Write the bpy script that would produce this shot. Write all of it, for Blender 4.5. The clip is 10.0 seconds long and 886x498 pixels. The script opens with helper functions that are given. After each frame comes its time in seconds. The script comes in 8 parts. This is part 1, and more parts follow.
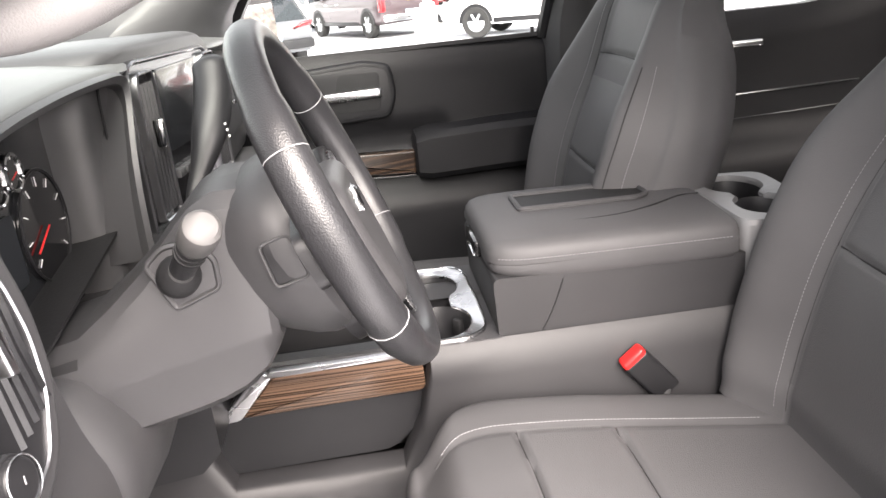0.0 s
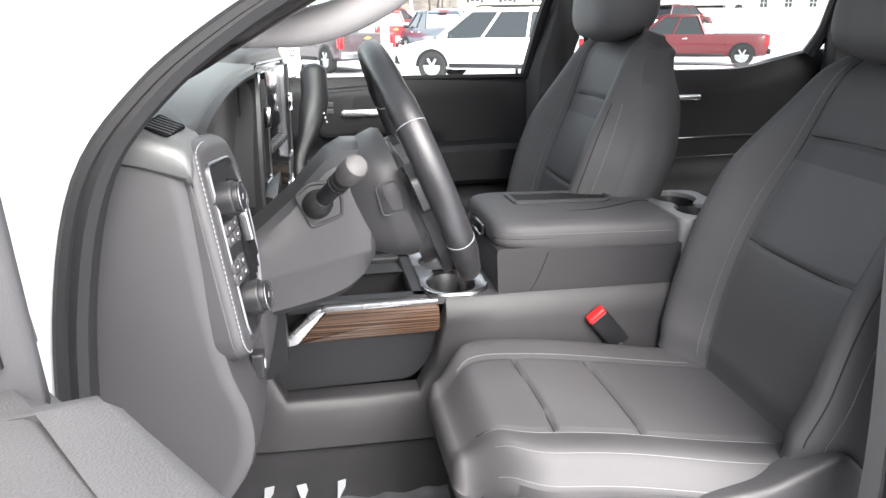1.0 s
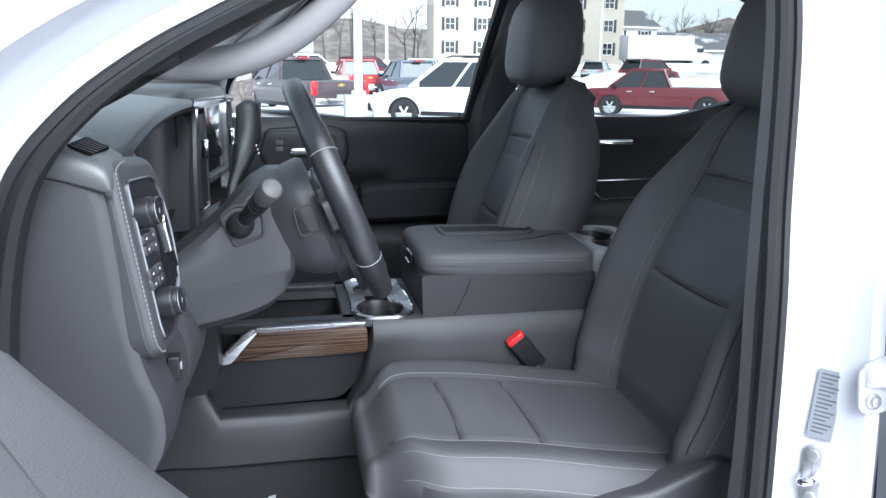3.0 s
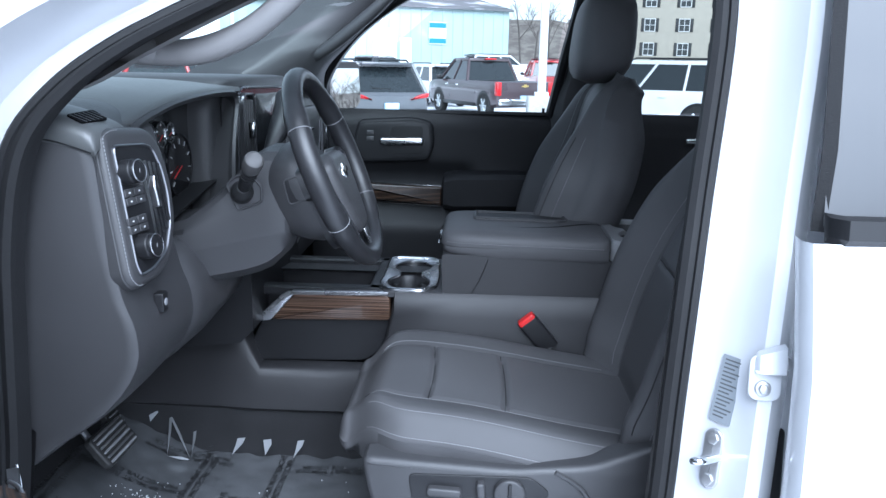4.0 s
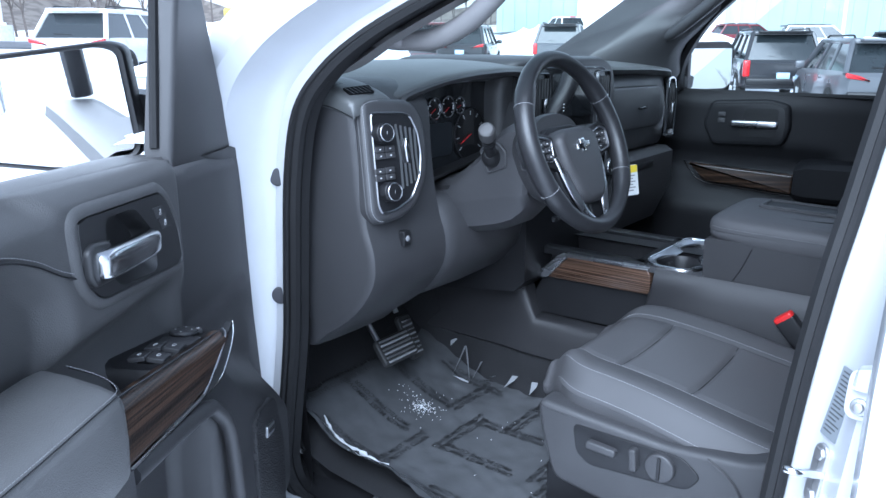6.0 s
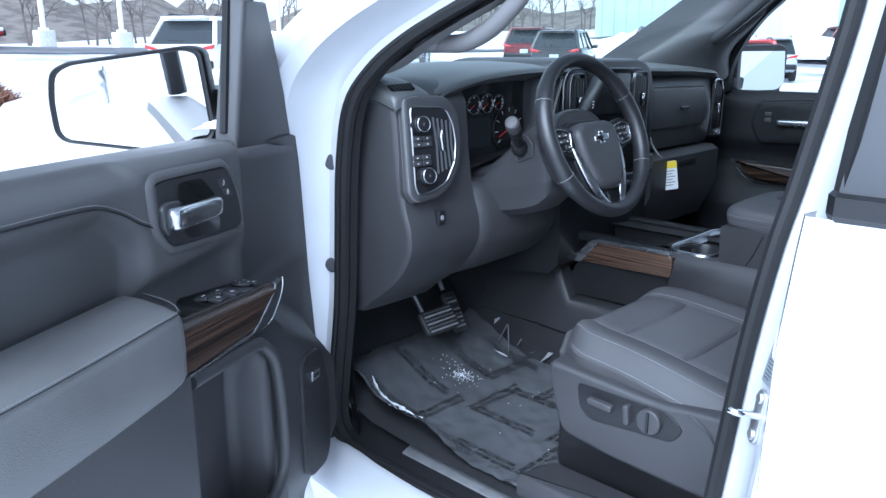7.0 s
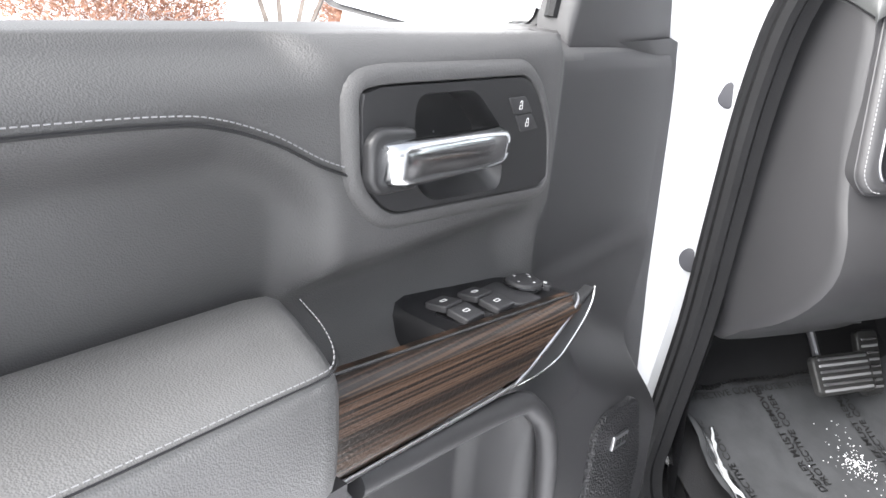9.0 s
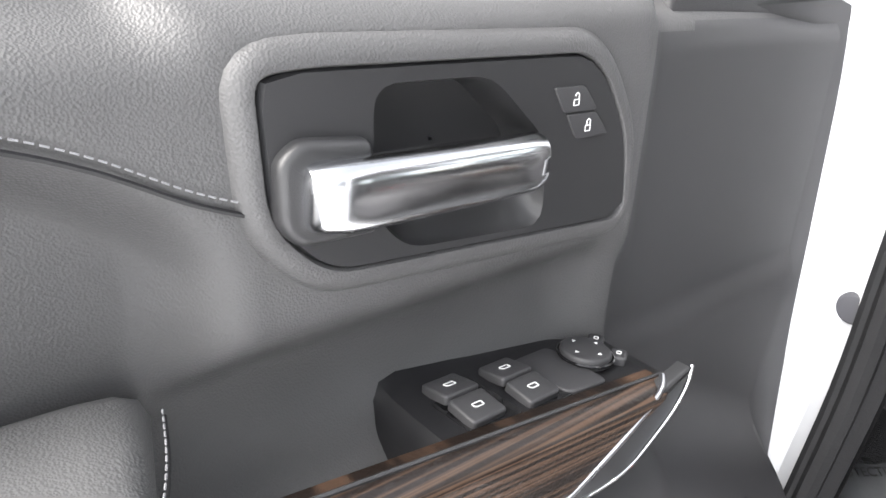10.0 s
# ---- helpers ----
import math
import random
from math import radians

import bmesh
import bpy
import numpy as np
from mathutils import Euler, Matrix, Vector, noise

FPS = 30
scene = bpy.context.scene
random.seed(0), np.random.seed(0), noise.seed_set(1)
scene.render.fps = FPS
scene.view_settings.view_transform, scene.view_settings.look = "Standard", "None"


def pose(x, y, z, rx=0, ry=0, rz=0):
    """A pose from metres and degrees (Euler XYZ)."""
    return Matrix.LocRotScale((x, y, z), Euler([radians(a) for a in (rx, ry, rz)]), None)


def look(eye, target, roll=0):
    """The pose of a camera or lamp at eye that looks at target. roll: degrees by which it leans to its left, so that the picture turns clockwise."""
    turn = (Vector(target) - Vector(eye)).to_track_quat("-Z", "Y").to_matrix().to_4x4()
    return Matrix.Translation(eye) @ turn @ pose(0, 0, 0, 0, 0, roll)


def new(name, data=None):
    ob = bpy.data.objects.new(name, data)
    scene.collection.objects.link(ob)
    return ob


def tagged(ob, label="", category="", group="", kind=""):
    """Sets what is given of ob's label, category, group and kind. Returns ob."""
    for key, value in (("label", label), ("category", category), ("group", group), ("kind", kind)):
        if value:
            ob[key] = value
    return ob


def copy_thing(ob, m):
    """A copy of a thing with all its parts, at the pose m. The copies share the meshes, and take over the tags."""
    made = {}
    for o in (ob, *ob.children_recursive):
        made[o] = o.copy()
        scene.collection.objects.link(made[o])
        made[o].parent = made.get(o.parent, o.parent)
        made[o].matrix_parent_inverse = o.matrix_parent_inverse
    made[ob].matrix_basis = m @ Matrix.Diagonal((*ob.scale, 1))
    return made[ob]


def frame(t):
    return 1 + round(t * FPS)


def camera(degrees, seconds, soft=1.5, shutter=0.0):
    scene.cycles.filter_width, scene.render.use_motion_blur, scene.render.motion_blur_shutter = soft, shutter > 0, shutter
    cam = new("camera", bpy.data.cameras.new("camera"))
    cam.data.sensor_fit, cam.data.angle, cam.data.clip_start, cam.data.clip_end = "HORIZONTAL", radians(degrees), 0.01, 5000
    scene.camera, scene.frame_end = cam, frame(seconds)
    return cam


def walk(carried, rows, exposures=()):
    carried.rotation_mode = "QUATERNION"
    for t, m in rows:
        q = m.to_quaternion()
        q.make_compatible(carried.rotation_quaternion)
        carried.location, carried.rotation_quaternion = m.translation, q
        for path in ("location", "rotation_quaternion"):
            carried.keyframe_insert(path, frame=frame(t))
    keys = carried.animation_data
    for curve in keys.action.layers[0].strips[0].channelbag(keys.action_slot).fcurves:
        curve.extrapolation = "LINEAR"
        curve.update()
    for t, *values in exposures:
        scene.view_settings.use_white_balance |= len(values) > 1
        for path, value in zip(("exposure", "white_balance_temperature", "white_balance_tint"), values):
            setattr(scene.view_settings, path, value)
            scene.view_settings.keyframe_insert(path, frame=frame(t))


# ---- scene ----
cam = camera(59.1, 10.0)
PATH = [
    (0, (-0.133, -0.365, 1.466), (0.021, 1.516, 0.802), -5.8),
    (0.5, (-0.248, -0.579, 1.487), (-0.038, 1.297, 0.824), -4.0),
    (1, (-0.33, -0.739, 1.475), (-0.008, 1.15, 0.903), -0.5),
    (1.5, (-0.3, -0.812, 1.479), (0.154, 1.075, 0.998), -0.5),
    (2, (-0.303, -0.844, 1.466), (0.202, 1.034, 0.998), -0.8),
    (2.5, (-0.309, -0.857, 1.465), (0.214, 1.011, 0.978), -0.1),
    (2.7, (-0.312, -0.858, 1.469), (0.192, 1.019, 0.994), 0.2),
    (3.8, (0.067, -0.986, 1.444), (0.036, 0.966, 1.007), 1.0),
    (4, (0.092, -1.032, 1.453), (0.017, 0.913, 0.994), 1.1),
    (4.5, (0.096, -1.079, 1.458), (-0.05, 0.856, 0.973), 0.6),
    (5, (0.169, -1.051, 1.449), (-0.31, 0.826, 0.954), 0.0),
    (5.5, (0.405, -0.984, 1.467), (-0.545, 0.7, 0.954), -0.5),
    (5.7, (0.481, -0.992, 1.468), (-0.58, 0.622, 0.949), -0.2),
    (6.8, (0.815, -1.12, 1.464), (-0.504, 0.294, 0.954), -0.0),
    (7, (0.837, -1.11, 1.465), (-0.514, 0.273, 0.955), -0.1),
    (7.5, (0.87, -1.085, 1.449), (-0.588, 0.183, 0.932), 1.3),
    (8, (0.81, -1.042, 1.393), (-0.765, 0.056, 0.835), 3.2),
    (8.5, (0.564, -0.889, 1.387), (-1.104, 0.014, 0.752), 3.4),
    (9, (0.296, -0.716, 1.37), (-1.458, -0.102, 0.634), 4.5),
    (9.5, (0.117, -0.578, 1.34), (-1.694, -0.22, 0.57), 3.8),
    (10, (0.084, -0.553, 1.338), (-1.726, -0.312, 0.522), 2.8),
]
EXPOSURES = [(0.0, 2.85, 7100, 16), (0.5, 2.8, 7000, 13), (1.0, 2.45, 6600, 12), (1.5, 2.1, 6150, 11), (2.5, 1.8, 5850, 10), (4.0, 1.35, 5200, 8), (4.5, 1.2, 5000, 8), (5.0, 1.05, 4850, 9), (5.5, 1.4, 5050, 8), (7.0, 1.25, 5000, 7), (7.5, 1.15, 4800, 7), (8.0, 1.4, 5100, 8), (8.5, 1.95, 5900, 9), (9.0, 2.45, 6500, 10), (10.0, 2.72, 6650, 10)]
walk(cam, [(t, look(eye, target, roll)) for t, eye, target, roll in PATH], EXPOSURES)

# ---- world, sun ----
world = bpy.data.worlds.new("overcast_sky")
scene.world = world
world.use_nodes = True
wn, wl = world.node_tree.nodes, world.node_tree.links
sky = wn.new("ShaderNodeTexSky")
sky.sky_type, sky.sun_disc = "NISHITA", False
sky.sun_elevation, sky.sun_rotation = radians(42), radians(165)
sky.air_density, sky.dust_density, sky.ozone_density = 1.0, 1.5, 1.0
pale = wn.new("ShaderNodeHueSaturation")
pale.inputs["Saturation"].default_value = 0.22
wl.new(sky.outputs[0], pale.inputs["Color"])
wl.new(pale.outputs[0], wn["Background"].inputs["Color"])
wn["Background"].inputs["Strength"].default_value = 0.12
sun_lamp = bpy.data.lights.new("sun", "SUN")
sun_lamp.energy, sun_lamp.angle, sun_lamp.color = 2.7, radians(55), (1.0, 0.98, 0.95)
sun = new("sun", sun_lamp)
sun.matrix_world = look((0, 0, 30), (-8.6, 32.2, 0))
sun.location = (-8, -18, 30)

# ---- building helpers ----
def mat(name, base, rough=0.5, metal=0.0, vary=0.12, scale=9.0, bump=0.0, bump_scale=900.0, coat=0.0, emit=0.0, second=None, amount=0.5, spec=0.5, stretch=None, kind="noise", rough_vary=0.08, turn=0.0):
    """A surface with colour drift at a large scale, fine relief, and uneven gloss."""
    m = bpy.data.materials.new(name)
    m.use_nodes = True
    n, l = m.node_tree.nodes, m.node_tree.links
    b = n["Principled BSDF"]
    b.inputs["Metallic"].default_value = metal
    b.inputs["Specular IOR Level"].default_value = spec
    if coat:
        b.inputs["Coat Weight"].default_value, b.inputs["Coat Roughness"].default_value = coat, 0.04
    co = n.new("ShaderNodeTexCoord")
    src = co.outputs["Object"]
    if turn:
        tn = n.new("ShaderNodeMapping")
        tn.inputs["Rotation"].default_value = (0, radians(turn), 0)
        l.new(src, tn.inputs["Vector"])
        src = tn.outputs["Vector"]
    if stretch:
        mp = n.new("ShaderNodeMapping")
        mp.inputs["Scale"].default_value = stretch
        l.new(src, mp.inputs["Vector"])
        src = mp.outputs["Vector"]
    big = n.new("ShaderNodeTexNoise")
    big.inputs["Scale"].default_value, big.inputs["Detail"].default_value = scale, 6.0
    l.new(src, big.inputs["Vector"])
    ramp = n.new("ShaderNodeValToRGB")
    two = second or tuple(min(1, c * (1 + vary)) for c in base)
    one = base if second else tuple(c * (1 - vary) for c in base)
    ramp.color_ramp.elements[0].color, ramp.color_ramp.elements[1].color = (*one, 1), (*two, 1)
    ramp.color_ramp.elements[0].position, ramp.color_ramp.elements[1].position = 0.5 - 0.25, 0.5 + 0.25
    if second:
        ramp.color_ramp.elements[0].position, ramp.color_ramp.elements[1].position = amount - 0.08, amount + 0.08
    l.new(big.outputs["Fac"], ramp.inputs["Fac"])
    l.new(ramp.outputs["Color"], b.inputs["Base Color"])
    mr = n.new("ShaderNodeMapRange")
    mr.inputs["To Min"].default_value, mr.inputs["To Max"].default_value = max(0.02, rough - rough_vary), min(1, rough + rough_vary)
    l.new(big.outputs["Fac"], mr.inputs["Value"])
    l.new(mr.outputs["Result"], b.inputs["Roughness"])
    if bump:
        if kind == "pebble":
            fine = n.new("ShaderNodeTexVoronoi")
            fine.feature = "SMOOTH_F1"
            fine.inputs["Smoothness"].default_value = 0.6
            out = fine.outputs["Distance"]
        else:
            fine = n.new("ShaderNodeTexNoise")
            fine.inputs["Detail"].default_value = 3.0
            out = fine.outputs["Fac"]
        fine.inputs["Scale"].default_value = bump_scale
        l.new(co.outputs["Object"], fine.inputs["Vector"])
        bp = n.new("ShaderNodeBump")
        bp.inputs["Strength"].default_value, bp.inputs["Distance"].default_value = bump, 0.002
        l.new(out, bp.inputs["Height"])
        l.new(bp.outputs["Normal"], b.inputs["Normal"])
    if emit:
        b.inputs["Emission Color"].default_value, b.inputs["Emission Strength"].default_value = (*base, 1), emit
    return m


def glass(name, tint=(1, 1, 1), rough=0.0):
    m = bpy.data.materials.new(name)
    m.use_nodes = True
    n, l = m.node_tree.nodes, m.node_tree.links
    n.remove(n["Principled BSDF"])
    clear, shine, mix, fr, pw, ml = n.new("ShaderNodeBsdfTransparent"), n.new("ShaderNodeBsdfGlossy"), n.new("ShaderNodeMixShader"), n.new("ShaderNodeLayerWeight"), n.new("ShaderNodeMath"), n.new("ShaderNodeMath")
    clear.inputs["Color"].default_value = (*tint, 1)
    shine.inputs["Roughness"].default_value = rough
    fr.inputs["Blend"].default_value = 0.5
    pw.operation, pw.inputs[1].default_value = "POWER", 4.0
    ml.operation, ml.inputs[1].default_value, ml.inputs[2].default_value = "MULTIPLY_ADD", 0.5, 0.045
    l.new(fr.outputs["Facing"], pw.inputs[0])
    l.new(pw.outputs[0], ml.inputs[0])
    l.new(ml.outputs[0], mix.inputs[0])
    l.new(clear.outputs[0], mix.inputs[1])
    l.new(shine.outputs[0], mix.inputs[2])
    l.new(mix.outputs[0], n["Material Output"].inputs[0])
    return m


def finish(bm, name, sharp=38):
    bmesh.ops.remove_doubles(bm, verts=bm.verts, dist=1e-5)
    bmesh.ops.recalc_face_normals(bm, faces=bm.faces)
    for f in bm.faces:
        f.smooth = True
    for e in bm.edges:
        if len(e.link_faces) == 2 and e.calc_face_angle(0) > radians(sharp):
            e.smooth = False
    me = bpy.data.meshes.new(name)
    bm.to_mesh(me)
    bm.free()
    return me


def part(name, bm, material, parent=None, label="", at=None, sharp=38):
    """One mesh object, under a thing or a part."""
    ob = new(name, finish(bm, name, sharp))
    ob.data.materials.append(material)
    if parent is not None:
        ob.parent = parent
    if at is not None:
        ob.matrix_basis = at
    if label:
        ob["label"] = label
    return ob


def thing(name, label, category, at=None, group="", kind=""):
    e = new(name)
    e.empty_display_size = 0.05
    if at is not None:
        e.matrix_basis = at
    return tagged(e, label, category, group, kind)


def solo(name, bm, material, label, category, at=None, group="", kind=""):
    return tagged(part(name, bm, material, None, "", at), label, category, group, kind)


def V(*a):
    return Vector(a)


def loft(bm, rings, caps=True, around=True):
    rows = [[bm.verts.new(p) for p in r] for r in rings]
    k = len(rows[0])
    for a, b in zip(rows, rows[1:]):
        for i in range(k if around else k - 1):
            j = (i + 1) % k
            try:
                bm.faces.new((a[i], a[j], b[j], b[i]))
            except ValueError:
                pass
    if caps and around:
        bm.faces.new(rows[0])
        bm.faces.new(rows[-1])
    return rows


def rrect(w, h, r, n=4):
    """A rounded rectangle about the origin, counter-clockwise."""
    out = []
    for cx, cy, a0 in ((w / 2 - r, h / 2 - r, 0), (-w / 2 + r, h / 2 - r, 90), (-w / 2 + r, -h / 2 + r, 180), (w / 2 - r, -h / 2 + r, 270)):
        for i in range(n + 1):
            a = radians(a0 + 90 * i / n)
            out.append((cx + r * math.cos(a), cy + r * math.sin(a)))
    return out


def rounded(pts, r, n=4):
    """A polygon with its corners rounded by r."""
    out, k = [], len(pts)
    for i in range(k):
        p, a, b = Vector(pts[i]), Vector(pts[i - 1]), Vector(pts[(i + 1) % k])
        da, db = (a - p), (b - p)
        s = min(r, da.length * 0.45, db.length * 0.45)
        p0, p1 = p + da.normalized() * s, p + db.normalized() * s
        for j in range(n + 1):
            t = j / n
            out.append(tuple((1 - t) ** 2 * p0 + 2 * t * (1 - t) * p + t * t * p1))
    return out


def shrink(pts, d):
    """The outline moved inwards by d (counter-clockwise outlines)."""
    k, out = len(pts), []
    area = sum(pts[i - 1][0] * pts[i][1] - pts[i][0] * pts[i - 1][1] for i in range(k))
    s = 1 if area > 0 else -1
    for i in range(k):
        a, b = Vector(pts[i - 1]), Vector(pts[(i + 1) % k])
        t = b - a
        if t.length < 1e-9:
            out.append(tuple(pts[i]))
            continue
        t.normalize()
        out.append((pts[i][0] - t.y * d * s, pts[i][1] + t.x * d * s))
    return out


def slab(bm, pts, depth, m, edge=0.0, steps=3, back=True):
    """An outline in local x and y, standing from z = 0 up to depth, with a rounded front edge, laid by m."""
    rings = [[m @ V(x, y, 0) for x, y in pts]]
    if edge:
        for i in range(steps + 1):
            a = radians(90 * i / steps)
            q = shrink(pts, edge * (1 - math.cos(a)))
            rings.append([m @ V(x, y, depth - edge + edge * math.sin(a)) for x, y in q])
    else:
        rings.append([m @ V(x, y, depth) for x, y in pts])
    rows = [[bm.verts.new(p) for p in r] for r in rings]
    k = len(pts)
    for a, b in zip(rows, rows[1:]):
        for i in range(k):
            j = (i + 1) % k
            bm.faces.new((a[i], a[j], b[j], b[i]))
    if back:
        bm.faces.new(rows[0])
    bm.faces.new(rows[-1])


def frame_of(pts, width, depth, m, bm, edge=0.0):
    """A flat ring of that width along an outline, standing to depth."""
    inner = shrink(pts, width)
    e = edge
    o1, i1 = shrink(pts, e), shrink(pts, width - e)
    rings = [[m @ V(x, y, 0) for x, y in pts], [m @ V(x, y, depth - e) for x, y in pts], [m @ V(x, y, depth) for x, y in o1],
             [m @ V(x, y, depth) for x, y in i1], [m @ V(x, y, depth - e) for x, y in inner], [m @ V(x, y, 0) for x, y in inner]]
    rows = [[bm.verts.new(p) for p in r] for r in rings]
    k = len(pts)
    for a, b in zip(rows, rows[1:] + rows[:1]):
        for i in range(k):
            j = (i + 1) % k
            bm.faces.new((a[i], a[j], b[j], b[i]))


def box(bm, c, s, bevel=0.0, rot=(0, 0, 0), seg=2):
    m = pose(*c, *rot)
    r = bmesh.ops.create_cube(bm, size=1.0, matrix=m @ Matrix.Diagonal((*s, 1)))
    if bevel:
        vs = set(r["verts"])
        es = [e for e in bm.edges if e.verts[0] in vs and e.verts[1] in vs]
        bmesh.ops.bevel(bm, geom=es, offset=bevel, segments=seg, profile=0.5, affect="EDGES")


def disc(bm, r, depth, m, n=28, edge=0.0):
    slab(bm, [(r * math.cos(2 * math.pi * i / n), r * math.sin(2 * math.pi * i / n)) for i in range(n)], depth, m, edge)


def spline(pts, n=6, closed=False):
    """Catmull-Rom through the points."""
    p = [Vector(q) for q in pts]
    k, out = len(p), []
    for i in range(k if closed else k - 1):
        a, b, c, d = (p[(i - 1) % k], p[i], p[(i + 1) % k], p[(i + 2) % k]) if closed else (p[max(i - 1, 0)], p[i], p[i + 1], p[min(i + 2, k - 1)])
        for j in range(n):
            t = j / n
            out.append(0.5 * (2 * b + (c - a) * t + (2 * a - 5 * b + 4 * c - d) * t * t + (3 * b - a - 3 * c + d) * t ** 3))
    if not closed:
        out.append(p[-1])
    return out


def tube(bm, pts, r, n=8, closed=False, flat=1.0, up=None):
    """A rod along points; r is a number or one for each point."""
    p = [Vector(q) for q in pts]
    k = len(p)
    rad = [r] * k if isinstance(r, (int, float)) else list(r)
    rows, ref = [], Vector(up) if up else None
    for i in range(k):
        t = (p[(i + 1) % k] - p[i - 1]) if closed else (p[min(i + 1, k - 1)] - p[max(i - 1, 0)])
        t.normalize()
        if ref is None:
            ref = V(0, 0, 1) if abs(t.z) < 0.9 else V(1, 0, 0)
        a = (ref - t * ref.dot(t)).normalized()
        if up is None:
            ref = a
        b = t.cross(a)
        rows.append([bm.verts.new(p[i] + rad[i] * (a * math.cos(2 * math.pi * j / n) * flat + b * math.sin(2 * math.pi * j / n))) for j in range(n)])
    for a, b in zip(rows, rows[1:] + (rows[:1] if closed else [])):
        for j in range(n):
            bm.faces.new((a[j], a[(j + 1) % n], b[(j + 1) % n], b[j]))
    if not closed:
        bm.faces.new(rows[0])
        bm.faces.new(rows[-1])


def sheet(bm, f, nu, nv, thick=0.0, normal=None):
    """A surface f(u, v) over the unit square, with thickness along -normal."""
    g = [[Vector(f(i / nu, j / nv)) for j in range(nv + 1)] for i in range(nu + 1)]
    top = [[bm.verts.new(p) for p in row] for row in g]
    for i in range(nu):
        for j in range(nv):
            bm.faces.new((top[i][j], top[i + 1][j], top[i + 1][j + 1], top[i][j + 1]))
    if thick:
        d = Vector(normal) * -thick
        low = [[bm.verts.new(p + d) for p in row] for row in g]
        for i in range(nu):
            for j in range(nv):
                bm.faces.new((low[i][j], low[i][j + 1], low[i + 1][j + 1], low[i + 1][j]))
        rim = [(i, 0) for i in range(nu)] + [(nu, j) for j in range(nv)] + [(i, nv) for i in range(nu, 0, -1)] + [(0, j) for j in range(nv, 0, -1)]
        for a, b in zip(rim, rim[1:] + rim[:1]):
            bm.faces.new((top[a[0]][a[1]], low[a[0]][a[1]], low[b[0]][b[1]], top[b[0]][b[1]]))


def smooth(a, b, x):
    t = min(1, max(0, (x - a) / (b - a)))
    return t * t * (3 - 2 * t)


# frames for outlines: local x, y, z laid into the world
def facing_x(x, y0, z0):
    """Local x runs along world +y, local y up, depth towards +x (the rear of the cab)."""
    return Matrix(((0, 0, 1, x), (1, 0, 0, y0), (0, 1, 0, z0), (0, 0, 0, 1)))


def facing_my(y, x0=0, z0=0):
    """Local x along world +x, local y up, depth towards -y (the driver's side)."""
    return Matrix(((1, 0, 0, x0), (0, 0, -1, y), (0, 1, 0, z0), (0, 0, 0, 1)))


def facing_up(z, x0=0, y0=0):
    return Matrix(((1, 0, 0, x0), (0, 1, 0, y0), (0, 0, 1, z), (0, 0, 0, 1)))


# ---- materials ----
PLASTIC = mat("charcoal_moulded_plastic", (0.042, 0.0415, 0.044), 0.45, bump=0.2, bump_scale=1500, scale=5, spec=0.52)
CONSOLE_M = mat("dark_console_plastic", (0.027, 0.0265, 0.0285), 0.48, bump=0.2, bump_scale=1500, scale=5, spec=0.45)
PLASTIC_D = mat("black_plastic", (0.014, 0.014, 0.0155), 0.38, bump=0.15, bump_scale=1200, spec=0.38)
SOFT = mat("soft_touch_dash", (0.042, 0.0415, 0.044), 0.44, bump=0.10, bump_scale=1100, kind="pebble", scale=6, spec=0.65)
LEATHER = mat("black_leather", (0.061, 0.060, 0.063), 0.58, bump=0.14, bump_scale=800, kind="pebble", scale=4, vary=0.2, spec=0.4)
# Inset leather; base raised to stand in for windscreen light on the backrest.
LEATHER_IN = mat("brightened_perforated_leather", (0.069, 0.068, 0.071), 0.54, bump=0.2, bump_scale=600, kind="pebble", scale=4, spec=0.6)
# Dark copy of the seat leather, for shade low on the cushion.
SHADED_SIDE = mat("shaded_seat_leather", (0.023, 0.023, 0.025), 0.55, bump=0.12, bump_scale=900, kind="pebble", spec=0.32)
WHEEL_L = mat("wheel_leather", (0.022, 0.022, 0.024), 0.32, bump=0.15, bump_scale=700, kind="pebble")
STITCH = mat("grey_thread", (0.25, 0.25, 0.26), 0.8, bump=0.4, bump_scale=600)
CHROME = mat("chrome", (0.86, 0.87, 0.88), 0.08, 1.0, vary=0.03, rough_vary=0.04)
SATIN = mat("satin_silver", (0.6, 0.6, 0.62), 0.28, 1.0, vary=0.05)
GLOSS = mat("gloss_black", (0.01, 0.01, 0.011), 0.12, coat=0.4)
# Console copy of the wood; streaks paled to paint in its gloss reflection.
WOOD = mat("lit_open_pore_wood", (0.030, 0.018, 0.012), 0.28, vary=0.3, scale=14, second=(0.13, 0.075, 0.048), amount=0.52, stretch=(0.16, 1.5, 40), bump=0.2, bump_scale=300, coat=0.25)
# Darker copy of the same wood for the doors, grain turned along them.
WOOD_D = mat("dark_open_pore_wood", (0.010, 0.0062, 0.0045), 0.34, vary=0.3, scale=14, second=(0.085, 0.049, 0.031), amount=0.55, stretch=(0.05, 0.6, 46), turn=5.5, bump=0.25, bump_scale=260, coat=0.10)
# Base lightened to stand in for the sky mirrored in the upper pad.
DASH_TOP = mat("lightened_grained_pad", (0.085, 0.088, 0.088), 0.42, bump=0.12, bump_scale=1000, kind="pebble", scale=6, spec=0.75)
PAINT = mat("white_pearl_paint", (0.64, 0.65, 0.675), 0.25, coat=0.8, vary=0.03, rough_vary=0.05)
RUBBER = mat("black_rubber", (0.013, 0.013, 0.014), 0.6, bump=0.2, bump_scale=300, spec=0.3)
CARPET = mat("black_carpet", (0.02, 0.02, 0.022), 0.95, bump=1.0, bump_scale=700, vary=0.3)
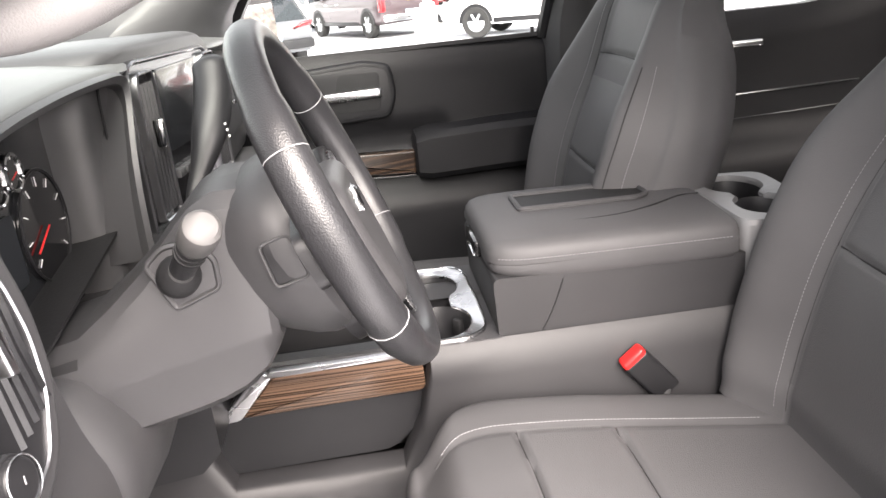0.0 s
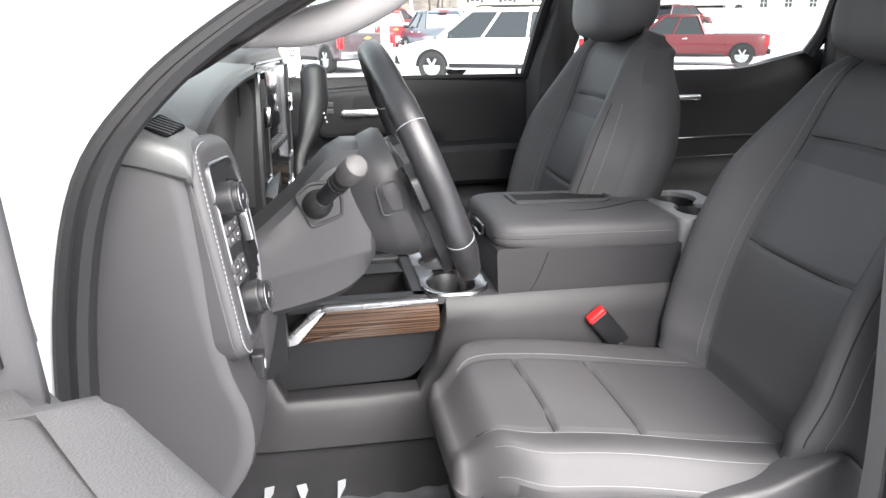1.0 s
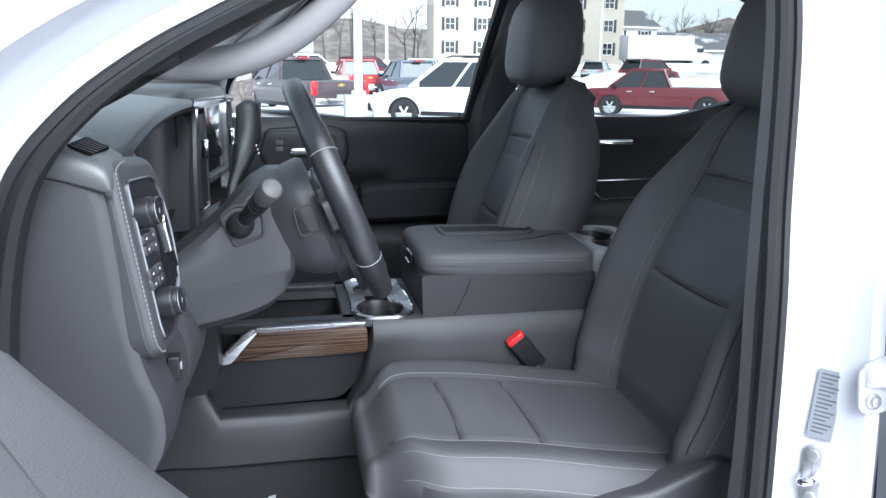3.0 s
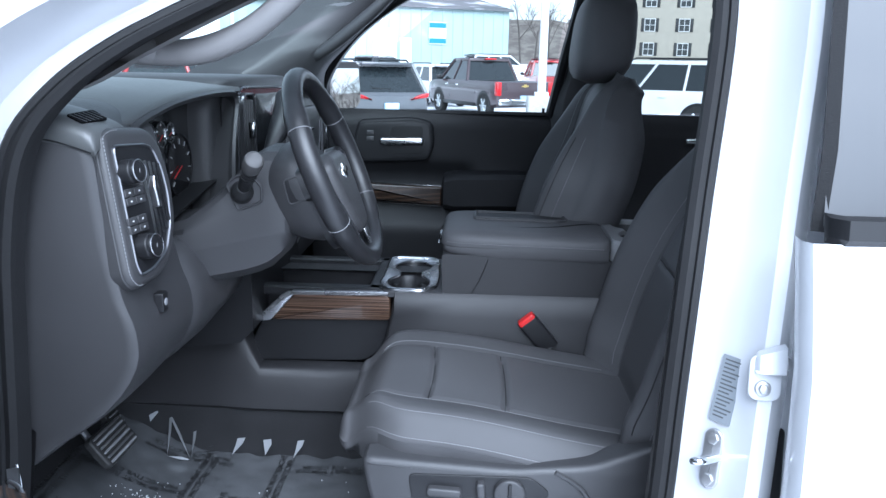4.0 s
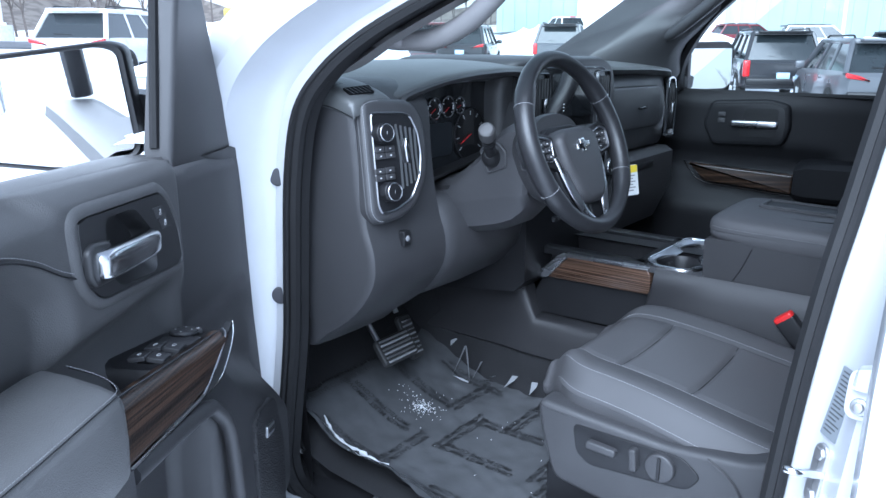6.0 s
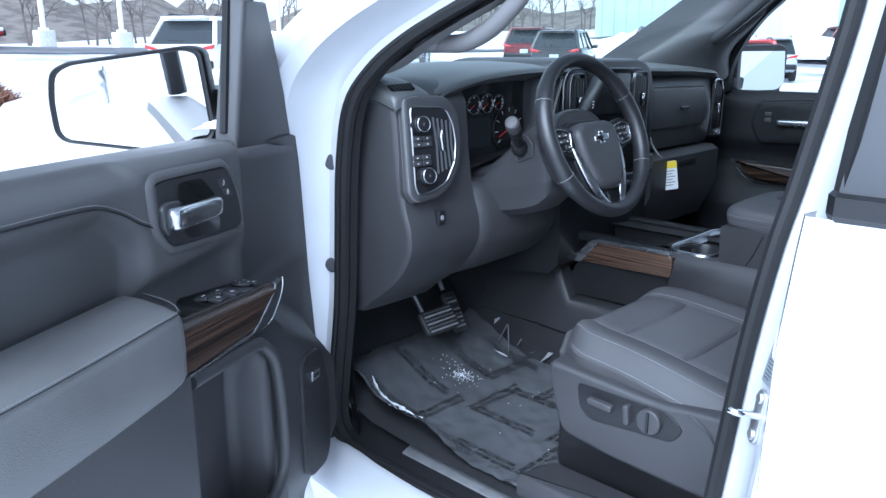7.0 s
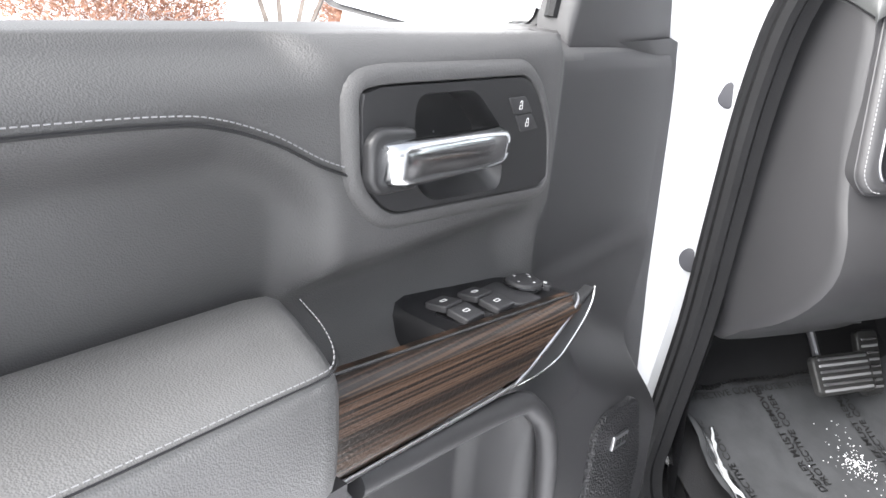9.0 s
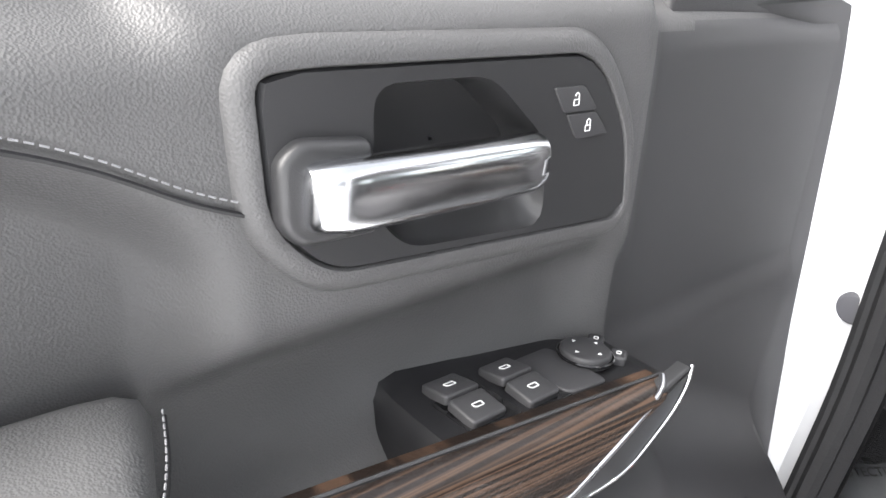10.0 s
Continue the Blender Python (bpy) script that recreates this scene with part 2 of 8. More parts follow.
HEADLINER = mat("grey_headliner", (0.4, 0.39, 0.38), 0.9, bump=0.4, bump_scale=800)
PILLAR_T = mat("grey_pillar_trim", (0.180, 0.174, 0.174), 0.7, bump=0.3, bump_scale=700)
RED = mat("red_plastic", (0.6, 0.02, 0.02), 0.35)
WHITE = mat("white_print", (0.75, 0.75, 0.75), 0.5)
YELLOW = mat("yellow_print", (0.8, 0.62, 0.03), 0.5)
STEEL = mat("galvanised_steel", (0.55, 0.55, 0.56), 0.36, 0.8, vary=0.12, scale=30)
PEDAL_R = mat("pedal_rubber", (0.03, 0.03, 0.03), 0.5)
MIRROR = mat("mirror_glass", (0.9, 0.91, 0.92), 0.02, 1.0, vary=0.01, rough_vary=0.0)
GLASS = glass("clear_glass", (0.80, 0.84, 0.83))
GLASS_W = glass("windscreen_glass", (0.88, 0.95, 0.92))
DARKGLASS = mat("tinted_glass", (0.02, 0.025, 0.028), 0.06, vary=0.1, coat=0.5)
SCREEN = mat("dark_screen", (0.015, 0.016, 0.018), 0.15, coat=0.5)
SNOW = mat("snow", (0.82, 0.84, 0.87), 0.8, bump=0.6, bump_scale=40, vary=0.06, scale=2)
FILM_M = mat("grey_plastic_film", (0.100, 0.103, 0.109), 0.22, bump=0.55, bump_scale=34, coat=0.5, vary=0.18, scale=12)


def ray_out(cx, cz, ang, poly):
    """Where a ray from the centre leaves an outline."""
    dx, dz = math.cos(ang), math.sin(ang)
    best = 0.3
    for i in range(len(poly)):
        (ax, az), (bx, bz) = poly[i - 1], poly[i]
        den = dx * (bz - az) - dz * (bx - ax)
        if abs(den) < 1e-9:
            continue
        t = ((ax - cx) * (bz - az) - (az - cz) * (bx - ax)) / den
        s = ((ax - cx) * dz - (az - cz) * dx) / den
        if t > 0 and -1e-6 <= s <= 1 + 1e-6:
            best = min(best, t)
    return (cx + dx * best, cz + dz * best)


def stitches(bm, pts, long=0.0036, gap=0.0020, r=0.0005):
    """Short even stitches along a line of points."""
    d, on, seg = 0.0, True, [Vector(pts[0])]
    lim = long
    for a, b in zip(pts, pts[1:]):
        a, b = Vector(a), Vector(b)
        n = (b - a).length
        s = 0.0
        while d + (n - s) >= lim:
            s += lim - d
            q = a.lerp(b, s / n)
            if on:
                tube(bm, [seg[0], q], r, 4)
            seg, on, d = [q], not on, 0.0
            lim = long if on else gap
        d += n - s
# Far doors share the driver's trim; this copy is darkened for their shade.
SHADED_TRIM = mat("shaded_door_trim", (0.010, 0.010, 0.0115), 0.50, bump=0.15, bump_scale=900, kind="pebble", spec=0.28)
# Driver's copy of the trim, base raised for daylight on the open door.
DOOR_SOFT_LIT = mat("lit_grained_door_vinyl", (0.078, 0.077, 0.078), 0.55, bump=0.24, bump_scale=700, kind="pebble", scale=5, vary=0.16, spec=0.6)
# Armrest leather, its base raised for the same daylight.
ARM_L_LIT = mat("lit_grained_armrest_leather", (0.128, 0.127, 0.127), 0.46, bump=0.24, bump_scale=700, kind="pebble", scale=4, vary=0.2, spec=0.6)
PLATE_M = mat("black_moulded_plate", (0.026, 0.026, 0.0275), 0.40, bump=0.10, bump_scale=1400, spec=0.6)
GRILLE_M = mat("perforated_grille", (0.020, 0.020, 0.022), 0.5, bump=1.0, bump_scale=330, kind="pebble", spec=0.4)
BEZEL = mat("dark_satin_metal", (0.30, 0.30, 0.315), 0.3, 1.0, vary=0.05)

# ---- the cab: body, floor, roof ----
MID = 0.79  # the truck's centre line; the passenger's side mirrors about it


# edge of the driver's door opening, from the roof down the windscreen pillar, along the sill and up the centre pillar
OPEN_A = [(0.02, 0.16, 1.70), (-0.16, 0.13, 1.60), (-0.30, 0.075, 1.525), (-0.39, 0.04, 1.472), (-0.465, 0.015, 1.412), (-0.522, 0.0, 1.335), (-0.555, 0.0, 1.206),
          (-0.569, 0.0, 1.04), (-0.582, 0.0, 0.86), (-0.615, 0.0, 0.65), (-0.625, 0.0, 0.55), (-0.585, 0.0, 0.493), (-0.50, 0.0, 0.482)]
OPEN_B = [(-0.50, 0.0, 0.482), (-0.2, 0.0, 0.485), (0.2, 0.0, 0.49), (0.30, 0.0, 0.51), (0.345, 0.0, 0.60), (0.368, 0.002, 0.80), (0.382, 0.025, 1.0), (0.397, 0.055, 1.16),
          (0.412, 0.09, 1.28), (0.44, 0.15, 1.53), (0.43, 0.19, 1.68), (0.36, 0.20, 1.75), (0.15, 0.18, 1.745), (0.02, 0.16, 1.70)]
ring_pts = spline(OPEN_A, 5)[:-1] + spline(OPEN_B, 5)[:-1]

body = thing("pickup_truck_body", "white pearl painted crew cab body with the driver's door open", "pickup truck", kind="structure")


def strip(name, lines, material, parent=body, label="", n=5):
    """A skin lofted through rows of points, each row a smooth line."""
    bm = bmesh.new()
    rows = [spline(l, n) for l in lines]
    loft(bm, rows, caps=False, around=False)
    return part(name, bm, material, parent, label)


def off(pts, d):
    return [tuple(Vector(p) + Vector(d)) for p in pts]


# windscreen pillar and hinge pillar, painted
a_line = OPEN_A[:12]
strip("hinge_pillar", [off(a_line, (-0.004, 0.004, 0.0)), off(a_line, (-0.02, -0.006, 0.002)), off(a_line, (-0.045, -0.008, 0.012)), off(a_line, (-0.064, -0.044, 0.02)),
                       off(a_line, (-0.075, -0.115, 0.026)), off(a_line, (-0.10, -0.135, 0.045)), off(a_line, (-0.16, -0.13, 0.07)), off(a_line, (-0.19, -0.09, 0.085)), off(a_line, (-0.20, -0.03, 0.09))], PAINT, label="white painted pillar with rubber plugs")
strip("opening_flange", [off(OPEN_A, (0.004, 0.0, 0.0)), off(OPEN_A, (0.010, 0.03, -0.004)), off(OPEN_A, (-0.03, 0.06, 0.01)), off(OPEN_A, (-0.12, 0.07, 0.05))], RUBBER, label="dark lining inside the door opening")
# front wing and bonnet
bm = bmesh.new()
loft(bm, [[(x, y, z) for y, z in ((-0.10, 0.42), (-0.15, 0.6), (-0.17, 0.85), (-0.165, 1.05), (-0.14, 1.17), (-0.08, 1.235), (0.05, 1.27), (MID, 1.31), (1.53, 1.27), (1.66, 1.235), (1.72, 1.17), (1.745, 1.05), (1.75, 0.85), (1.73, 0.6))] for x in (-2.6, -1.6, -1.0, -0.70)], caps=False, around=False)
part("front_wing", bm, PAINT, body)
# sill
b_line = [(-0.62, 0, 0.5), (-0.3, 0, 0.484), (0.1, 0, 0.488), (0.36, 0, 0.50)]
strip("rocker_panel", [off(b_line, (0, -0.006, -0.006)), off(b_line, (0, -0.018, -0.003)), off(b_line, (0, -0.035, -0.006)), off(b_line, (0, -0.075, -0.03)), off(b_line, (0, -0.10, -0.08)), off(b_line, (0, -0.08, -0.16)), off(b_line, (0, 0.02, -0.18))], PAINT)
# centre pillar: shut face, then the inner jamb behind
b_up = [(0.345, 0.0, 0.50), (0.360, 0.0, 0.66), (0.371, 0.002, 0.80), (0.385, 0.025, 1.0), (0.400, 0.055, 1.16), (0.415, 0.09, 1.28), (0.443, 0.15, 1.53), (0.44, 0.19, 1.70)]
strip("centre_pillar", [off(b_up, (0, 0.0, 0)), off(b_up, (0.014, -0.006, 0)), off(b_up, (0.034, -0.020, 0)), off(b_up, (0.058, -0.044, 0)), off(b_up, (0.074, -0.072, 0)), off(b_up, (0.084, -0.092, 0)), off(b_up, (0.10, -0.098, 0)),
                        off(b_up, (0.115, -0.085, 0)), off(b_up, (0.135, -0.055, 0)), off(b_up, (0.18, -0.04, 0)), off(b_up, (0.32, -0.045, 0))], PAINT, label="white painted centre pillar")
# roof
bm = bmesh.new()
loft(bm, [[(x, y, z + dz) for y, z in ((0.16, 1.70), (0.15, 1.74), (0.22, 1.82), (0.4, 1.87), (MID, 1.89), (1.18, 1.87), (1.36, 1.82), (1.43, 1.74), (1.42, 1.70))] for x, dz in ((-0.05, -0.03), (0.1, 0.0), (0.6, 0.02), (1.3, 0.0), (1.75, -0.08))], caps=False, around=False)
part("roof_panel", bm, PAINT, body)
bm = bmesh.new()
loft(bm, [[(x, y, z + dz) for y, z in ((0.19, 1.70), (0.26, 1.76), (0.45, 1.81), (MID, 1.825), (1.13, 1.81), (1.32, 1.76), (1.39, 1.70))] for x, dz in ((-0.02, -0.03), (0.1, 0.0), (0.6, 0.02), (1.3, 0.0), (1.72, -0.08))], caps=False, around=False)
tagged(part("ceiling", bm, HEADLINER), "light grey cloth headliner of the cab", "ceiling", kind="structure")
# far side of the cab behind the door panels
bm = bmesh.new()
loft(bm, [[V(x, 1.715, z), V(x, 1.72, 1.0), V(x, 1.715, 1.285)] for x, z in ((-1.0, 0.45), (0.4, 0.45), (1.8, 0.45))], caps=False, around=False)
tagged(part("wall_far", bm, PLASTIC_D), "dark inner side of the cab behind the far doors", "wall", kind="structure")
# rear wall of the cab
bm = bmesh.new()
box(bm, (1.80, MID, 1.05), (0.06, 1.5, 1.2), 0.02)
tagged(part("wall_rear", bm, PLASTIC_D), "dark trimmed rear wall of the cab", "wall", kind="structure")

# rubber seal round the opening
bm = bmesh.new()
tube(bm, ring_pts, 0.0135, 8, True)
part("door_seal", bm, RUBBER, body, "black rubber door seal")
bm = bmesh.new()
tube(bm, [p + V(-0.012 if p.x < 0 else 0.012, -0.012, 0) for p in ring_pts], 0.007, 6, True)
part("seal_lip", bm, RUBBER, body, "thin rubber lip")

# grey inner trim of the pillars
a_in = [(-0.62, 0.05, 1.40), (-0.50, 0.045, 1.425), (-0.39, 0.06, 1.485), (-0.30, 0.09, 1.535), (-0.16, 0.145, 1.61), (0.02, 0.18, 1.71)]
lines = [off(a_in, d) for d in ((0.03, 0.0, -0.02), (0.03, 0.05, -0.015), (-0.01, 0.085, 0.02), (-0.07, 0.085, 0.06), (-0.10, 0.04, 0.08))]
strip("pillar_trim", lines, PILLAR_T, label="moulded trim on the windscreen pillar")
b_in = [(0.355, 0.035, 0.55), (0.375, 0.04, 0.9), (0.40, 0.09, 1.16), (0.42, 0.125, 1.28), (0.45, 0.18, 1.53), (0.45, 0.23, 1.72)]
strip("centre_pillar_trim", [off(b_in, (-0.015, -0.02, 0)), off(b_in, (0.0, 0.03, 0)), off(b_in, (0.06, 0.06, 0)), off(b_in, (0.2, 0.05, 0))], PILLAR_T)
pa_l = [Vector(q) for q in ((-0.70, 1.30, 1.34), (-0.632, 1.344, 1.404), (-0.41, 1.49, 1.601), (-0.20, 1.46, 1.76))]
pa_r = [Vector(q) for q in ((-0.42, 1.60, 1.34), (-0.392, 1.575, 1.445), (-0.215, 1.575, 1.602), (-0.03, 1.53, 1.74))]
strip("pillar_trim", [[p + V(-0.16, 0.07, 0.02) for p in pa_l], pa_l, [p.lerp(q, 0.12) + V(0.006, -0.014, -0.004) for p, q in zip(pa_l, pa_r)], [p.lerp(q, 0.5) + V(0.012, -0.03, -0.012) for p, q in zip(pa_l, pa_r)], [p.lerp(q, 0.88) + V(0.008, -0.022, -0.008) for p, q in zip(pa_l, pa_r)], pa_r, [p + V(0.0, 0.06, 0.03) for p in pa_r]], PLASTIC, label="dark moulded trim on the windscreen pillar")
pb = [(0.335, 1.66, 0.90), (0.332, 1.635, 1.285), (0.362, 1.605, 1.45), (0.395, 1.575, 1.63), (0.41, 1.50, 1.75)]
strip("passenger_pillar_trim", [off(pb, d) for d in ((0.012, 0.04, 0), (0.024, 0.004, 0), (0.045, -0.014, 0), (0.115, -0.016, 0), (0.145, 0.0, 0), (0.155, 0.05, 0))], PLASTIC)

# hinge-pillar rubber plugs, the striker, the label and the rear door's hinge


def on_face(p, n, spin=0):
    return Matrix.Translation(p) @ Vector(n).to_track_quat("Z", "Y").to_matrix().to_4x4() @ pose(0, 0, 0, 0, 0, spin)


for p in ((-0.601, -0.0035, 1.200), (-0.612, -0.0035, 0.951)):
    bm = bmesh.new()
    disc(bm, 0.0185, 0.008, on_face(p, (0.55, -0.83, 0.05)), 24, 0.004)
    part("rubber_plug", bm, mat("grey_rubber", (0.07, 0.07, 0.08), 0.6), body, "grey rubber plug")
def on_pillar(p, out, up):
    """Local x outwards over the pillar's face, y up it, depth away from it."""
    d, u = Vector(out), Vector(up).normalized()
    n = d.cross(u).normalized()
    d = u.cross(n)
    return Matrix(((d.x, u.x, n.x, p[0]), (d.y, u.y, n.y, p[1]), (d.z, u.z, n.z, p[2]), (0, 0, 0, 1)))


sm = on_pillar((0.4325, -0.0265, 0.928), (0.71, -0.71, 0), (0.08, 0.13, 0.985))
bm = bmesh.new()
slab(bm, rrect(0.026, 0.086, 0.013, 5), 0.004, sm, 0.002)
striker = part("striker_plate", bm, STEEL, body, "bare steel latch striker with two bolts")
bm = bmesh.new()
tube(bm, spline([sm @ V(0.009, 0.004, 0.002), sm @ V(0.008, 0.005, 0.028), sm @ V(0.005, 0.005, 0.040), sm @ V(0.0, 0.004, 0.044), sm @ V(-0.006, 0.001, 0.040), sm @ V(-0.009, -0.002, 0.028), sm @ V(-0.010, -0.003, 0.002)], 5), 0.0056, 10)
part("striker_loop", bm, CHROME, striker)
for dz in (0.029, -0.029):
    bm = bmesh.new()
    disc(bm, 0.0085, 0.004, sm @ pose(0, dz, 0.0035), 6, 0.001)
    part("bolt", bm, STEEL, striker)
LABEL_M = mat("label_foil", (0.24, 0.26, 0.28), 0.4, vary=0.08)
lab_at = on_pillar((0.4465, -0.019, 1.027), (0.71, -0.71, 0), (0.10, 0.155, 0.983)) @ pose(0, 0, 0.0015, 0, 0, -5)
bm = bmesh.new()
slab(bm, rrect(0.031, 0.094, 0.001, 1), 0.0012, lab_at)
label_plate = part("information_label", bm, LABEL_M, body, "small grey foil label with fine print")
for i in range(15):
    bm = bmesh.new()
    slab(bm, rrect(0.024 - 0.004 * (i * 7 % 3), 0.0019, 0.0003, 1), 0.0004, lab_at @ pose(0.0005 - 0.002 * (i * 7 % 3), 0.041 - 0.0057 * i, 0.0012))
    part("print_bar", bm, mat("grey_print", (0.08, 0.085, 0.09), 0.5) if i == 0 else bpy.data.materials["grey_print"], label_plate)
hm = on_pillar((0.474, -0.062, 1.062), (0.98, -0.10, 0), (0.02, 0.17, 0.985)) @ Matrix.Scale(0.8, 4)
bm = bmesh.new()
slab(bm, rounded([(-0.022, -0.035), (0.03, -0.035), (0.03, 0.04), (-0.022, 0.04)], 0.018, 5), 0.006, hm, 0.003)
hinge = part("door_hinge", bm, PAINT, body, "white painted hinge bracket with bolts")
bm = bmesh.new()
loft(bm, [[hm @ V(x, y, z) for y, z in ((0.014, 0.0), (0.012, 0.02), (0.016, 0.03 + t), (0.045 + k, 0.028 + t), (0.05 + k, 0.0))] for x, k, t in ((-0.014, -0.012, -0.020), (-0.008, -0.004, -0.012), (0.02, 0.006, -0.010), (0.032, 0.010, -0.010))])
part("hinge_arm", bm, PAINT, hinge)
for x, y in ((0.0, -0.014), (0.03, 0.03)):
    bm = bmesh.new()
    disc(bm, 0.013, 0.008, hm @ pose(x, y, 0.004), 24, 0.002)
    disc(bm, 0.0085, 0.015, hm @ pose(x, y, 0.004), 6, 0.002)
    part("bolt", bm, STEEL, hinge)
bm = bmesh.new()
slab(bm, rounded([(-0.016, -0.052), (0.02, -0.052), (0.02, 0.052), (-0.010, 0.052), (-0.016, 0.03)], 0.008, 4), 0.012, on_pillar((0.503, -0.034, 0.928), (0.97, 0.2, 0), (0.0, 0.11, 0.99)), 0.004)
part("rubber_boot", bm, RUBBER, body, "black rubber boot beside the hinge")

# closed rear door on the driver's side
rear_d = thing("rear_door", "closed white rear door with dark window and black belt moulding", "car door")
bm = bmesh.new()
prof = [(-0.155, 0.50), (-0.168, 0.75), (-0.17, 0.95), (-0.16, 1.10), (-0.13, 1.21), (-0.115, 1.255)]
loft(bm, [[(x + dx, y + dy, z) for y, z in prof] for x, dx, dy in ((0.492, 0, 0.05), (0.487, 0, 0.02), (0.495, 0, 0.002), (0.56, 0, 0), (1.0, 0, -0.005), (1.46, 0, -0.005))], caps=False, around=False)
part("skin", bm, PAINT, rear_d)
bm = bmesh.new()
loft(bm, [[(x, -0.115 + d, 1.253), (x, -0.125 + d, 1.262), (x, -0.122 + d, 1.285), (x, -0.105 + d, 1.288)] for x, d in ((0.515, 0.02), (0.53, 0), (1.0, 0), (1.46, 0))])
part("belt_moulding", bm, PLASTIC_D, rear_d)
bm = bmesh.new()
loft(bm, [[(x, y, z), (x + 0.014, y - 0.008, z), (x + 0.018, y + 0.0, z), (x + 0.012, y + 0.03, z)] for x, y, z in ((0.508, -0.07, 1.262), (0.515, -0.06, 1.36), (0.527, -0.01, 1.53), (0.545, 0.06, 1.72))])
part("window_frame", bm, RUBBER, rear_d)
bm = bmesh.new()
loft(bm, [[(0.518, -0.080, 1.27), (0.536, -0.015, 1.53), (0.552, 0.055, 1.72)], [(1.44, -0.085, 1.27), (1.42, -0.02, 1.53), (1.38, 0.05, 1.72)]], caps=False, around=False)
part("pane", bm, mat("dusty_tinted_glass", (0.040, 0.042, 0.047), 0.35), rear_d, "tinted window pane")

# glazing
bm = bmesh.new()
wl_b = [(-0.92, 0.06, 1.36), (-1.02, 0.4, 1.375), (-1.05, MID, 1.38), (-1.02, 1.18, 1.375), (-0.92, 1.52, 1.36)]
wl_t = [(-0.10, 0.20, 1.71), (-0.13, 0.45, 1.77), (-0.14, MID, 1.785), (-0.13, 1.13, 1.77), (-0.10, 1.38, 1.71)]
loft(bm, [spline(wl_b, 4), spline(wl_t, 4)], caps=False, around=False)
tagged(part("window_1", bm, GLASS_W), "clear laminated windscreen of the pickup", "window", kind="structure")

# floor, tunnel and firewall in one sheet
bm = bmesh.new()
fy = [0.05, 0.12, 0.3, 0.55, 0.62, 0.655, 0.662, 0.669, 0.676, MID, 0.904, 0.911, 0.918, 0.925, 1.03, 1.28, 1.50, 1.70]
fx = [(1.78, 0.55), (0.36, 0.53), (-0.1, 0.525), (-0.40, 0.528), (-0.55, 0.54), (-0.68, 0.585), (-0.80, 0.66), (-0.92, 0.78), (-0.98, 0.95), (-1.0, 1.2), (-1.0, 1.36)]
loft(bm, [[V(x, y, z + 0.13 * smooth(0.136, 0.114, abs(y - MID)) * smooth(-0.99, -0.8, x)) for y in fy] for x, z in fx], caps=False, around=False)
tagged(part("floor", bm, CARPET), "black carpeted cab floor and footwell", "floor", kind="structure")
bm = bmesh.new()
loft(bm, [[(x, y, z) for y, z in ((-0.006, 0.478), (0.02, 0.492), (0.05, 0.502), (0.085, 0.513), (0.125, 0.530), (0.16, 0.50))] for x in (-0.66, -0.3, 0.1, 0.36)], caps=False, around=False)
part("sill_trim", bm, PLASTIC_D, body, "black moulded sill trim")
bm = bmesh.new()
loft(bm, [[(x + d, 0.042, 0.497), (x + d, 0.046, 0.5035), (x + d, 0.070, 0.5115), (x, 0.092, 0.520), (x, 0.096, 0.512)] for x, d in ((-0.40, -0.03), (0.3, 0.0))])
part("scuff_plate", bm, STEEL, body, "brushed steel scuff plate")
bm = bmesh.new()
loft(bm, [[(-0.575, 0.03, 0.5), (-0.59, 0.03, 0.7), (-0.56, 0.03, 0.9)], [(-0.66, 0.075, 0.5), (-0.68, 0.075, 0.7), (-0.66, 0.075, 0.92)], [(-0.9, 0.09, 0.5), (-0.9, 0.09, 0.7), (-0.9, 0.09, 0.95)]], caps=False, around=False)
part("kick_panel", bm, PLASTIC_D, body)

# bed, underside and wheels of the truck
bm = bmesh.new()
loft(bm, [[V(x, y, z) for y, z in ((-0.08, 0.55), (-0.15, 0.75), (-0.16, 1.0), (-0.12, 1.25), (-0.03, 1.27), (0.0, 1.25), (0.0, 0.85), (1.58, 0.85), (1.58, 1.25), (1.61, 1.27), (1.70, 1.25), (1.74, 1.0), (1.73, 0.75), (1.66, 0.55))] for x in (1.90, 1.93, 3.5, 3.55)])
part("cargo_bed", bm, PAINT, body)
bm = bmesh.new()
box(bm, (0.45, MID, 0.44), (5.9, 0.95, 0.14), 0.02)
part("chassis", bm, PLASTIC_D, body)
TYRE_R = mat("truck_tyre", (0.02, 0.02, 0.021), 0.8, bump=0.4, bump_scale=60)
for x in (-1.62, 2.55):
    for y, s_ in ((-0.13, -1), (2 * MID + 0.13, 1)):
        wm = Matrix.Translation((x, y - s_ * 0.26, 0.40)) @ pose(0, 0, 0, -90 * s_, 0, 0)
        bm = bmesh.new()
        disc(bm, 0.40, 0.26, wm, 40, 0.04)
        wheel = part("wheel", bm, TYRE_R, body)
        bm = bmesh.new()
        disc(bm, 0.25, 0.012, wm @ pose(0, 0, 0.255), 30, 0.01)
        part("rim", bm, SATIN, wheel)

# ---- dashboard ----
dash = thing("dashboard", "charcoal soft-touch dashboard with instrument hood and chrome-edged vents", "dashboard")


# the driver's end, which carries the light switches
bm = bmesh.new()
ring0 = [(-0.95, 1.33), (-0.72, 1.365), (-0.60, 1.388), (-0.515, 1.38), (-0.466, 1.350), (-0.452, 1.31), (-0.446, 1.24), (-0.438, 1.17), (-0.424, 1.10), (-0.408, 1.05), (-0.412, 0.99), (-0.462, 0.92), (-0.55, 0.855), (-0.64, 0.812), (-0.95, 0.86)]


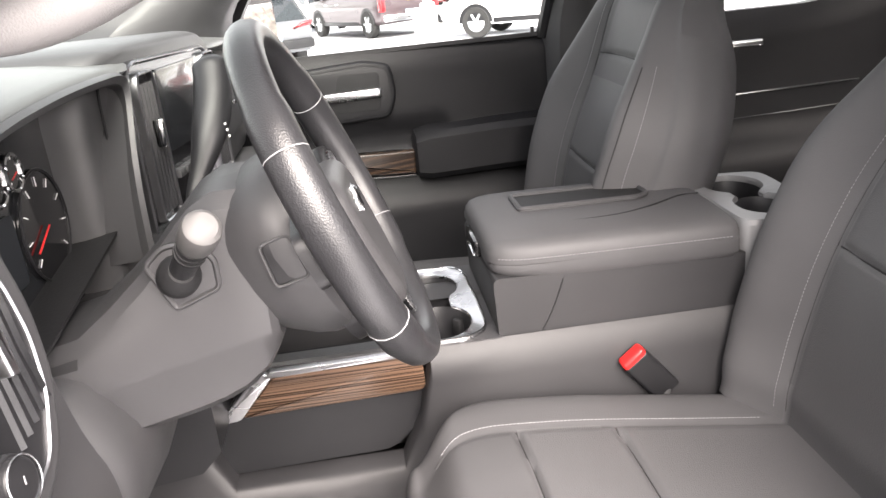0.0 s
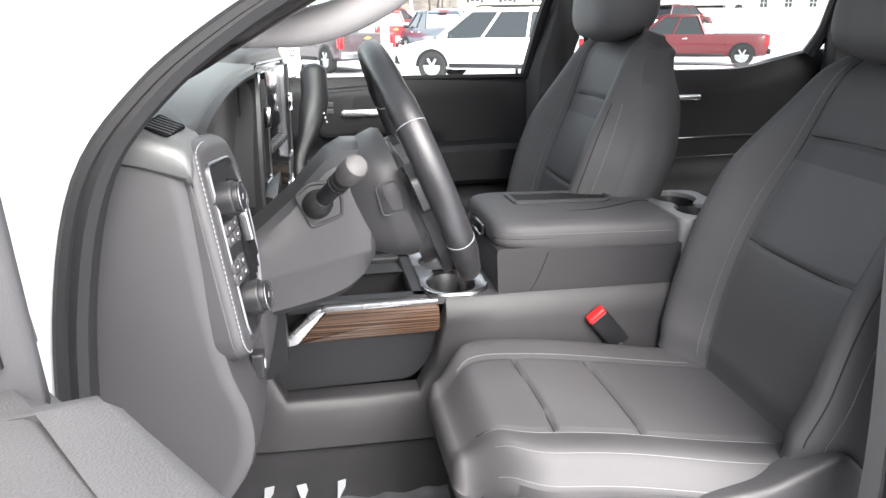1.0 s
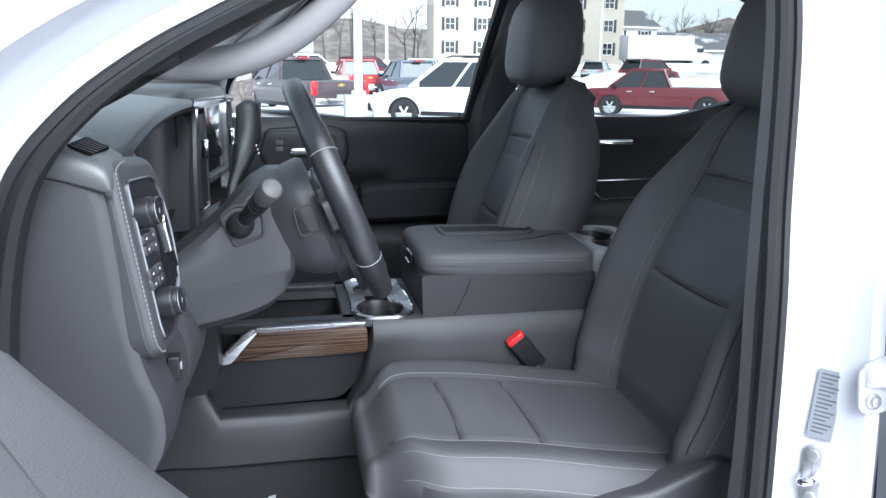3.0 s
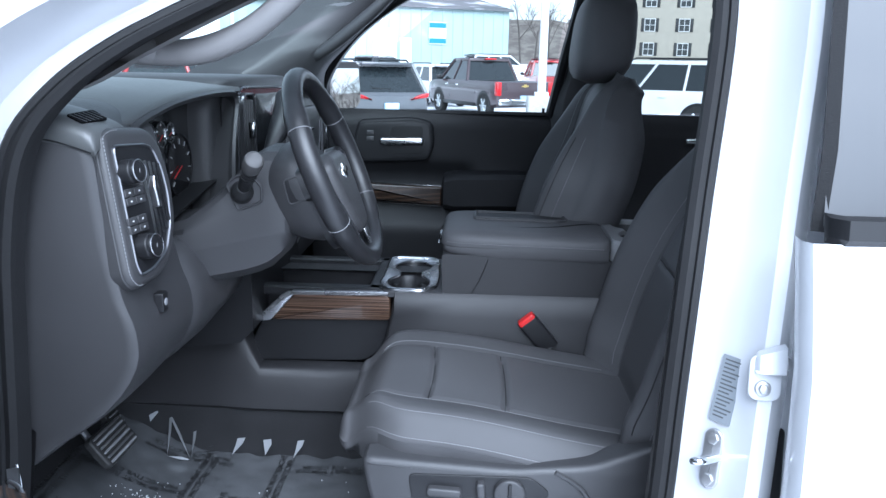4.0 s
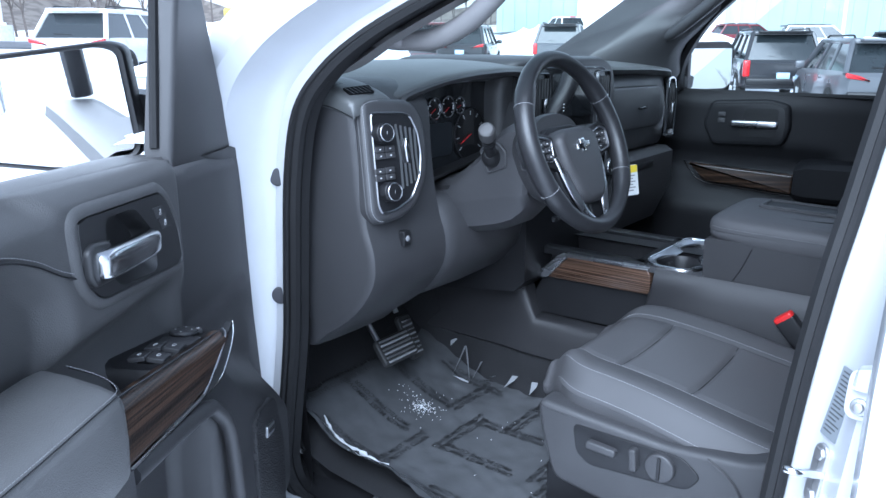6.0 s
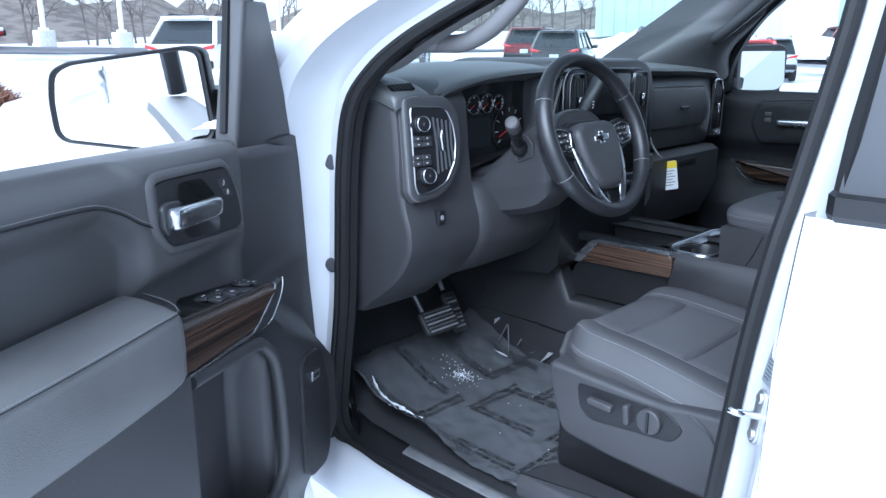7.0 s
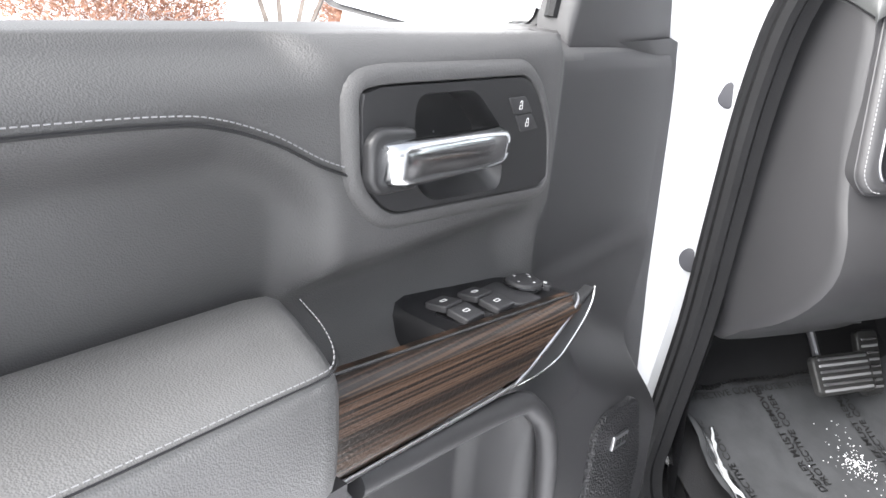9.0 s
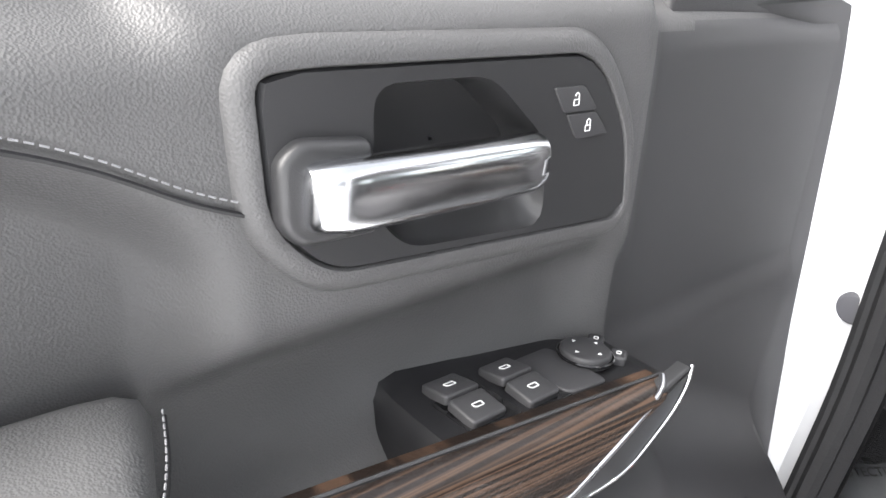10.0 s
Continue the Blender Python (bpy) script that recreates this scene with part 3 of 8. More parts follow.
def end_ring(y, grow, dx):
    cx, cz = -0.7, 1.12
    return [V(cx + (q.x - cx) * grow + dx, y, cz + (q.y - cz) * grow) for q in spline([(a, b, 0) for a, b in ring0], 3, True)]


loft(bm, [end_ring(0.058, 0.93, 0), end_ring(0.060, 0.965, 0.0), end_ring(0.065, 0.99, 0), end_ring(0.078, 1.0, 0), end_ring(0.12, 1.0, 0.004), end_ring(0.20, 1.0, 0.004), end_ring(0.29, 1.0, 0.0), end_ring(0.305, 0.985, -0.01)])
part("end_panel", bm, PLASTIC, dash, "charcoal moulded end panel")
bm = bmesh.new()
tube(bm, spline([(-0.62, 0.0565, 1.345), (-0.54, 0.0562, 1.341), (-0.50, 0.0562, 1.336), (-0.452, 0.0565, 1.321)], 4), 0.0016, 6)
part("seam", bm, PLASTIC_D, dash)

# knee panel under the column
bm = bmesh.new()
knee = [(-0.40, 1.14), (-0.36, 1.06), (-0.37, 0.98), (-0.43, 0.91), (-0.53, 0.86), (-0.64, 0.83), (-0.8, 0.84), (-0.8, 1.12)]
loft(bm, [[V(a + d, y, b) for a, b in rounded(knee, 0.03, 3)] for y, d in ((0.285, -0.06), (0.30, -0.042), (0.33, -0.034), (0.45, -0.03), (0.62, -0.04), (0.66, -0.06))])
part("knee_panel", bm, PLASTIC, dash, "charcoal lower knee panel")

# upper pad across the cab
LIP = [(0.02, 1.352), (0.10, 1.362), (0.15, 1.364), (0.175, 1.361), (0.20, 1.358), (0.235, 1.370), (0.29, 1.383), (0.34, 1.392), (0.40, 1.3985), (0.455, 1.4025), (0.53, 1.405), (0.62, 1.403), (0.75, 1.402), (1.05, 1.394), (1.3, 1.388), (1.45, 1.378), (1.6, 1.35)]


def lip_x(y):
    """How far back the edge of the hood reaches."""
    return -0.455 + 0.042 * min(1.0, (y - 0.2) / 0.33) if y > 0.2 else -0.455 - 0.75 * (0.2 - y)


def lip_z(y):
    for (a, b), (c, d) in zip(LIP, LIP[1:]):
        if y <= c:
            return b + (d - b) * max(0, y - a) / (c - a)
    return LIP[-1][1]


bm = bmesh.new()
pad = [(-0.99, 1.335), (-0.92, 1.380), (-0.80, 1.410), (-0.68, 1.414), (-0.56, 1.410), (-0.50, 1.406), (-0.455, 1.401), (-0.430, 1.398), (-0.420, 1.394), (-0.418, 1.388), (-0.43, 1.380), (-0.56, 1.35), (-0.9, 1.30)]
rows = []
for y in [0.13, 0.14, 0.15, 0.16, 0.17, 0.18] + [0.19 + 0.03 * i for i in range(46)] + [1.545]:
    drop = lip_z(y) - 1.400
    back = 0.03 * smooth(1.0, 1.1, y) * smooth(1.55, 1.45, y) + lip_x(y) + 0.416
    rows.append([V(a + back * smooth(-0.62, -0.46, a), y, b + drop * (0.55 + 0.45 * smooth(-0.72, -0.44, a))) for a, b in pad])
loft(bm, rows)
part("top_pad", bm, DASH_TOP, dash, "soft-touch upper dash pad", sharp=70)
# cap over the driver's end, rolled down to the switch panel
bm = bmesh.new()
cap_line = [(0.0570, 1.327, 0.65), (0.0545, 1.335, 0.65), (0.0540, 1.3475, 0.8), (0.0565, 1.3575, 0.95), (0.063, 1.3635, 1), (0.077, 1.3670, 1), (0.10, 1.3685, 1), (0.13, 1.3695, 1), (0.15, 1.3690, 1), (0.163, 1.3650, 1), (0.178, 1.352, 1)]
loft(bm, [[V(x, y, z + dz * f) for y, z, f in cap_line] for x, dz in ((-0.84, 0.024), (-0.68, 0.024), (-0.58, 0.022), (-0.54, 0.0175), (-0.51, 0.0110), (-0.492, 0.0055), (-0.476, -0.001), (-0.462, -0.007), (-0.452, -0.013), (-0.447, -0.022), (-0.446, -0.04))], caps=False, around=False)
part("end_cap", bm, DASH_TOP, dash, "grained cap on the driver's end of the dash", sharp=70)
# demister slots in the corner, their shaded depth painted as a near-black slab
vm = Matrix.Translation((-0.4765, 0.1035, 1.3680)) @ pose(0, 0, 0, 3, 22, -5)
bm = bmesh.new()
slab(bm, rounded([(-0.015, -0.032), (0.013, -0.036), (0.017, 0.026), (-0.015, 0.036)], 0.006), 0.0025, vm, 0.001)
vent_c = part("corner_vent", bm, mat("vent_slot_shade", (0.005, 0.005, 0.006), 0.9, spec=0.1), dash, "small slotted demister vent")
for i in range(6):
    bm = bmesh.new()
    box(bm, (0.001, -0.026 + 0.0104 * i, 0.0024), (0.026, 0.0024, 0.0010), 0.0004, (0, 0, 6))
    bmesh.ops.transform(bm, matrix=vm, verts=bm.verts)
    part("slat", bm, PLASTIC, vent_c)

# instrument hood and binnacle
bm = bmesh.new()
arch = [(0.212, 1.20), (0.205, 1.27), (0.200, 1.325), (0.206, 1.349), (0.235, 1.361), (0.29, 1.374), (0.34, 1.383), (0.40, 1.3895), (0.455, 1.3935), (0.53, 1.396), (0.608, 1.392), (0.622, 1.375), (0.605, 1.335), (0.588, 1.29), (0.578, 1.235), (0.575, 1.17)]
outer = [V(lip_x(y), y, z) for y, z in arch]
lip = [V(lip_x(y) + 0.006, y + (0.42 - y) * 0.02, z - 0.004) for y, z in arch]
inn = [V(lip_x(y), y + (0.42 - y) * 0.05, z - 0.012) for y, z in arch]
deep = [V(-0.478, y + (0.44 - y) * 0.03 + 0.04 * smooth(0.4, 0.6, y), z - 0.018) for y, z in arch]
back = [V(-0.506, y + (0.45 - y) * 0.05 + 0.055 * smooth(0.4, 0.6, y), z - 0.022) for y, z in arch]
loft(bm, [spline(r, 4) for r in ([v + V(-0.10, 0, -0.006) for v in outer], outer, lip, inn)], caps=False, around=False)
part("instrument_hood", bm, SOFT, dash, "curved hood over the instruments")
bm = bmesh.new()
loft(bm, [spline(r, 4) for r in (inn, deep, back)], caps=False, around=False)
part("binnacle", bm, PLASTIC, dash, "dark inner walls of the instrument binnacle")
bm = bmesh.new()
slab(bm, rounded([(0.20, 1.13), (0.66, 1.13), (0.66, 1.385), (0.40, 1.385), (0.27, 1.36), (0.235, 1.32)], 0.02), 0.004, facing_x(-0.505, 0, 0))
cluster = part("instrument_panel", bm, SCREEN, dash, "black instrument cluster with chrome-ringed gauges")


def gauge(y, z, r, needle, x=-0.500):
    bm = bmesh.new()
    disc(bm, r, 0.003, facing_x(x, y, z), 32)
    dial = part("gauge", bm, GLOSS, cluster, "round gauge with white ticks")
    bm = bmesh.new()
    tube(bm, [(x + 0.004, y + r * math.cos(2 * math.pi * i / 32), z + r * math.sin(2 * math.pi * i / 32)) for i in range(32)], 0.0022 if r < 0.04 else 0.0016, 6, True)
    part("ring", bm, CHROME if r < 0.04 else PLASTIC_D, dial)
    for i in range(9 if r > 0.04 else 5):
        a = radians(220 - i * (260 / (8 if r > 0.04 else 4)))
        bm = bmesh.new()
        c = (x + 0.0042, y + 0.8 * r * math.cos(a), z + 0.8 * r * math.sin(a))
        box(bm, c, (0.0008, 0.0013, 0.17 * r), 0, (math.degrees(a) - 90, 0, 0))
        part("tick", bm, WHITE, dial)
    a = radians(needle)
    bm = bmesh.new()
    tube(bm, [(x + 0.007, y, z), (x + 0.007, y + 0.75 * r * math.cos(a), z + 0.75 * r * math.sin(a))], 0.0012 if r > 0.04 else 0.0008, 5)
    part("needle", bm, RED, dial)


gauge(0.318, 1.313, 0.019, 200)
gauge(0.367, 1.314, 0.0235, 210)
gauge(0.417, 1.315, 0.0235, 215)
gauge(0.462, 1.316, 0.019, 200)
gauge(0.505, 1.246, 0.062, 205)
gauge(0.275, 1.246, 0.062, 212)
bm = bmesh.new()
slab(bm, rounded([(0.345, 1.205), (0.435, 1.205), (0.435, 1.280), (0.345, 1.280)], 0.008), 0.002, facing_x(-0.500, 0, 0))
part("display", bm, mat("grey_display", (0.016, 0.018, 0.021), 0.35), cluster, "small grey display")
# tray lip under the instruments
bm = bmesh.new()
loft(bm, [[V(x, y, z + k) for x, z in ((-0.51, 1.184), (-0.458, 1.190), (-0.447, 1.192), (-0.449, 1.186), (-0.51, 1.150))] for y, k in ((0.21, -0.028), (0.33, -0.015), (0.50, 0.008), (0.632, 0.026))])
part("cluster_tray", bm, RUBBER, dash, "black ledge under the instruments")

# light-switch and vent panel at the driver's end
hl_m = Matrix.Translation((-0.450, 0.133, 1.232)) @ pose(0, 0, 0, 0, -9.5, -8) @ Matrix(((0, 0, 1, 0), (1, 0, 0, 0), (0, 1, 0, 0), (0, 0, 0, 1)))
out_l = [(-0.070, -0.102), (-0.052, -0.124), (0.015, -0.121), (0.060, -0.097), (0.094, -0.040), (0.104, 0.020), (0.096, 0.080), (0.070, 0.112), (-0.03, 0.120), (-0.060, 0.112)]
bm = bmesh.new()
slab(bm, rounded(out_l, 0.022, 5), 0.034, hl_m, 0.014, 6)
hl = part("switch_panel", bm, SOFT, dash, "stitched light-switch and vent panel")
in_l = [(-0.051, -0.086), (-0.043, -0.106), (-0.005, -0.103), (0.040, -0.085), (0.069, -0.042), (0.079, 0.003), (0.076, 0.048), (0.060, 0.082), (0.040, 0.089), (-0.043, 0.094)]
bm = bmesh.new()
frame_of(shrink(rounded(out_l, 0.022, 5), -0.0012), 0.003, 0.0215, hl_m, bm, 0.001)
part("piping", bm, SOFT, hl)
bm = bmesh.new()
frame_of(rounded(in_l, 0.014, 5), 0.0042, 0.0375, hl_m, bm, 0.0016)
part("bezel", bm, BEZEL, hl, "satin chrome bezel")
bm = bmesh.new()
slab(bm, shrink(rounded(in_l, 0.014, 5), 0.004), 0.0345, hl_m)
part("plate", bm, PLASTIC_D, hl)
bm = bmesh.new()
ring_h = shrink(rounded(out_l, 0.022, 5), 0.0048)
turn_h = 2 * (len(ring_h) // len(out_l))
stitches(bm, [hl_m @ V(a, b, 0.0314) for a, b in ring_h[-turn_h:] + ring_h[:turn_h]], r=0.0007)
part("stitching", bm, STITCH, hl)
for xc, zc, rr in ((-0.026, 0.051, 0.0190), (-0.024, -0.063, 0.0195)):
    bm = bmesh.new()
    disc(bm, rr, 0.020, hl_m @ pose(xc, zc, 0.034), 32, 0.003)
    disc(bm, rr * 0.86, 0.026, hl_m @ pose(xc, zc, 0.034), 32, 0.003)
    kb = part("knob", bm, PLASTIC_D, hl, "round ribbed black knob")
    bm = bmesh.new()
    tube(bm, [hl_m @ V(xc + rr * 0.88 * math.cos(2 * math.pi * i / 28), zc + rr * 0.88 * math.sin(2 * math.pi * i / 28), 0.0605) for i in range(28)], 0.0008, 5, True)
    part("knob_ring", bm, SATIN, kb)
    bm = bmesh.new()
    box(bm, (hl_m @ V(xc, zc, 0.0606))[:], (0.0008, 0.0012, rr * 0.34), 0.0003, (0, 0, -9))
    part("pointer", bm, STITCH, kb)
for r in range(4):
    for c in range(2):
        bm = bmesh.new()
        cy, cz = (-0.031 if r < 2 else -0.0375) + 0.0255 * c, (0.0205, 0.0075, -0.0215, -0.0345)[r]
        slab(bm, rrect(0.0235, 0.0118, 0.002, 2), 0.0045, hl_m @ pose(cy, cz, 0.0348), 0.001)
        bt = part("button", bm, PLASTIC, hl)
        bm = bmesh.new()
        box(bm, (hl_m @ V(cy, cz, 0.0395))[:], (0.0006, 0.0042, 0.0022), 0)
        part("symbol", bm, WHITE, bt)
for i in range(5):
    bm = bmesh.new()
    loft(bm, [[hl_m @ V(0.019 + 0.0105 * i + dx + 0.006 * abs(y) * (i - 2) * 4, y, z) for dx, z in ((0, 0.035), (0.004, 0.0375), (0.006, 0.035))] for y in (-0.062 + 0.004 * i, 0, 0.066 - 0.003 * i)])
    part("slat", bm, GLOSS, hl)
bm = bmesh.new()
slab(bm, rounded([(-0.005, -0.02), (0.005, -0.022), (0.007, 0.012), (0.0, 0.03), (-0.006, 0.012)], 0.003), 0.012, hl_m @ pose(0.034, 0.009, 0.034), 0.003)
part("vent_tab", bm, SATIN, hl, "chrome vent tab")
# bonnet release, small port cover
bm = bmesh.new()
slab(bm, rrect(0.022, 0.032, 0.003), 0.014, facing_x(-0.412, 0.152, 1.074), 0.002)
pb = part("park_switch", bm, PLASTIC_D, dash, "small black push switch")
bm = bmesh.new()
disc(bm, 0.006, 0.0155, facing_x(-0.412, 0.152, 1.074), 16, 0.001)
part("symbol", bm, STITCH, pb)

# centre tower, screen, controls
bm = bmesh.new()
tower = [(0.572, 1.06), (0.568, 1.36), (0.60, 1.414), (0.66, 1.424), (0.98, 1.420), (1.03, 1.395), (1.045, 1.34), (1.05, 1.06)]
loft(bm, [[V(x - 0.02 * smooth(0.64, 0.57, y), MID + 0.015 + (y - MID - 0.015) * g, z - dz) for y, z in rounded(tower, 0.04, 5)] for x, g, dz in ((-0.75, 1.0, 0), (-0.415, 1.0, 0.0), (-0.397, 0.985, 0.002), (-0.387, 0.96, 0.005), (-0.382, 0.92, 0.010))])
tw = part("centre_tower", bm, SOFT, dash, "padded leather tower round the screen", sharp=70)
bm = bmesh.new()
tube(bm, spline([(-0.394, 0.602, 1.08), (-0.394, 0.600, 1.34), (-0.395, 0.615, 1.385), (-0.397, 0.645, 1.409), (-0.401, 0.72, 1.418), (-0.403, 0.9, 1.418)], 6), 0.0016, 5)
part("tower_seam", bm, PLASTIC_D, tw)
srr = rounded([(0.634, 1.085), (0.995, 1.085), (0.992, 1.35), (0.965, 1.395), (0.66, 1.400), (0.634, 1.37)], 0.02, 4)
bm = bmesh.new()
frame_of(srr, 0.005, 0.013, facing_x(-0.387, 0, 0), bm, 0.002)
part("surround", bm, BEZEL, tw, "satin silver screen surround")
bm = bmesh.new()
slab(bm, shrink(srr, 0.006), 0.010, facing_x(-0.387, 0, 0))
part("bezel", bm, GLOSS, tw)
bm = bmesh.new()
slab(bm, rrect(0.178, 0.112, 0.008), 0.003, facing_x(-0.3765, 0.822, 1.325), 0.001)
part("screen", bm, SCREEN, tw, "dark touch screen")
for yc in (0.685, 0.955):
    bm = bmesh.new()
    frame_of(rounded([(yc - 0.034, 1.19), (yc + 0.034, 1.19), (yc + 0.032, 1.36), (yc + 0.026, 1.385), (yc - 0.026, 1.385), (yc - 0.034, 1.36)], 0.01), 0.004, 0.014, facing_x(-0.381, 0, 0), bm, 0.0015)
    vf = part("vent_frame", bm, BEZEL, tw, "satin vent frame")
    for i in range(5):
        bm = bmesh.new()
        box(bm, (-0.374, yc - 0.022 + 0.011 * i, 1.285), (0.010, 0.0028, 0.17), 0.001, (0, 0, 14))
        part("slat", bm, PLASTIC_D, vf)
    bm = bmesh.new()
    box(bm, (-0.364, yc, 1.305), (0.012, 0.008, 0.036), 0.002)
    part("vent_tab", bm, CHROME, vf, "chrome vent tab")
for i in range(6):
    bm = bmesh.new()
    box(bm, (-0.372, 0.745 + 0.031 * i, 1.238), (0.012, 0.024, 0.012), 0.002)
    part("button", bm, PLASTIC, tw)
# the tower's face turns towards the driver
for ob in (tw, *tw.children_recursive):
    for v in ob.data.vertices:
        v.co.x -= 0.125 * (0.97 - v.co.y)
# lower stack, leaning back towards the console
bm = bmesh.new()
loft(bm, [[V(x, y, z) for y, z in ((0.60, zt), (1.06, zt), (1.06, zb), (0.60, zb))] for x, zt, zb in ((-0.70, 1.19, 0.80), (-0.42, 1.185, 0.84), (-0.39, 1.175, 0.87))])
stack = part("climate_panel", bm, PLASTIC_D, dash, "black stack of climate controls")
for i in range(9):
    bm = bmesh.new()
    box(bm, (-0.387, 0.68 + 0.038 * i, 1.06), (0.012, 0.03, 0.016), 0.003)
    part("button", bm, PLASTIC if i % 2 else SATIN, stack)
for y in (0.66, 1.022):
    bm = bmesh.new()
    disc(bm, 0.024, 0.025, facing_x(-0.39, y, 1.115), 24, 0.003)
    part("knob", bm, SATIN, stack, "satin rotary knob")
for i in range(7):
    bm = bmesh.new()
    box(bm, (-0.387, 0.74 + 0.03 * i, 1.01), (0.012, 0.022, 0.014), 0.003)
    part("button", bm, PLASTIC, stack)

# passenger side of the dashboard
bm = bmesh.new()
pf = [(-0.47, 1.375), (-0.425, 1.36), (-0.412, 1.32), (-0.405, 1.24), (-0.41, 1.16), (-0.42, 1.13), (-0.55, 1.13), (-0.7, 1.36)]
loft(bm, [[V(a + d, y, b) for a, b in rounded(pf, 0.02, 3)] for y, d in ((1.035, 0.0), (1.3, 0.0), (1.48, 0.0), (1.535, -0.03), (1.545, -0.06))])
part("passenger_face", bm, SOFT, dash, "padded dash face before the passenger seat")
bm = bmesh.new()
slab(bm, rounded([(1.06, 1.20), (1.41, 1.195), (1.43, 1.215), (1.425, 1.31), (1.40, 1.325), (1.065, 1.332)], 0.02, 4), 0.014, facing_x(-0.412, 0, 0), 0.008)
part("upper_glovebox", bm, SOFT, dash, "upper glovebox lid")
bm = bmesh.new()
loft(bm, [[V(a, y, b) for a, b in ((-0.40, 1.125), (-0.375, 1.11), (-0.375, 1.0), (-0.43, 0.88), (-0.7, 0.86), (-0.7, 1.12))] for y in (1.05, 1.3, 1.5)])
part("glovebox", bm, PLASTIC, dash, "lower glovebox door")
bm = bmesh.new()
box(bm, (-0.378, 1.28, 1.085), (0.012, 0.12, 0.022), 0.004)
part("glovebox_latch", bm, PLASTIC_D, dash)
bm = bmesh.new()
box(bm, (-0.392, 1.27, 1.262), (0.008, 0.05, 0.007), 0.002)
part("glovebox_button", bm, GLOSS, dash)
pv_m = facing_x(-0.418, 1.518, 1.248)
bm = bmesh.new()
slab(bm, rounded([(-0.035, -0.095), (0.04, -0.10), (0.045, 0.04), (0.02, 0.10), (-0.035, 0.098)], 0.018, 4), 0.012, pv_m)
pv = part("passenger_vent", bm, PLASTIC_D, dash, "upright air vent with chrome frame")
bm = bmesh.new()
frame_of(rounded([(-0.035, -0.095), (0.04, -0.10), (0.045, 0.04), (0.02, 0.10), (-0.035, 0.098)], 0.018, 4), 0.007, 0.02, pv_m, bm, 0.002)
part("bezel", bm, CHROME, pv)
for i in range(4):
    bm = bmesh.new()
    box(bm, (-0.402, 1.502 + 0.012 * i, 1.25), (0.008, 0.003, 0.15), 0.001)
    part("slat", bm, GLOSS, pv)
bm = bmesh.new()
box(bm, (-0.398, 1.522, 1.245), (0.01, 0.009, 0.034), 0.002)
part("vent_tab", bm, CHROME, pv)

# steering column with stalks
col = thing("steering_column", "charcoal steering column shroud with stalk and gear lever", "steering column")
# shroud: upright sides, a crease, and a lower cover that draws in
bm = bmesh.new()


def shroud_ring(x, g, zb, zc, zt):
    half = [(0.030, zb), (0.058, zb + 0.22 * (zc - zb)), (0.074, zc - 0.006), (0.0765, zc), (0.0755, zc + 0.5 * (zt - zc)), (0.070, zt - 0.022), (0.058, zt - 0.007), (0.030, zt)]
    return [V(x, 0.42 + a * g, z) for a, z in half] + [V(x, 0.42 - a * g, z) for a, z in half[::-1]]


loft(bm, [shroud_ring(*r) for r in ((-0.62, 1.1, 1.0, 1.10, 1.13), (-0.435, 1.08, 1.036, 1.112, 1.174), (-0.40, 1.04, 1.043, 1.120, 1.200), (-0.36, 1.0, 1.050, 1.130, 1.234), (-0.335, 1.0, 1.056, 1.135, 1.262), (-0.310, 1.0, 1.064, 1.141, 1.288), (-0.285, 1.0, 1.076, 1.147, 1.302), (-0.262, 0.99, 1.098, 1.151, 1.302), (-0.250, 0.95, 1.118, 1.153, 1.296), (-0.243, 0.84, 1.132, 1.155, 1.284))])
part("shroud", bm, PLASTIC, col, "charcoal moulded shroud", sharp=30)
# cowl behind the wheel's hub, set along the tilted axis
AX, UP_W, WC = V(0.93, 0, 0.367), V(-0.367, 0, 0.93), V(-0.168, 0.42, 1.262)


def cowl_ring(d, w, up, down):
    out = []
    for k in range(32):
        a = 2 * math.pi * k / 32
        ca, sa = math.cos(a), math.sin(a)
        out.append(WC + AX * d + V(0, w * math.copysign(abs(ca) ** 0.75, ca), 0) + UP_W * ((up if sa > 0 else down) * math.copysign(abs(sa) ** 0.8, sa)))
    return out


bm = bmesh.new()
loft(bm, [cowl_ring(*r) for r in ((-0.125, 0.066, 0.055, 0.085), (-0.105, 0.078, 0.062, 0.100), (-0.085, 0.094, 0.070, 0.112), (-0.066, 0.102, 0.074, 0.120), (-0.046, 0.103, 0.075, 0.122), (-0.036, 0.096, 0.070, 0.116))])
cowl = part("hub_cowl", bm, PLASTIC, col, "moulded rear cowl of the wheel hub")
cb = Matrix(((0.93, -0.367, 0, -0.224), (0, 0, -1, 0.326), (0.367, 0.93, 0, 1.233), (0, 0, 0, 1)))
bm = bmesh.new()
frame_of(rounded([(-0.020, -0.022), (0.016, -0.026), (0.018, 0.022), (-0.014, 0.024)], 0.008, 4), 0.003, 0.009, cb, bm, 0.001)
part("switch_frame", bm, PLASTIC, cowl)
bm = bmesh.new()
slab(bm, rounded([(-0.018, -0.020), (0.014, -0.024), (0.016, 0.020), (-0.012, 0.022)], 0.007, 4), 0.007, cb, 0.002)
part("volume_switch", bm, PLASTIC_D, cowl, "black switch on the back of the wheel")
bt_m = facing_my(0.3475, -0.321, 1.222)
plate_l = [(-0.013, -0.035), (0.034, -0.017), (0.034, 0.014), (0.015, 0.034), (-0.014, 0.033), (-0.035, 0.015)]
bm = bmesh.new()
slab(bm, rounded(plate_l, 0.008), 0.005, bt_m, 0.002)
stalk_base = part("stalk_base", bm, PLASTIC, col)
bm = bmesh.new()
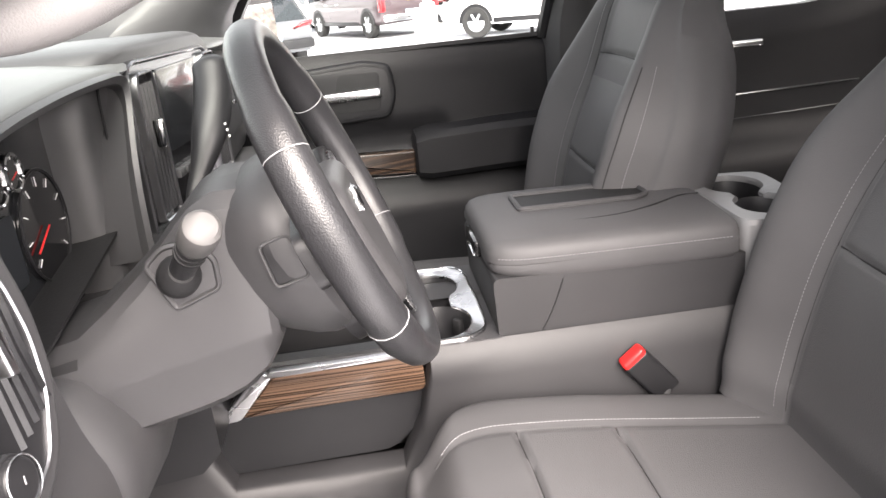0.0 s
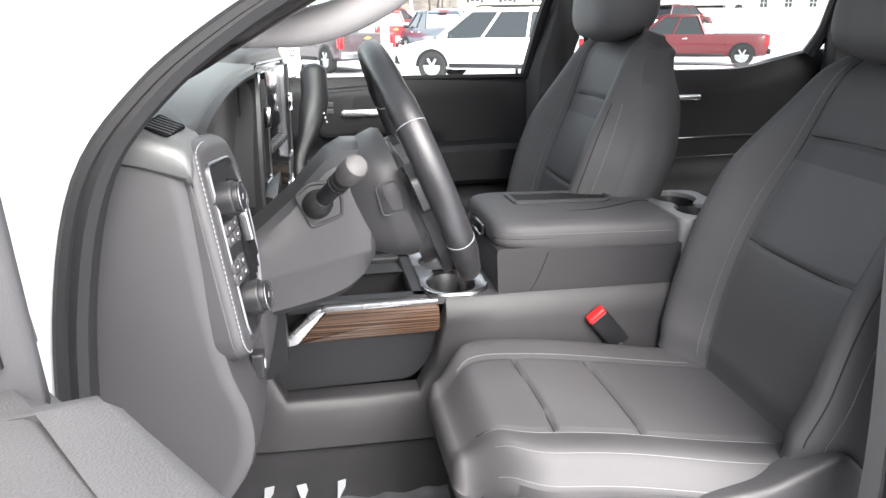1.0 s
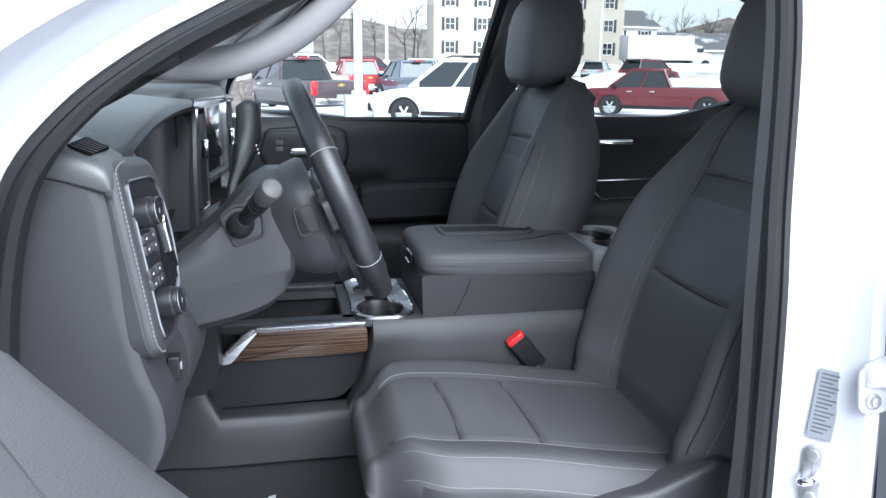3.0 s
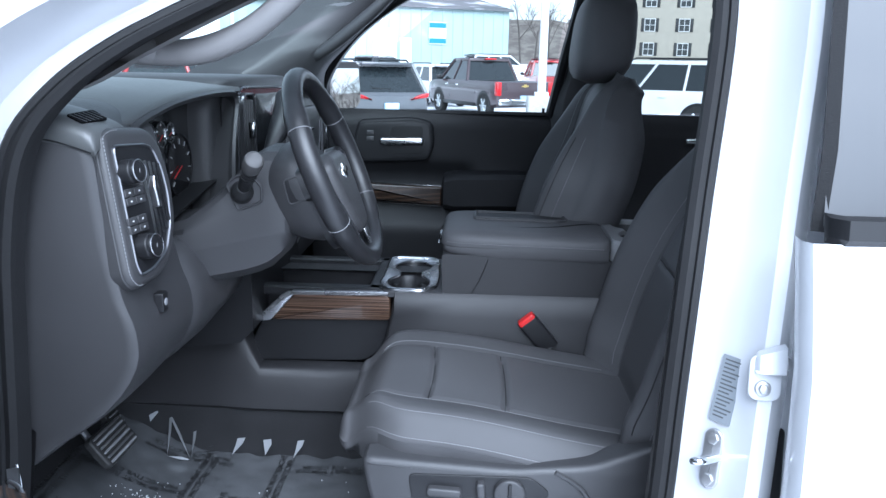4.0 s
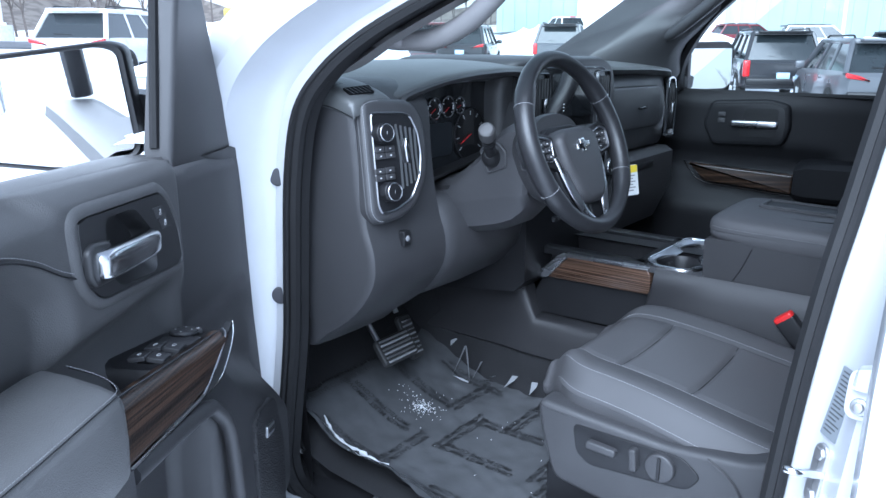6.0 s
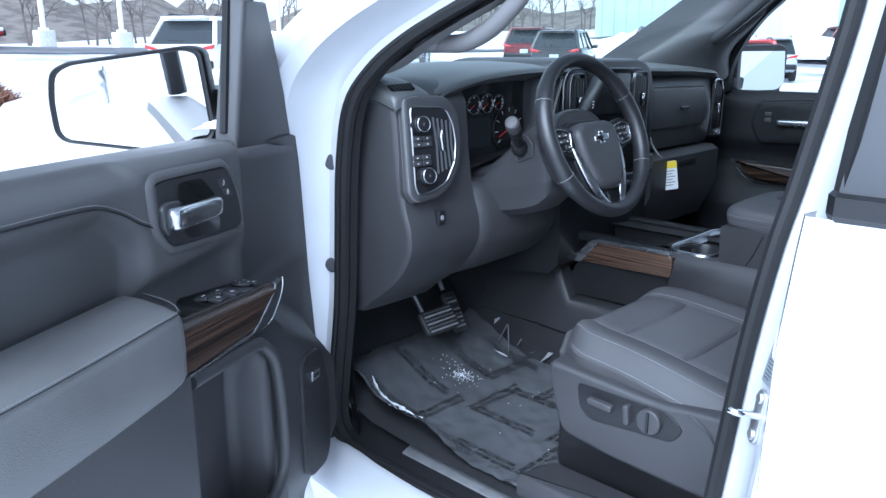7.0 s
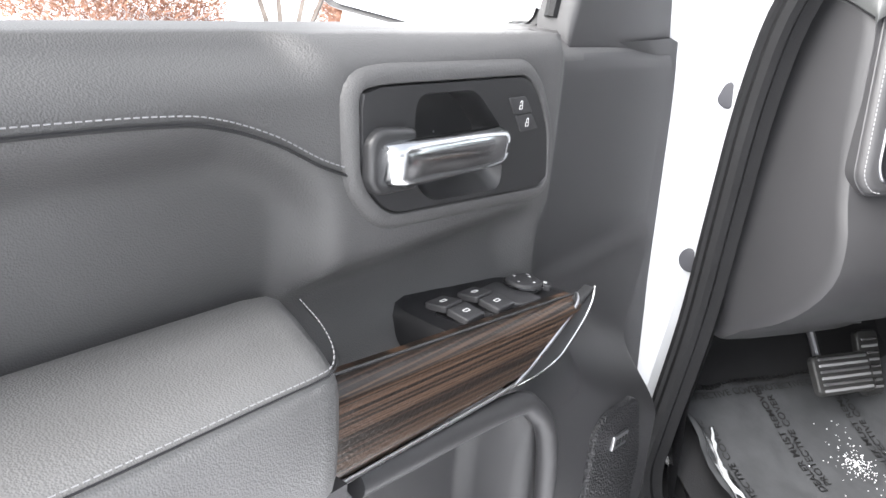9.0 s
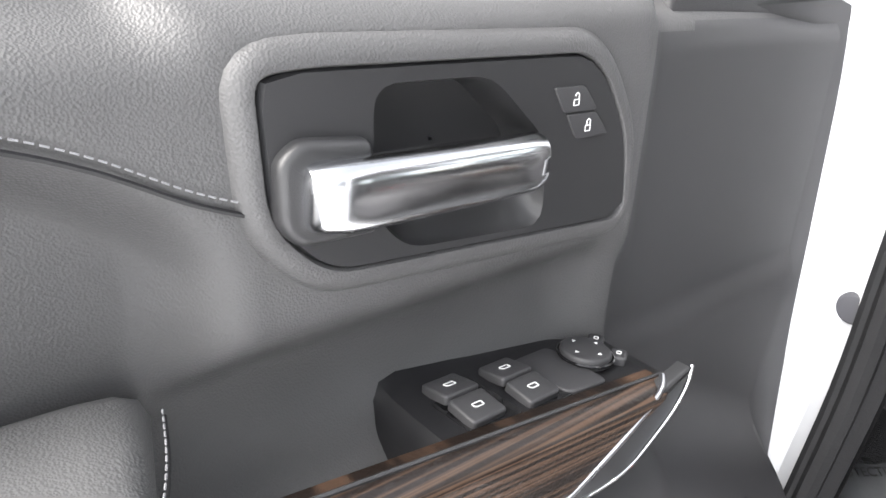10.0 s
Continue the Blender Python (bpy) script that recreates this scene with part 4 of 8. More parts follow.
frame_of(rounded(plate_l, 0.008), 0.005, 0.0075, bt_m, bm, 0.002)
part("rim", bm, PLASTIC, stalk_base)
bm = bmesh.new()
tube(bm, [(-0.326, 0.346, 1.221), (-0.322, 0.336, 1.226), (-0.318, 0.328, 1.231), (-0.315, 0.322, 1.235)], [0.0205, 0.0205, 0.018, 0.012], 18)
part("boot", bm, RUBBER, stalk_base)
bm = bmesh.new()
tube(bm, [(-0.318, 0.330, 1.232), (-0.300, 0.296, 1.256), (-0.288, 0.273, 1.273)], [0.0115, 0.0125, 0.0135], 16)
part("indicator_stalk", bm, PLASTIC_D, col, "short black stalk with ribbed end")
for k in range(4):
    q = V(-0.296, 0.289, 1.262) + V(0.0042, -0.0078, 0.0056) * k
    bm = bmesh.new()
    tube(bm, [q - V(0.0008, -0.0015, 0.0011), q + V(0.0008, -0.0015, 0.0011)], 0.0146, 18)
    part("rib", bm, RUBBER, col)
bm = bmesh.new()
tube(bm, [(-0.2865, 0.2705, 1.2750), (-0.2835, 0.265, 1.279), (-0.274, 0.248, 1.2915), (-0.2715, 0.2435, 1.295), (-0.2705, 0.2415, 1.2965)], [0.0140, 0.0165, 0.0170, 0.0155, 0.012], 20)
part("stalk_tip", bm, mat("worn_grey_tip", (0.065, 0.063, 0.063), 0.55), col, "worn grey stalk tip")
bm = bmesh.new()
tube(bm, spline([(-0.345, 0.545, 1.195), (-0.347, 0.572, 1.242), (-0.330, 0.598, 1.290), (-0.317, 0.630, 1.338), (-0.316, 0.660, 1.378), (-0.318, 0.670, 1.394)], 5), [0.011 + 0.0125 * smooth(6, 14, k) - 0.011 * smooth(21, 25, k) for k in range(26)], 14, flat=0.72)
lever = part("gear_lever", bm, PLASTIC_D, col, "black column gear lever")
for k in range(3):
    bm = bmesh.new()
    box(bm, (-0.2985 - 0.002 * k, 0.600 + 0.004 * k, 1.305 + 0.007 * k), (0.002, 0.004, 0.0025))
    part("print_bar", bm, WHITE, lever)

# steering wheel, built facing local +z with local y up
sw_at = Matrix.Translation((-0.168, 0.42, 1.262)) @ pose(0, 0, 0, 0, -22.3, 0) @ Matrix(((0, 0, 1, 0), (1, 0, 0, 0), (0, 1, 0, 0), (0, 0, 0, 1)))
sw = thing("steering_wheel", "black leather steering wheel with satin silver spoke trim", "steering wheel", at=sw_at)
R = 0.178
bm = bmesh.new()
rim = [(R * (1.0 - 0.02 * smooth(0.6, 1.0, -math.sin(2 * math.pi * i / 64))) * math.cos(2 * math.pi * i / 64), R * math.sin(2 * math.pi * i / 64), 0.0) for i in range(64)]
tube(bm, rim, [0.0165 + 0.002 * (abs(math.cos(2 * math.pi * i / 64)) > 0.75) for i in range(64)], 14, True, flat=1.12, up=(0, 0, 1))
part("rim", bm, WHEEL_L, sw, "leather-wrapped rim with stitching")
for a in (28, 152, 208, 332):
    bm = bmesh.new()
    c, s = math.cos(radians(a)), math.sin(radians(a))
    tube(bm, [(R * c + 0.0192 * math.cos(q) * c, R * s + 0.0192 * math.cos(q) * s, 0.0205 * math.sin(q)) for q in [2 * math.pi * k / 16 for k in range(16)]], 0.0006, 5, True)
    part("seam", bm, STITCH, sw)
bm = bmesh.new()
hub = rounded([(-0.080, 0.012), (-0.055, 0.031), (0.055, 0.031), (0.080, 0.012), (0.076, -0.045), (0.054, -0.108), (0.03, -0.130), (-0.03, -0.130), (-0.054, -0.108), (-0.076, -0.045)], 0.02, 4)
slab(bm, hub, 0.05, pose(0, 0, -0.037), 0.018, 5)
part("airbag_cover", bm, PLASTIC, sw, "grained horn pad")
bm = bmesh.new()
slab(bm, shrink(hub, -0.012), 0.03, pose(0, 0, -0.055), 0.006, 3)
part("hub", bm, PLASTIC_D, sw)
for s in (-1, 1):
    bm = bmesh.new()
    sp = rounded([(s * 0.07, 0.04), (s * 0.125, 0.055), (s * 0.178, 0.045), (s * 0.18, -0.005), (s * 0.125, -0.015), (s * 0.075, -0.035)], 0.012, 3)
    slab(bm, sp if s > 0 else sp[::-1], 0.022, pose(0, -0.02, -0.03), 0.005)
    spoke = part("spoke", bm, PLASTIC_D, sw)
    bm = bmesh.new()
    fr = rounded([(s * 0.085, 0.035), (s * 0.13, 0.046), (s * 0.155, 0.038), (s * 0.15, -0.004), (s * 0.10, -0.012)], 0.01, 3)
    frame_of(fr if s > 0 else fr[::-1], 0.003, 0.026, pose(0, -0.02, -0.03), bm, 0.001)
    part("switch_frame", bm, SATIN, spoke)
    for i in range(5):
        bm = bmesh.new()
        slab(bm, rrect(0.02, 0.011, 0.003, 2), 0.008, pose(s * (0.107 + 0.024 * (i % 2)), 0.008 - 0.0135 * (i // 2), -0.012, 0, 0, s * 8), 0.002)
        bu = part("button", bm, PLASTIC, spoke)
        bm = bmesh.new()
        box(bm, (s * (0.107 + 0.024 * (i % 2)), 0.008 - 0.0135 * (i // 2), -0.0037), (0.005, 0.002, 0.0005), 0, (0, 0, s * 8))
        part("symbol", bm, WHITE, bu)
    # lower spokes: a long satin blade on each side
    bm = bmesh.new()
    tube(bm, spline([(s * 0.088, -0.022, -0.006), (s * 0.078, -0.06, -0.004), (s * 0.062, -0.105, -0.003), (s * 0.040, -0.148, -0.002), (s * 0.014, -0.172, 0.004)], 5), [0.007 + 0.007 * math.sin(math.pi * min(1, k / 18)) for k in range(21)], 12, flat=0.45, up=(0, 0, 1))
    part("spoke_trim", bm, SATIN, sw, "satin silver lower spoke blade")
    bm = bmesh.new()
    low = rounded([(s * 0.06, -0.02), (s * 0.095, -0.02), (s * 0.085, -0.075), (s * 0.07, -0.12), (s * 0.045, -0.16), (s * 0.0, -0.18), (s * 0.0, -0.11)], 0.01, 2)
    slab(bm, low if s < 0 else low[::-1], 0.02, pose(0, 0, -0.032), 0.005)
    part("lower_spoke", bm, PLASTIC_D, sw)
# plain badge shape
bm = bmesh.new()
slab(bm, [(-0.022, 0.002), (-0.008, 0.002), (-0.006, 0.010), (0.008, 0.010), (0.008, 0.004), (0.024, 0.004), (0.022, -0.005), (0.007, -0.005), (0.006, -0.012), (-0.008, -0.012), (-0.009, -0.007), (-0.024, -0.007)], 0.0035, pose(0, -0.009, 0.0125), 0.001)
badge = part("badge", bm, GLOSS, sw, "small black badge with bright rim")
bm = bmesh.new()
slab(bm, [(x * 1.16, y * 1.25) for x, y in [(-0.022, 0.002), (-0.008, 0.002), (-0.006, 0.010), (0.008, 0.010), (0.008, 0.004), (0.024, 0.004), (0.022, -0.005), (0.007, -0.005), (0.006, -0.012), (-0.008, -0.012), (-0.009, -0.007), (-0.024, -0.007)]], 0.002, pose(0, -0.009, 0.0125), 0.0005)
part("badge_rim", bm, CHROME, badge)

# pedals
brake = thing("brake_pedal", "wide brake pedal with ribbed rubber pad and bright strips", "pedal")
bm = bmesh.new()
tube(bm, [(-0.68, 0.28, 0.95), (-0.67, 0.295, 0.82), (-0.63, 0.315, 0.735)], 0.007, 8)
part("arm", bm, BEZEL, brake)
pm = Matrix.Translation((-0.612, 0.352, 0.715)) @ pose(0, 0, 0, 0, -38, 0) @ Matrix(((0, 0, 1, 0), (1, 0, 0, 0), (0, 1, 0, 0), (0, 0, 0, 1)))
bm = bmesh.new()
slab(bm, rrect(0.125, 0.07, 0.012), 0.014, pm, 0.005)
pad_p = part("pad", bm, PEDAL_R, brake)
for i in range(6):
    bm = bmesh.new()
    slab(bm, rrect(0.105, 0.005, 0.002, 2), 0.0035, pm @ pose(0, -0.027 + 0.0108 * i, 0.0138), 0.001)
    part("rib", bm, SATIN if i % 2 else STITCH, pad_p)
gas = thing("accelerator_pedal", "narrow upright accelerator pedal with ribbed rubber", "pedal")
gm = Matrix.Translation((-0.66, 0.462, 0.70)) @ pose(0, 0, 0, 0, -30, 0) @ Matrix(((0, 0, 1, 0), (1, 0, 0, 0), (0, 1, 0, 0), (0, 0, 0, 1)))
bm = bmesh.new()
slab(bm, rrect(0.05, 0.12, 0.012), 0.014, gm, 0.005)
pad_g = part("pad", bm, PEDAL_R, gas)
for i in range(8):
    bm = bmesh.new()
    slab(bm, rrect(0.036, 0.005, 0.002, 2), 0.0035, gm @ pose(0, -0.045 + 0.0125 * i, 0.0138), 0.001)
    part("rib", bm, SATIN if i % 2 else STITCH, pad_g)
bm = bmesh.new()
tube(bm, [(-0.70, 0.462, 0.76), (-0.76, 0.462, 0.86), (-0.80, 0.462, 0.95)], 0.007, 8)
part("arm", bm, STEEL, gas)

# ---- centre console ----
con = thing("centre_console", "charcoal centre console with padded lid, wood trim and cup holders", "console")
bm = bmesh.new()
low = [(-0.60, 0.54), (-0.60, 0.90), (-0.47, 0.93), (-0.40, 0.945), (-0.10, 0.945), (0.03, 0.945), (0.075, 0.95), (0.50, 0.95), (0.55, 0.90), (0.55, 0.54)]
# side walls, nearside with the recessed pocket


def body_ring(y, up):
    return [V(x, y, z if z < 0.6 else z + up) for x, z in low]


loft(bm, [body_ring(2 * MID - 0.655, -0.36), body_ring(2 * MID - 0.66, -0.20), body_ring(2 * MID - 0.69, -0.05), body_ring(2 * MID - 0.70, -0.01), body_ring(2 * MID - 0.72, 0.0), body_ring(MID + 0.17, -0.01)], caps=False, around=False)
part("base", bm, CONSOLE_M, con, "charcoal moulded console base")
# recessed side pocket
pock = rounded([(-0.435, 0.752), (-0.15, 0.758), (-0.095, 0.81), (-0.085, 0.885), (-0.40, 0.872), (-0.435, 0.80)], 0.025, 4)
bm = bmesh.new()
slab(bm, shrink(pock, 0.008), 0.004, facing_my(0.712))
part("pocket_panel", bm, PLASTIC_D, con, "dark recessed side panel")
# skirt below and behind the pocket
bm = bmesh.new()
skirt = ((0.664, 0.648), (0.655, 0.656), (0.660, 0.70), (0.666, 0.730), (0.672, 0.745), (0.682, 0.754), (0.715, 0.7575))
tall = ((0.664, 0.648), (0.655, 0.656), (0.660, 0.70), (0.665, 0.80), (0.671, 0.890), (0.678, 0.928), (0.690, 0.9425))
front = ((0.67, 0.648), (0.660, 0.658), (0.68, 0.76), (0.69, 0.83), (0.70, 0.89), (0.715, 0.925), (0.75, 0.945))
loft(bm, [[V(x, y, z) for y, z in pr] for x, pr in ((-0.80, front), (-0.50, front), (-0.435, tuple((y, z * 0.5 + w[1] * 0.5) for (y, z), w in zip(skirt, front))), (-0.40, skirt), (-0.25, skirt), (-0.14, skirt), (-0.105, tuple((y, z * 0.6 + w[1] * 0.4) for (y, z), w in zip(skirt, tall))), (-0.083, tall), (0.06, tall), (0.45, tall))], caps=False, around=False)
part("side_skirt", bm, CONSOLE_M, con)
# wood insert with bright trim
bm = bmesh.new()
slab(bm, rounded([(-0.372, 0.868), (-0.10, 0.874), (-0.093, 0.88), (-0.095, 0.925), (-0.105, 0.936), (-0.315, 0.931)], 0.006, 3), 0.022, facing_my(0.708), 0.003)
part("wood_insert", bm, WOOD, con, "glossy dark brown open-pore wood insert")
bm = bmesh.new()
slab(bm, rounded([(-0.415, 0.862), (-0.374, 0.866), (-0.316, 0.932), (-0.33, 0.938), (-0.345, 0.93)], 0.006, 3), 0.024, facing_my(0.708), 0.002)
slab(bm, rounded([(-0.33, 0.930), (-0.10, 0.935), (-0.098, 0.942), (-0.32, 0.940)], 0.002, 2), 0.026, facing_my(0.708), 0.0008)
part("bright_trim", bm, SATIN, con, "satin silver trim strip")
# top deck with bin and cup holders
bm = bmesh.new()
frame_of(rounded([(-0.46, 0.695), (-0.112, 0.695), (-0.112, 0.995), (-0.46, 0.995)], 0.01, 3), 0.035, 0.02, facing_up(0.927), bm, 0.004)
part("bin_frame", bm, PLASTIC_D, con)
bm = bmesh.new()
for (x0, y0, x1, y1) in ((-0.43, 0.735, -0.13, 0.735), (-0.43, 0.965, -0.13, 0.965), (-0.43, 0.735, -0.43, 0.965), (-0.13, 0.735, -0.13, 0.965)):
    loft(bm, [[V(x0, y0, 0.945), V(x1, y1, 0.945)], [V(x0 * 0.98 - 0.005, y0, 0.87), V(x1 * 0.98 - 0.005, y1, 0.87)]], caps=False, around=False)
loft(bm, [[V(-0.44, 0.73, 0.87), V(-0.12, 0.73, 0.87)], [V(-0.44, 0.97, 0.87), V(-0.12, 0.97, 0.87)]], caps=False, around=False)
part("storage_bin", bm, PLASTIC_D, con, "open black storage bin")
bm = bmesh.new()
hole = []
for k in range(49):
    y = 0.702 + 0.273 * (0.5 - 0.5 * math.cos(math.pi * k / 48))
    w = max(0.050 * math.sqrt(max(0, 1 - ((y - 0.765) / 0.063) ** 2)), 0.047 * math.sqrt(max(0, 1 - ((y - 0.914) / 0.061) ** 2)), 0.026 if 0.75 < y < 0.93 else 0.0)
    hole.append((-0.058 + w, y))
hole = hole[1:-1] + [(-0.116 - x, y) for x, y in hole[::-1]][1:-1]
rim_o = rounded([(-0.102, 0.690), (-0.02, 0.688), (0.012, 0.715), (0.016, 0.82), (0.008, 0.965), (-0.008, 0.994), (-0.112, 0.998), (-0.124, 0.975), (-0.124, 0.73)], 0.022, 5)
ang = [math.atan2(y - 0.840, x + 0.058) for x, y in hole]
o_r = [ray_out(-0.058, 0.840, a, rim_o) for a in ang]


def mixed(f, z):
    return [V(x + (u - x) * f, y + (v - y) * f, z) for (x, y), (u, v) in zip(hole, o_r)]


loft(bm, [mixed(1.0, 0.940), mixed(1.0, 0.9455), mixed(0.93, 0.9495), mixed(0.80, 0.9480), mixed(0.10, 0.9470), mixed(0.0, 0.945), mixed(0.0, 0.941)], caps=False)
hb = part("holder_bezel", bm, SATIN, con, "satin silver cup-holder bezel")
bm = bmesh.new()
tube(bm, [p + V(0, 0, 0.0015) for p in mixed(0.93, 0.9485)], 0.0018, 6, True)
part("bright_edge", bm, CHROME, hb)
for cy in (0.765, 0.914):
    bm = bmesh.new()
    loft(bm, [[V(-0.058 + r * math.cos(a), cy + r * 1.22 * math.sin(a), z) for a in [2 * math.pi * k / 24 for k in range(24)]] for r, z in ((0.054, 0.9435), (0.050, 0.93), (0.046, 0.865), (0.001, 0.863))], caps=False)
    part("cup_holder", bm, PLASTIC_D, con, "deep black cup holder")
    for a in (40, 140, 270):
        bm = bmesh.new()
        box(bm, (-0.058 + 0.042 * math.cos(radians(a)), cy + 0.05 * math.sin(radians(a)), 0.918), (0.014, 0.018, 0.03), 0.005, (0, 0, a))
        part("holder_tab", bm, RUBBER, con)
deck_o = [ray_out(-0.058, 0.840, a, [(-0.112, 0.6885), (0.030, 0.6885), (0.030, 1.01), (-0.112, 1.01)]) for a in ang]
bm = bmesh.new()
loft(bm, [[V(x, y, 0.944) for x, y in o_r], [V(x, y, 0.9430) for x, y in deck_o], [V(x, y, 0.93) for x, y in deck_o]], caps=False)
part("deck", bm, PLASTIC, con)
# tall rear box under the lid
bm = bmesh.new()
bx = [(0.035, 0.93), (0.012, 1.035), (0.40, 1.035), (0.40, 0.6), (0.06, 0.6), (0.075, 0.92)]
loft(bm, [[V(x, y, z) for x, z in rounded([(0.028, 0.55), (0.026, 0.935), (0.022, 1.034), (0.42, 1.026), (0.42, 0.55)], 0.012, 3)] for y in (0.694, 0.697, 0.90, 0.998, 1.002)])
part("rear_box", bm, CONSOLE_M, con, "charcoal box under the armrest")
bm = bmesh.new()
tube(bm, spline([(0.128, 0.6938, 1.022), (0.11, 0.6938, 0.975), (0.088, 0.6938, 0.935), (0.083, 0.6925, 0.928)], 4), 0.0014, 5)
part("panel_gap", bm, PLASTIC_D, con)
bm = bmesh.new()
tube(bm, spline([(0.03, 0.700, 0.937), (0.09, 0.6955, 0.936), (0.2, 0.6955, 0.936), (0.35, 0.6955, 0.936)], 4), 0.0016, 5)
part("panel_gap", bm, PLASTIC_D, con)
# lid
bm = bmesh.new()


def lid_ring(x, grow, sink=0.0):
    c, w = 0.848, 0.157 * grow
    pts = [(-1, 0.0), (-1.0, 0.022), (-0.985, 0.05), (-0.93, 0.072), (-0.8, 0.083), (-0.4, 0.09), (0, 0.092), (0.4, 0.09), (0.8, 0.083), (0.93, 0.072), (0.985, 0.05), (1.0, 0.022), (1, 0.0)]
    return [V(x, c + w * a, 1.052 - 0.006 * smooth(0.05, 0.4, x) + 0.40 * b * (1 - sink)) for a, b in pts]


loft(bm, [lid_ring(0.020, 0.74, 0.55), lid_ring(0.024, 0.82, 0.30), lid_ring(0.033, 0.895, 0.12), lid_ring(0.048, 0.95, 0.04), lid_ring(0.070, 0.982), lid_ring(0.10, 0.996), lid_ring(0.16, 1.0), lid_ring(0.30, 1.0), lid_ring(0.385, 0.995), lid_ring(0.398, 0.98, 0.05), lid_ring(0.402, 0.96, 0.2)])
lid = part("lid", bm, LEATHER, con, "padded leather armrest lid")
bm = bmesh.new()
loft(bm, [[V(x, 0.848 + (0.157 * g - q) * sgn, z) for sgn, q, z in ((-1, 0.010, zb), (-1, 0.003, zb + 0.004), (-1, -0.001, zb + 0.014), (-1, 0.0, 1.050), (-1, 0.006, 1.054), (1, 0.006, 1.054), (1, 0.0, 1.050), (1, -0.001, zb + 0.014), (1, 0.003, zb + 0.004), (1, 0.010, zb))] for x, zb, g in ((0.022, 1.038, 0.70), (0.025, 1.034, 0.80), (0.033, 1.032, 0.885), (0.048, 1.030, 0.945), (0.070, 1.028, 0.98), (0.10, 1.026, 0.996), (0.16, 1.023, 1.0), (0.39, 1.017, 1.0), (0.40, 1.020, 0.985))])
part("lid_band", bm, LEATHER, con, "leather-wrapped band under the lid")
tray = rounded([(-0.112, -0.046), (0.095, -0.046), (0.118, -0.022), (0.112, 0.046), (-0.112, 0.046)], 0.012, 4)
bm = bmesh.new()
frame_of(tray, 0.009, 0.007, pose(0.205, 0.882, 1.0865, 0, 0.9, 0), bm, 0.003)
part("tray_rim", bm, PLASTIC, lid)
bm = bmesh.new()
slab(bm, shrink(tray, 0.008), 0.0055, pose(0.205, 0.882, 1.0835, 0, 0.9, 0))
part("tray_mat", bm, RUBBER, lid, "sunken dark tray in the lid")
bm = bmesh.new()
tube(bm, spline([(0.040, 0.775, 1.078), (0.07, 0.768, 1.0828), (0.15, 0.770, 1.0845), (0.24, 0.775, 1.0840), (0.31, 0.802, 1.0843), (0.36, 0.832, 1.0838), (0.398, 0.838, 1.082)], 6), 0.0013, 5)
part("seam", bm, PLASTIC_D, lid)
bm = bmesh.new()
box(bm, (0.018, 0.848, 1.046), (0.012, 0.10, 0.026), 0.004)
latch = part("latch", bm, GLOSS, lid, "small lid latch")
bm = bmesh.new()
box(bm, (0.0115, 0.848, 1.0365), (0.003, 0.094, 0.003), 0.001)
part("bright_edge", bm, CHROME, latch)
bm = bmesh.new()
stitches(bm, spline([(0.034, 0.706, 1.0605), (0.06, 0.6945, 1.0605), (0.10, 0.6905, 1.060), (0.20, 0.690, 1.058), (0.39, 0.690, 1.0545)], 8))
tagged(part("stitching", bm, STITCH, lid), kind="stuff")
# rear tray behind the lid
bm = bmesh.new()
tray_h = []
for k in range(41):
    y = 0.716 + 0.23 * (0.5 - 0.5 * math.cos(math.pi * k / 40))
    w = max(0.046 * math.sqrt(max(0, 1 - ((y - 0.772) / 0.057) ** 2)), 0.046 * math.sqrt(max(0, 1 - ((y - 0.890) / 0.057) ** 2)), 0.022 if 0.76 < y < 0.90 else 0.0)
    tray_h.append((0.482 + w, y))
tray_h = tray_h[1:-1] + [(0.964 - x, y) for x, y in tray_h[::-1]][1:-1]
tray_o = [ray_out(0.482, 0.831, math.atan2(y - 0.831, x - 0.482), rounded([(0.406, 0.685), (0.555, 0.70), (0.56, 0.95), (0.406, 0.975)], 0.025, 4)) for x, y in tray_h]


def tray_ring(f, z):
    return [V(x + (u - x) * f, y + (v - y) * f, z) for (x, y), (u, v) in zip(tray_h, tray_o)]


loft(bm, [tray_ring(1, 0.975), tray_ring(1, 1.068), tray_ring(0.9, 1.075), tray_ring(0.1, 1.074), tray_ring(0, 1.070), tray_ring(0, 1.064)], caps=False)
rt = part("rear_tray", bm, mat("satin_grey_plastic", (0.17, 0.17, 0.175), 0.35), con, "satin grey rear cup tray")
for cy in (0.772, 0.890):
    bm = bmesh.new()
    loft(bm, [[V(0.482 + r * math.cos(a), cy + r * 1.2 * math.sin(a), z) for a in [2 * math.pi * k / 24 for k in range(24)]] for r, z in ((0.049, 1.066), (0.045, 1.05), (0.042, 0.99), (0.001, 0.988))], caps=False)
    part("cup_well", bm, PLASTIC_D, rt, "deep black cup well")

# seat-belt buckle
buckle = thing("seat_belt_buckle", "black seat-belt buckle with red release button", "seat belt")
bk = Matrix.Translation((0.236, 0.66, 0.875)) @ pose(0, 0, 0, 6, -40, 0)
bm = bmesh.new()
slab(bm, rrect(0.044, 0.026, 0.006), 0.085, bk @ pose(0, 0, -0.06), 0.004)
part("housing", bm, PLASTIC_D, buckle)
bm = bmesh.new()
slab(bm, rrect(0.042, 0.024, 0.006), 0.016, bk @ pose(0, 0, 0.018), 0.005)
part("release_button", bm, RED, buckle, "bright red release button")
bm = bmesh.new()
tube(bm, spline([(bk @ V(0, 0, -0.05))[:], (0.26, 0.65, 0.80), (0.30, 0.645, 0.77)], 4), 0.016, 8, flat=0.35)
part("strap", bm, RUBBER, buckle)

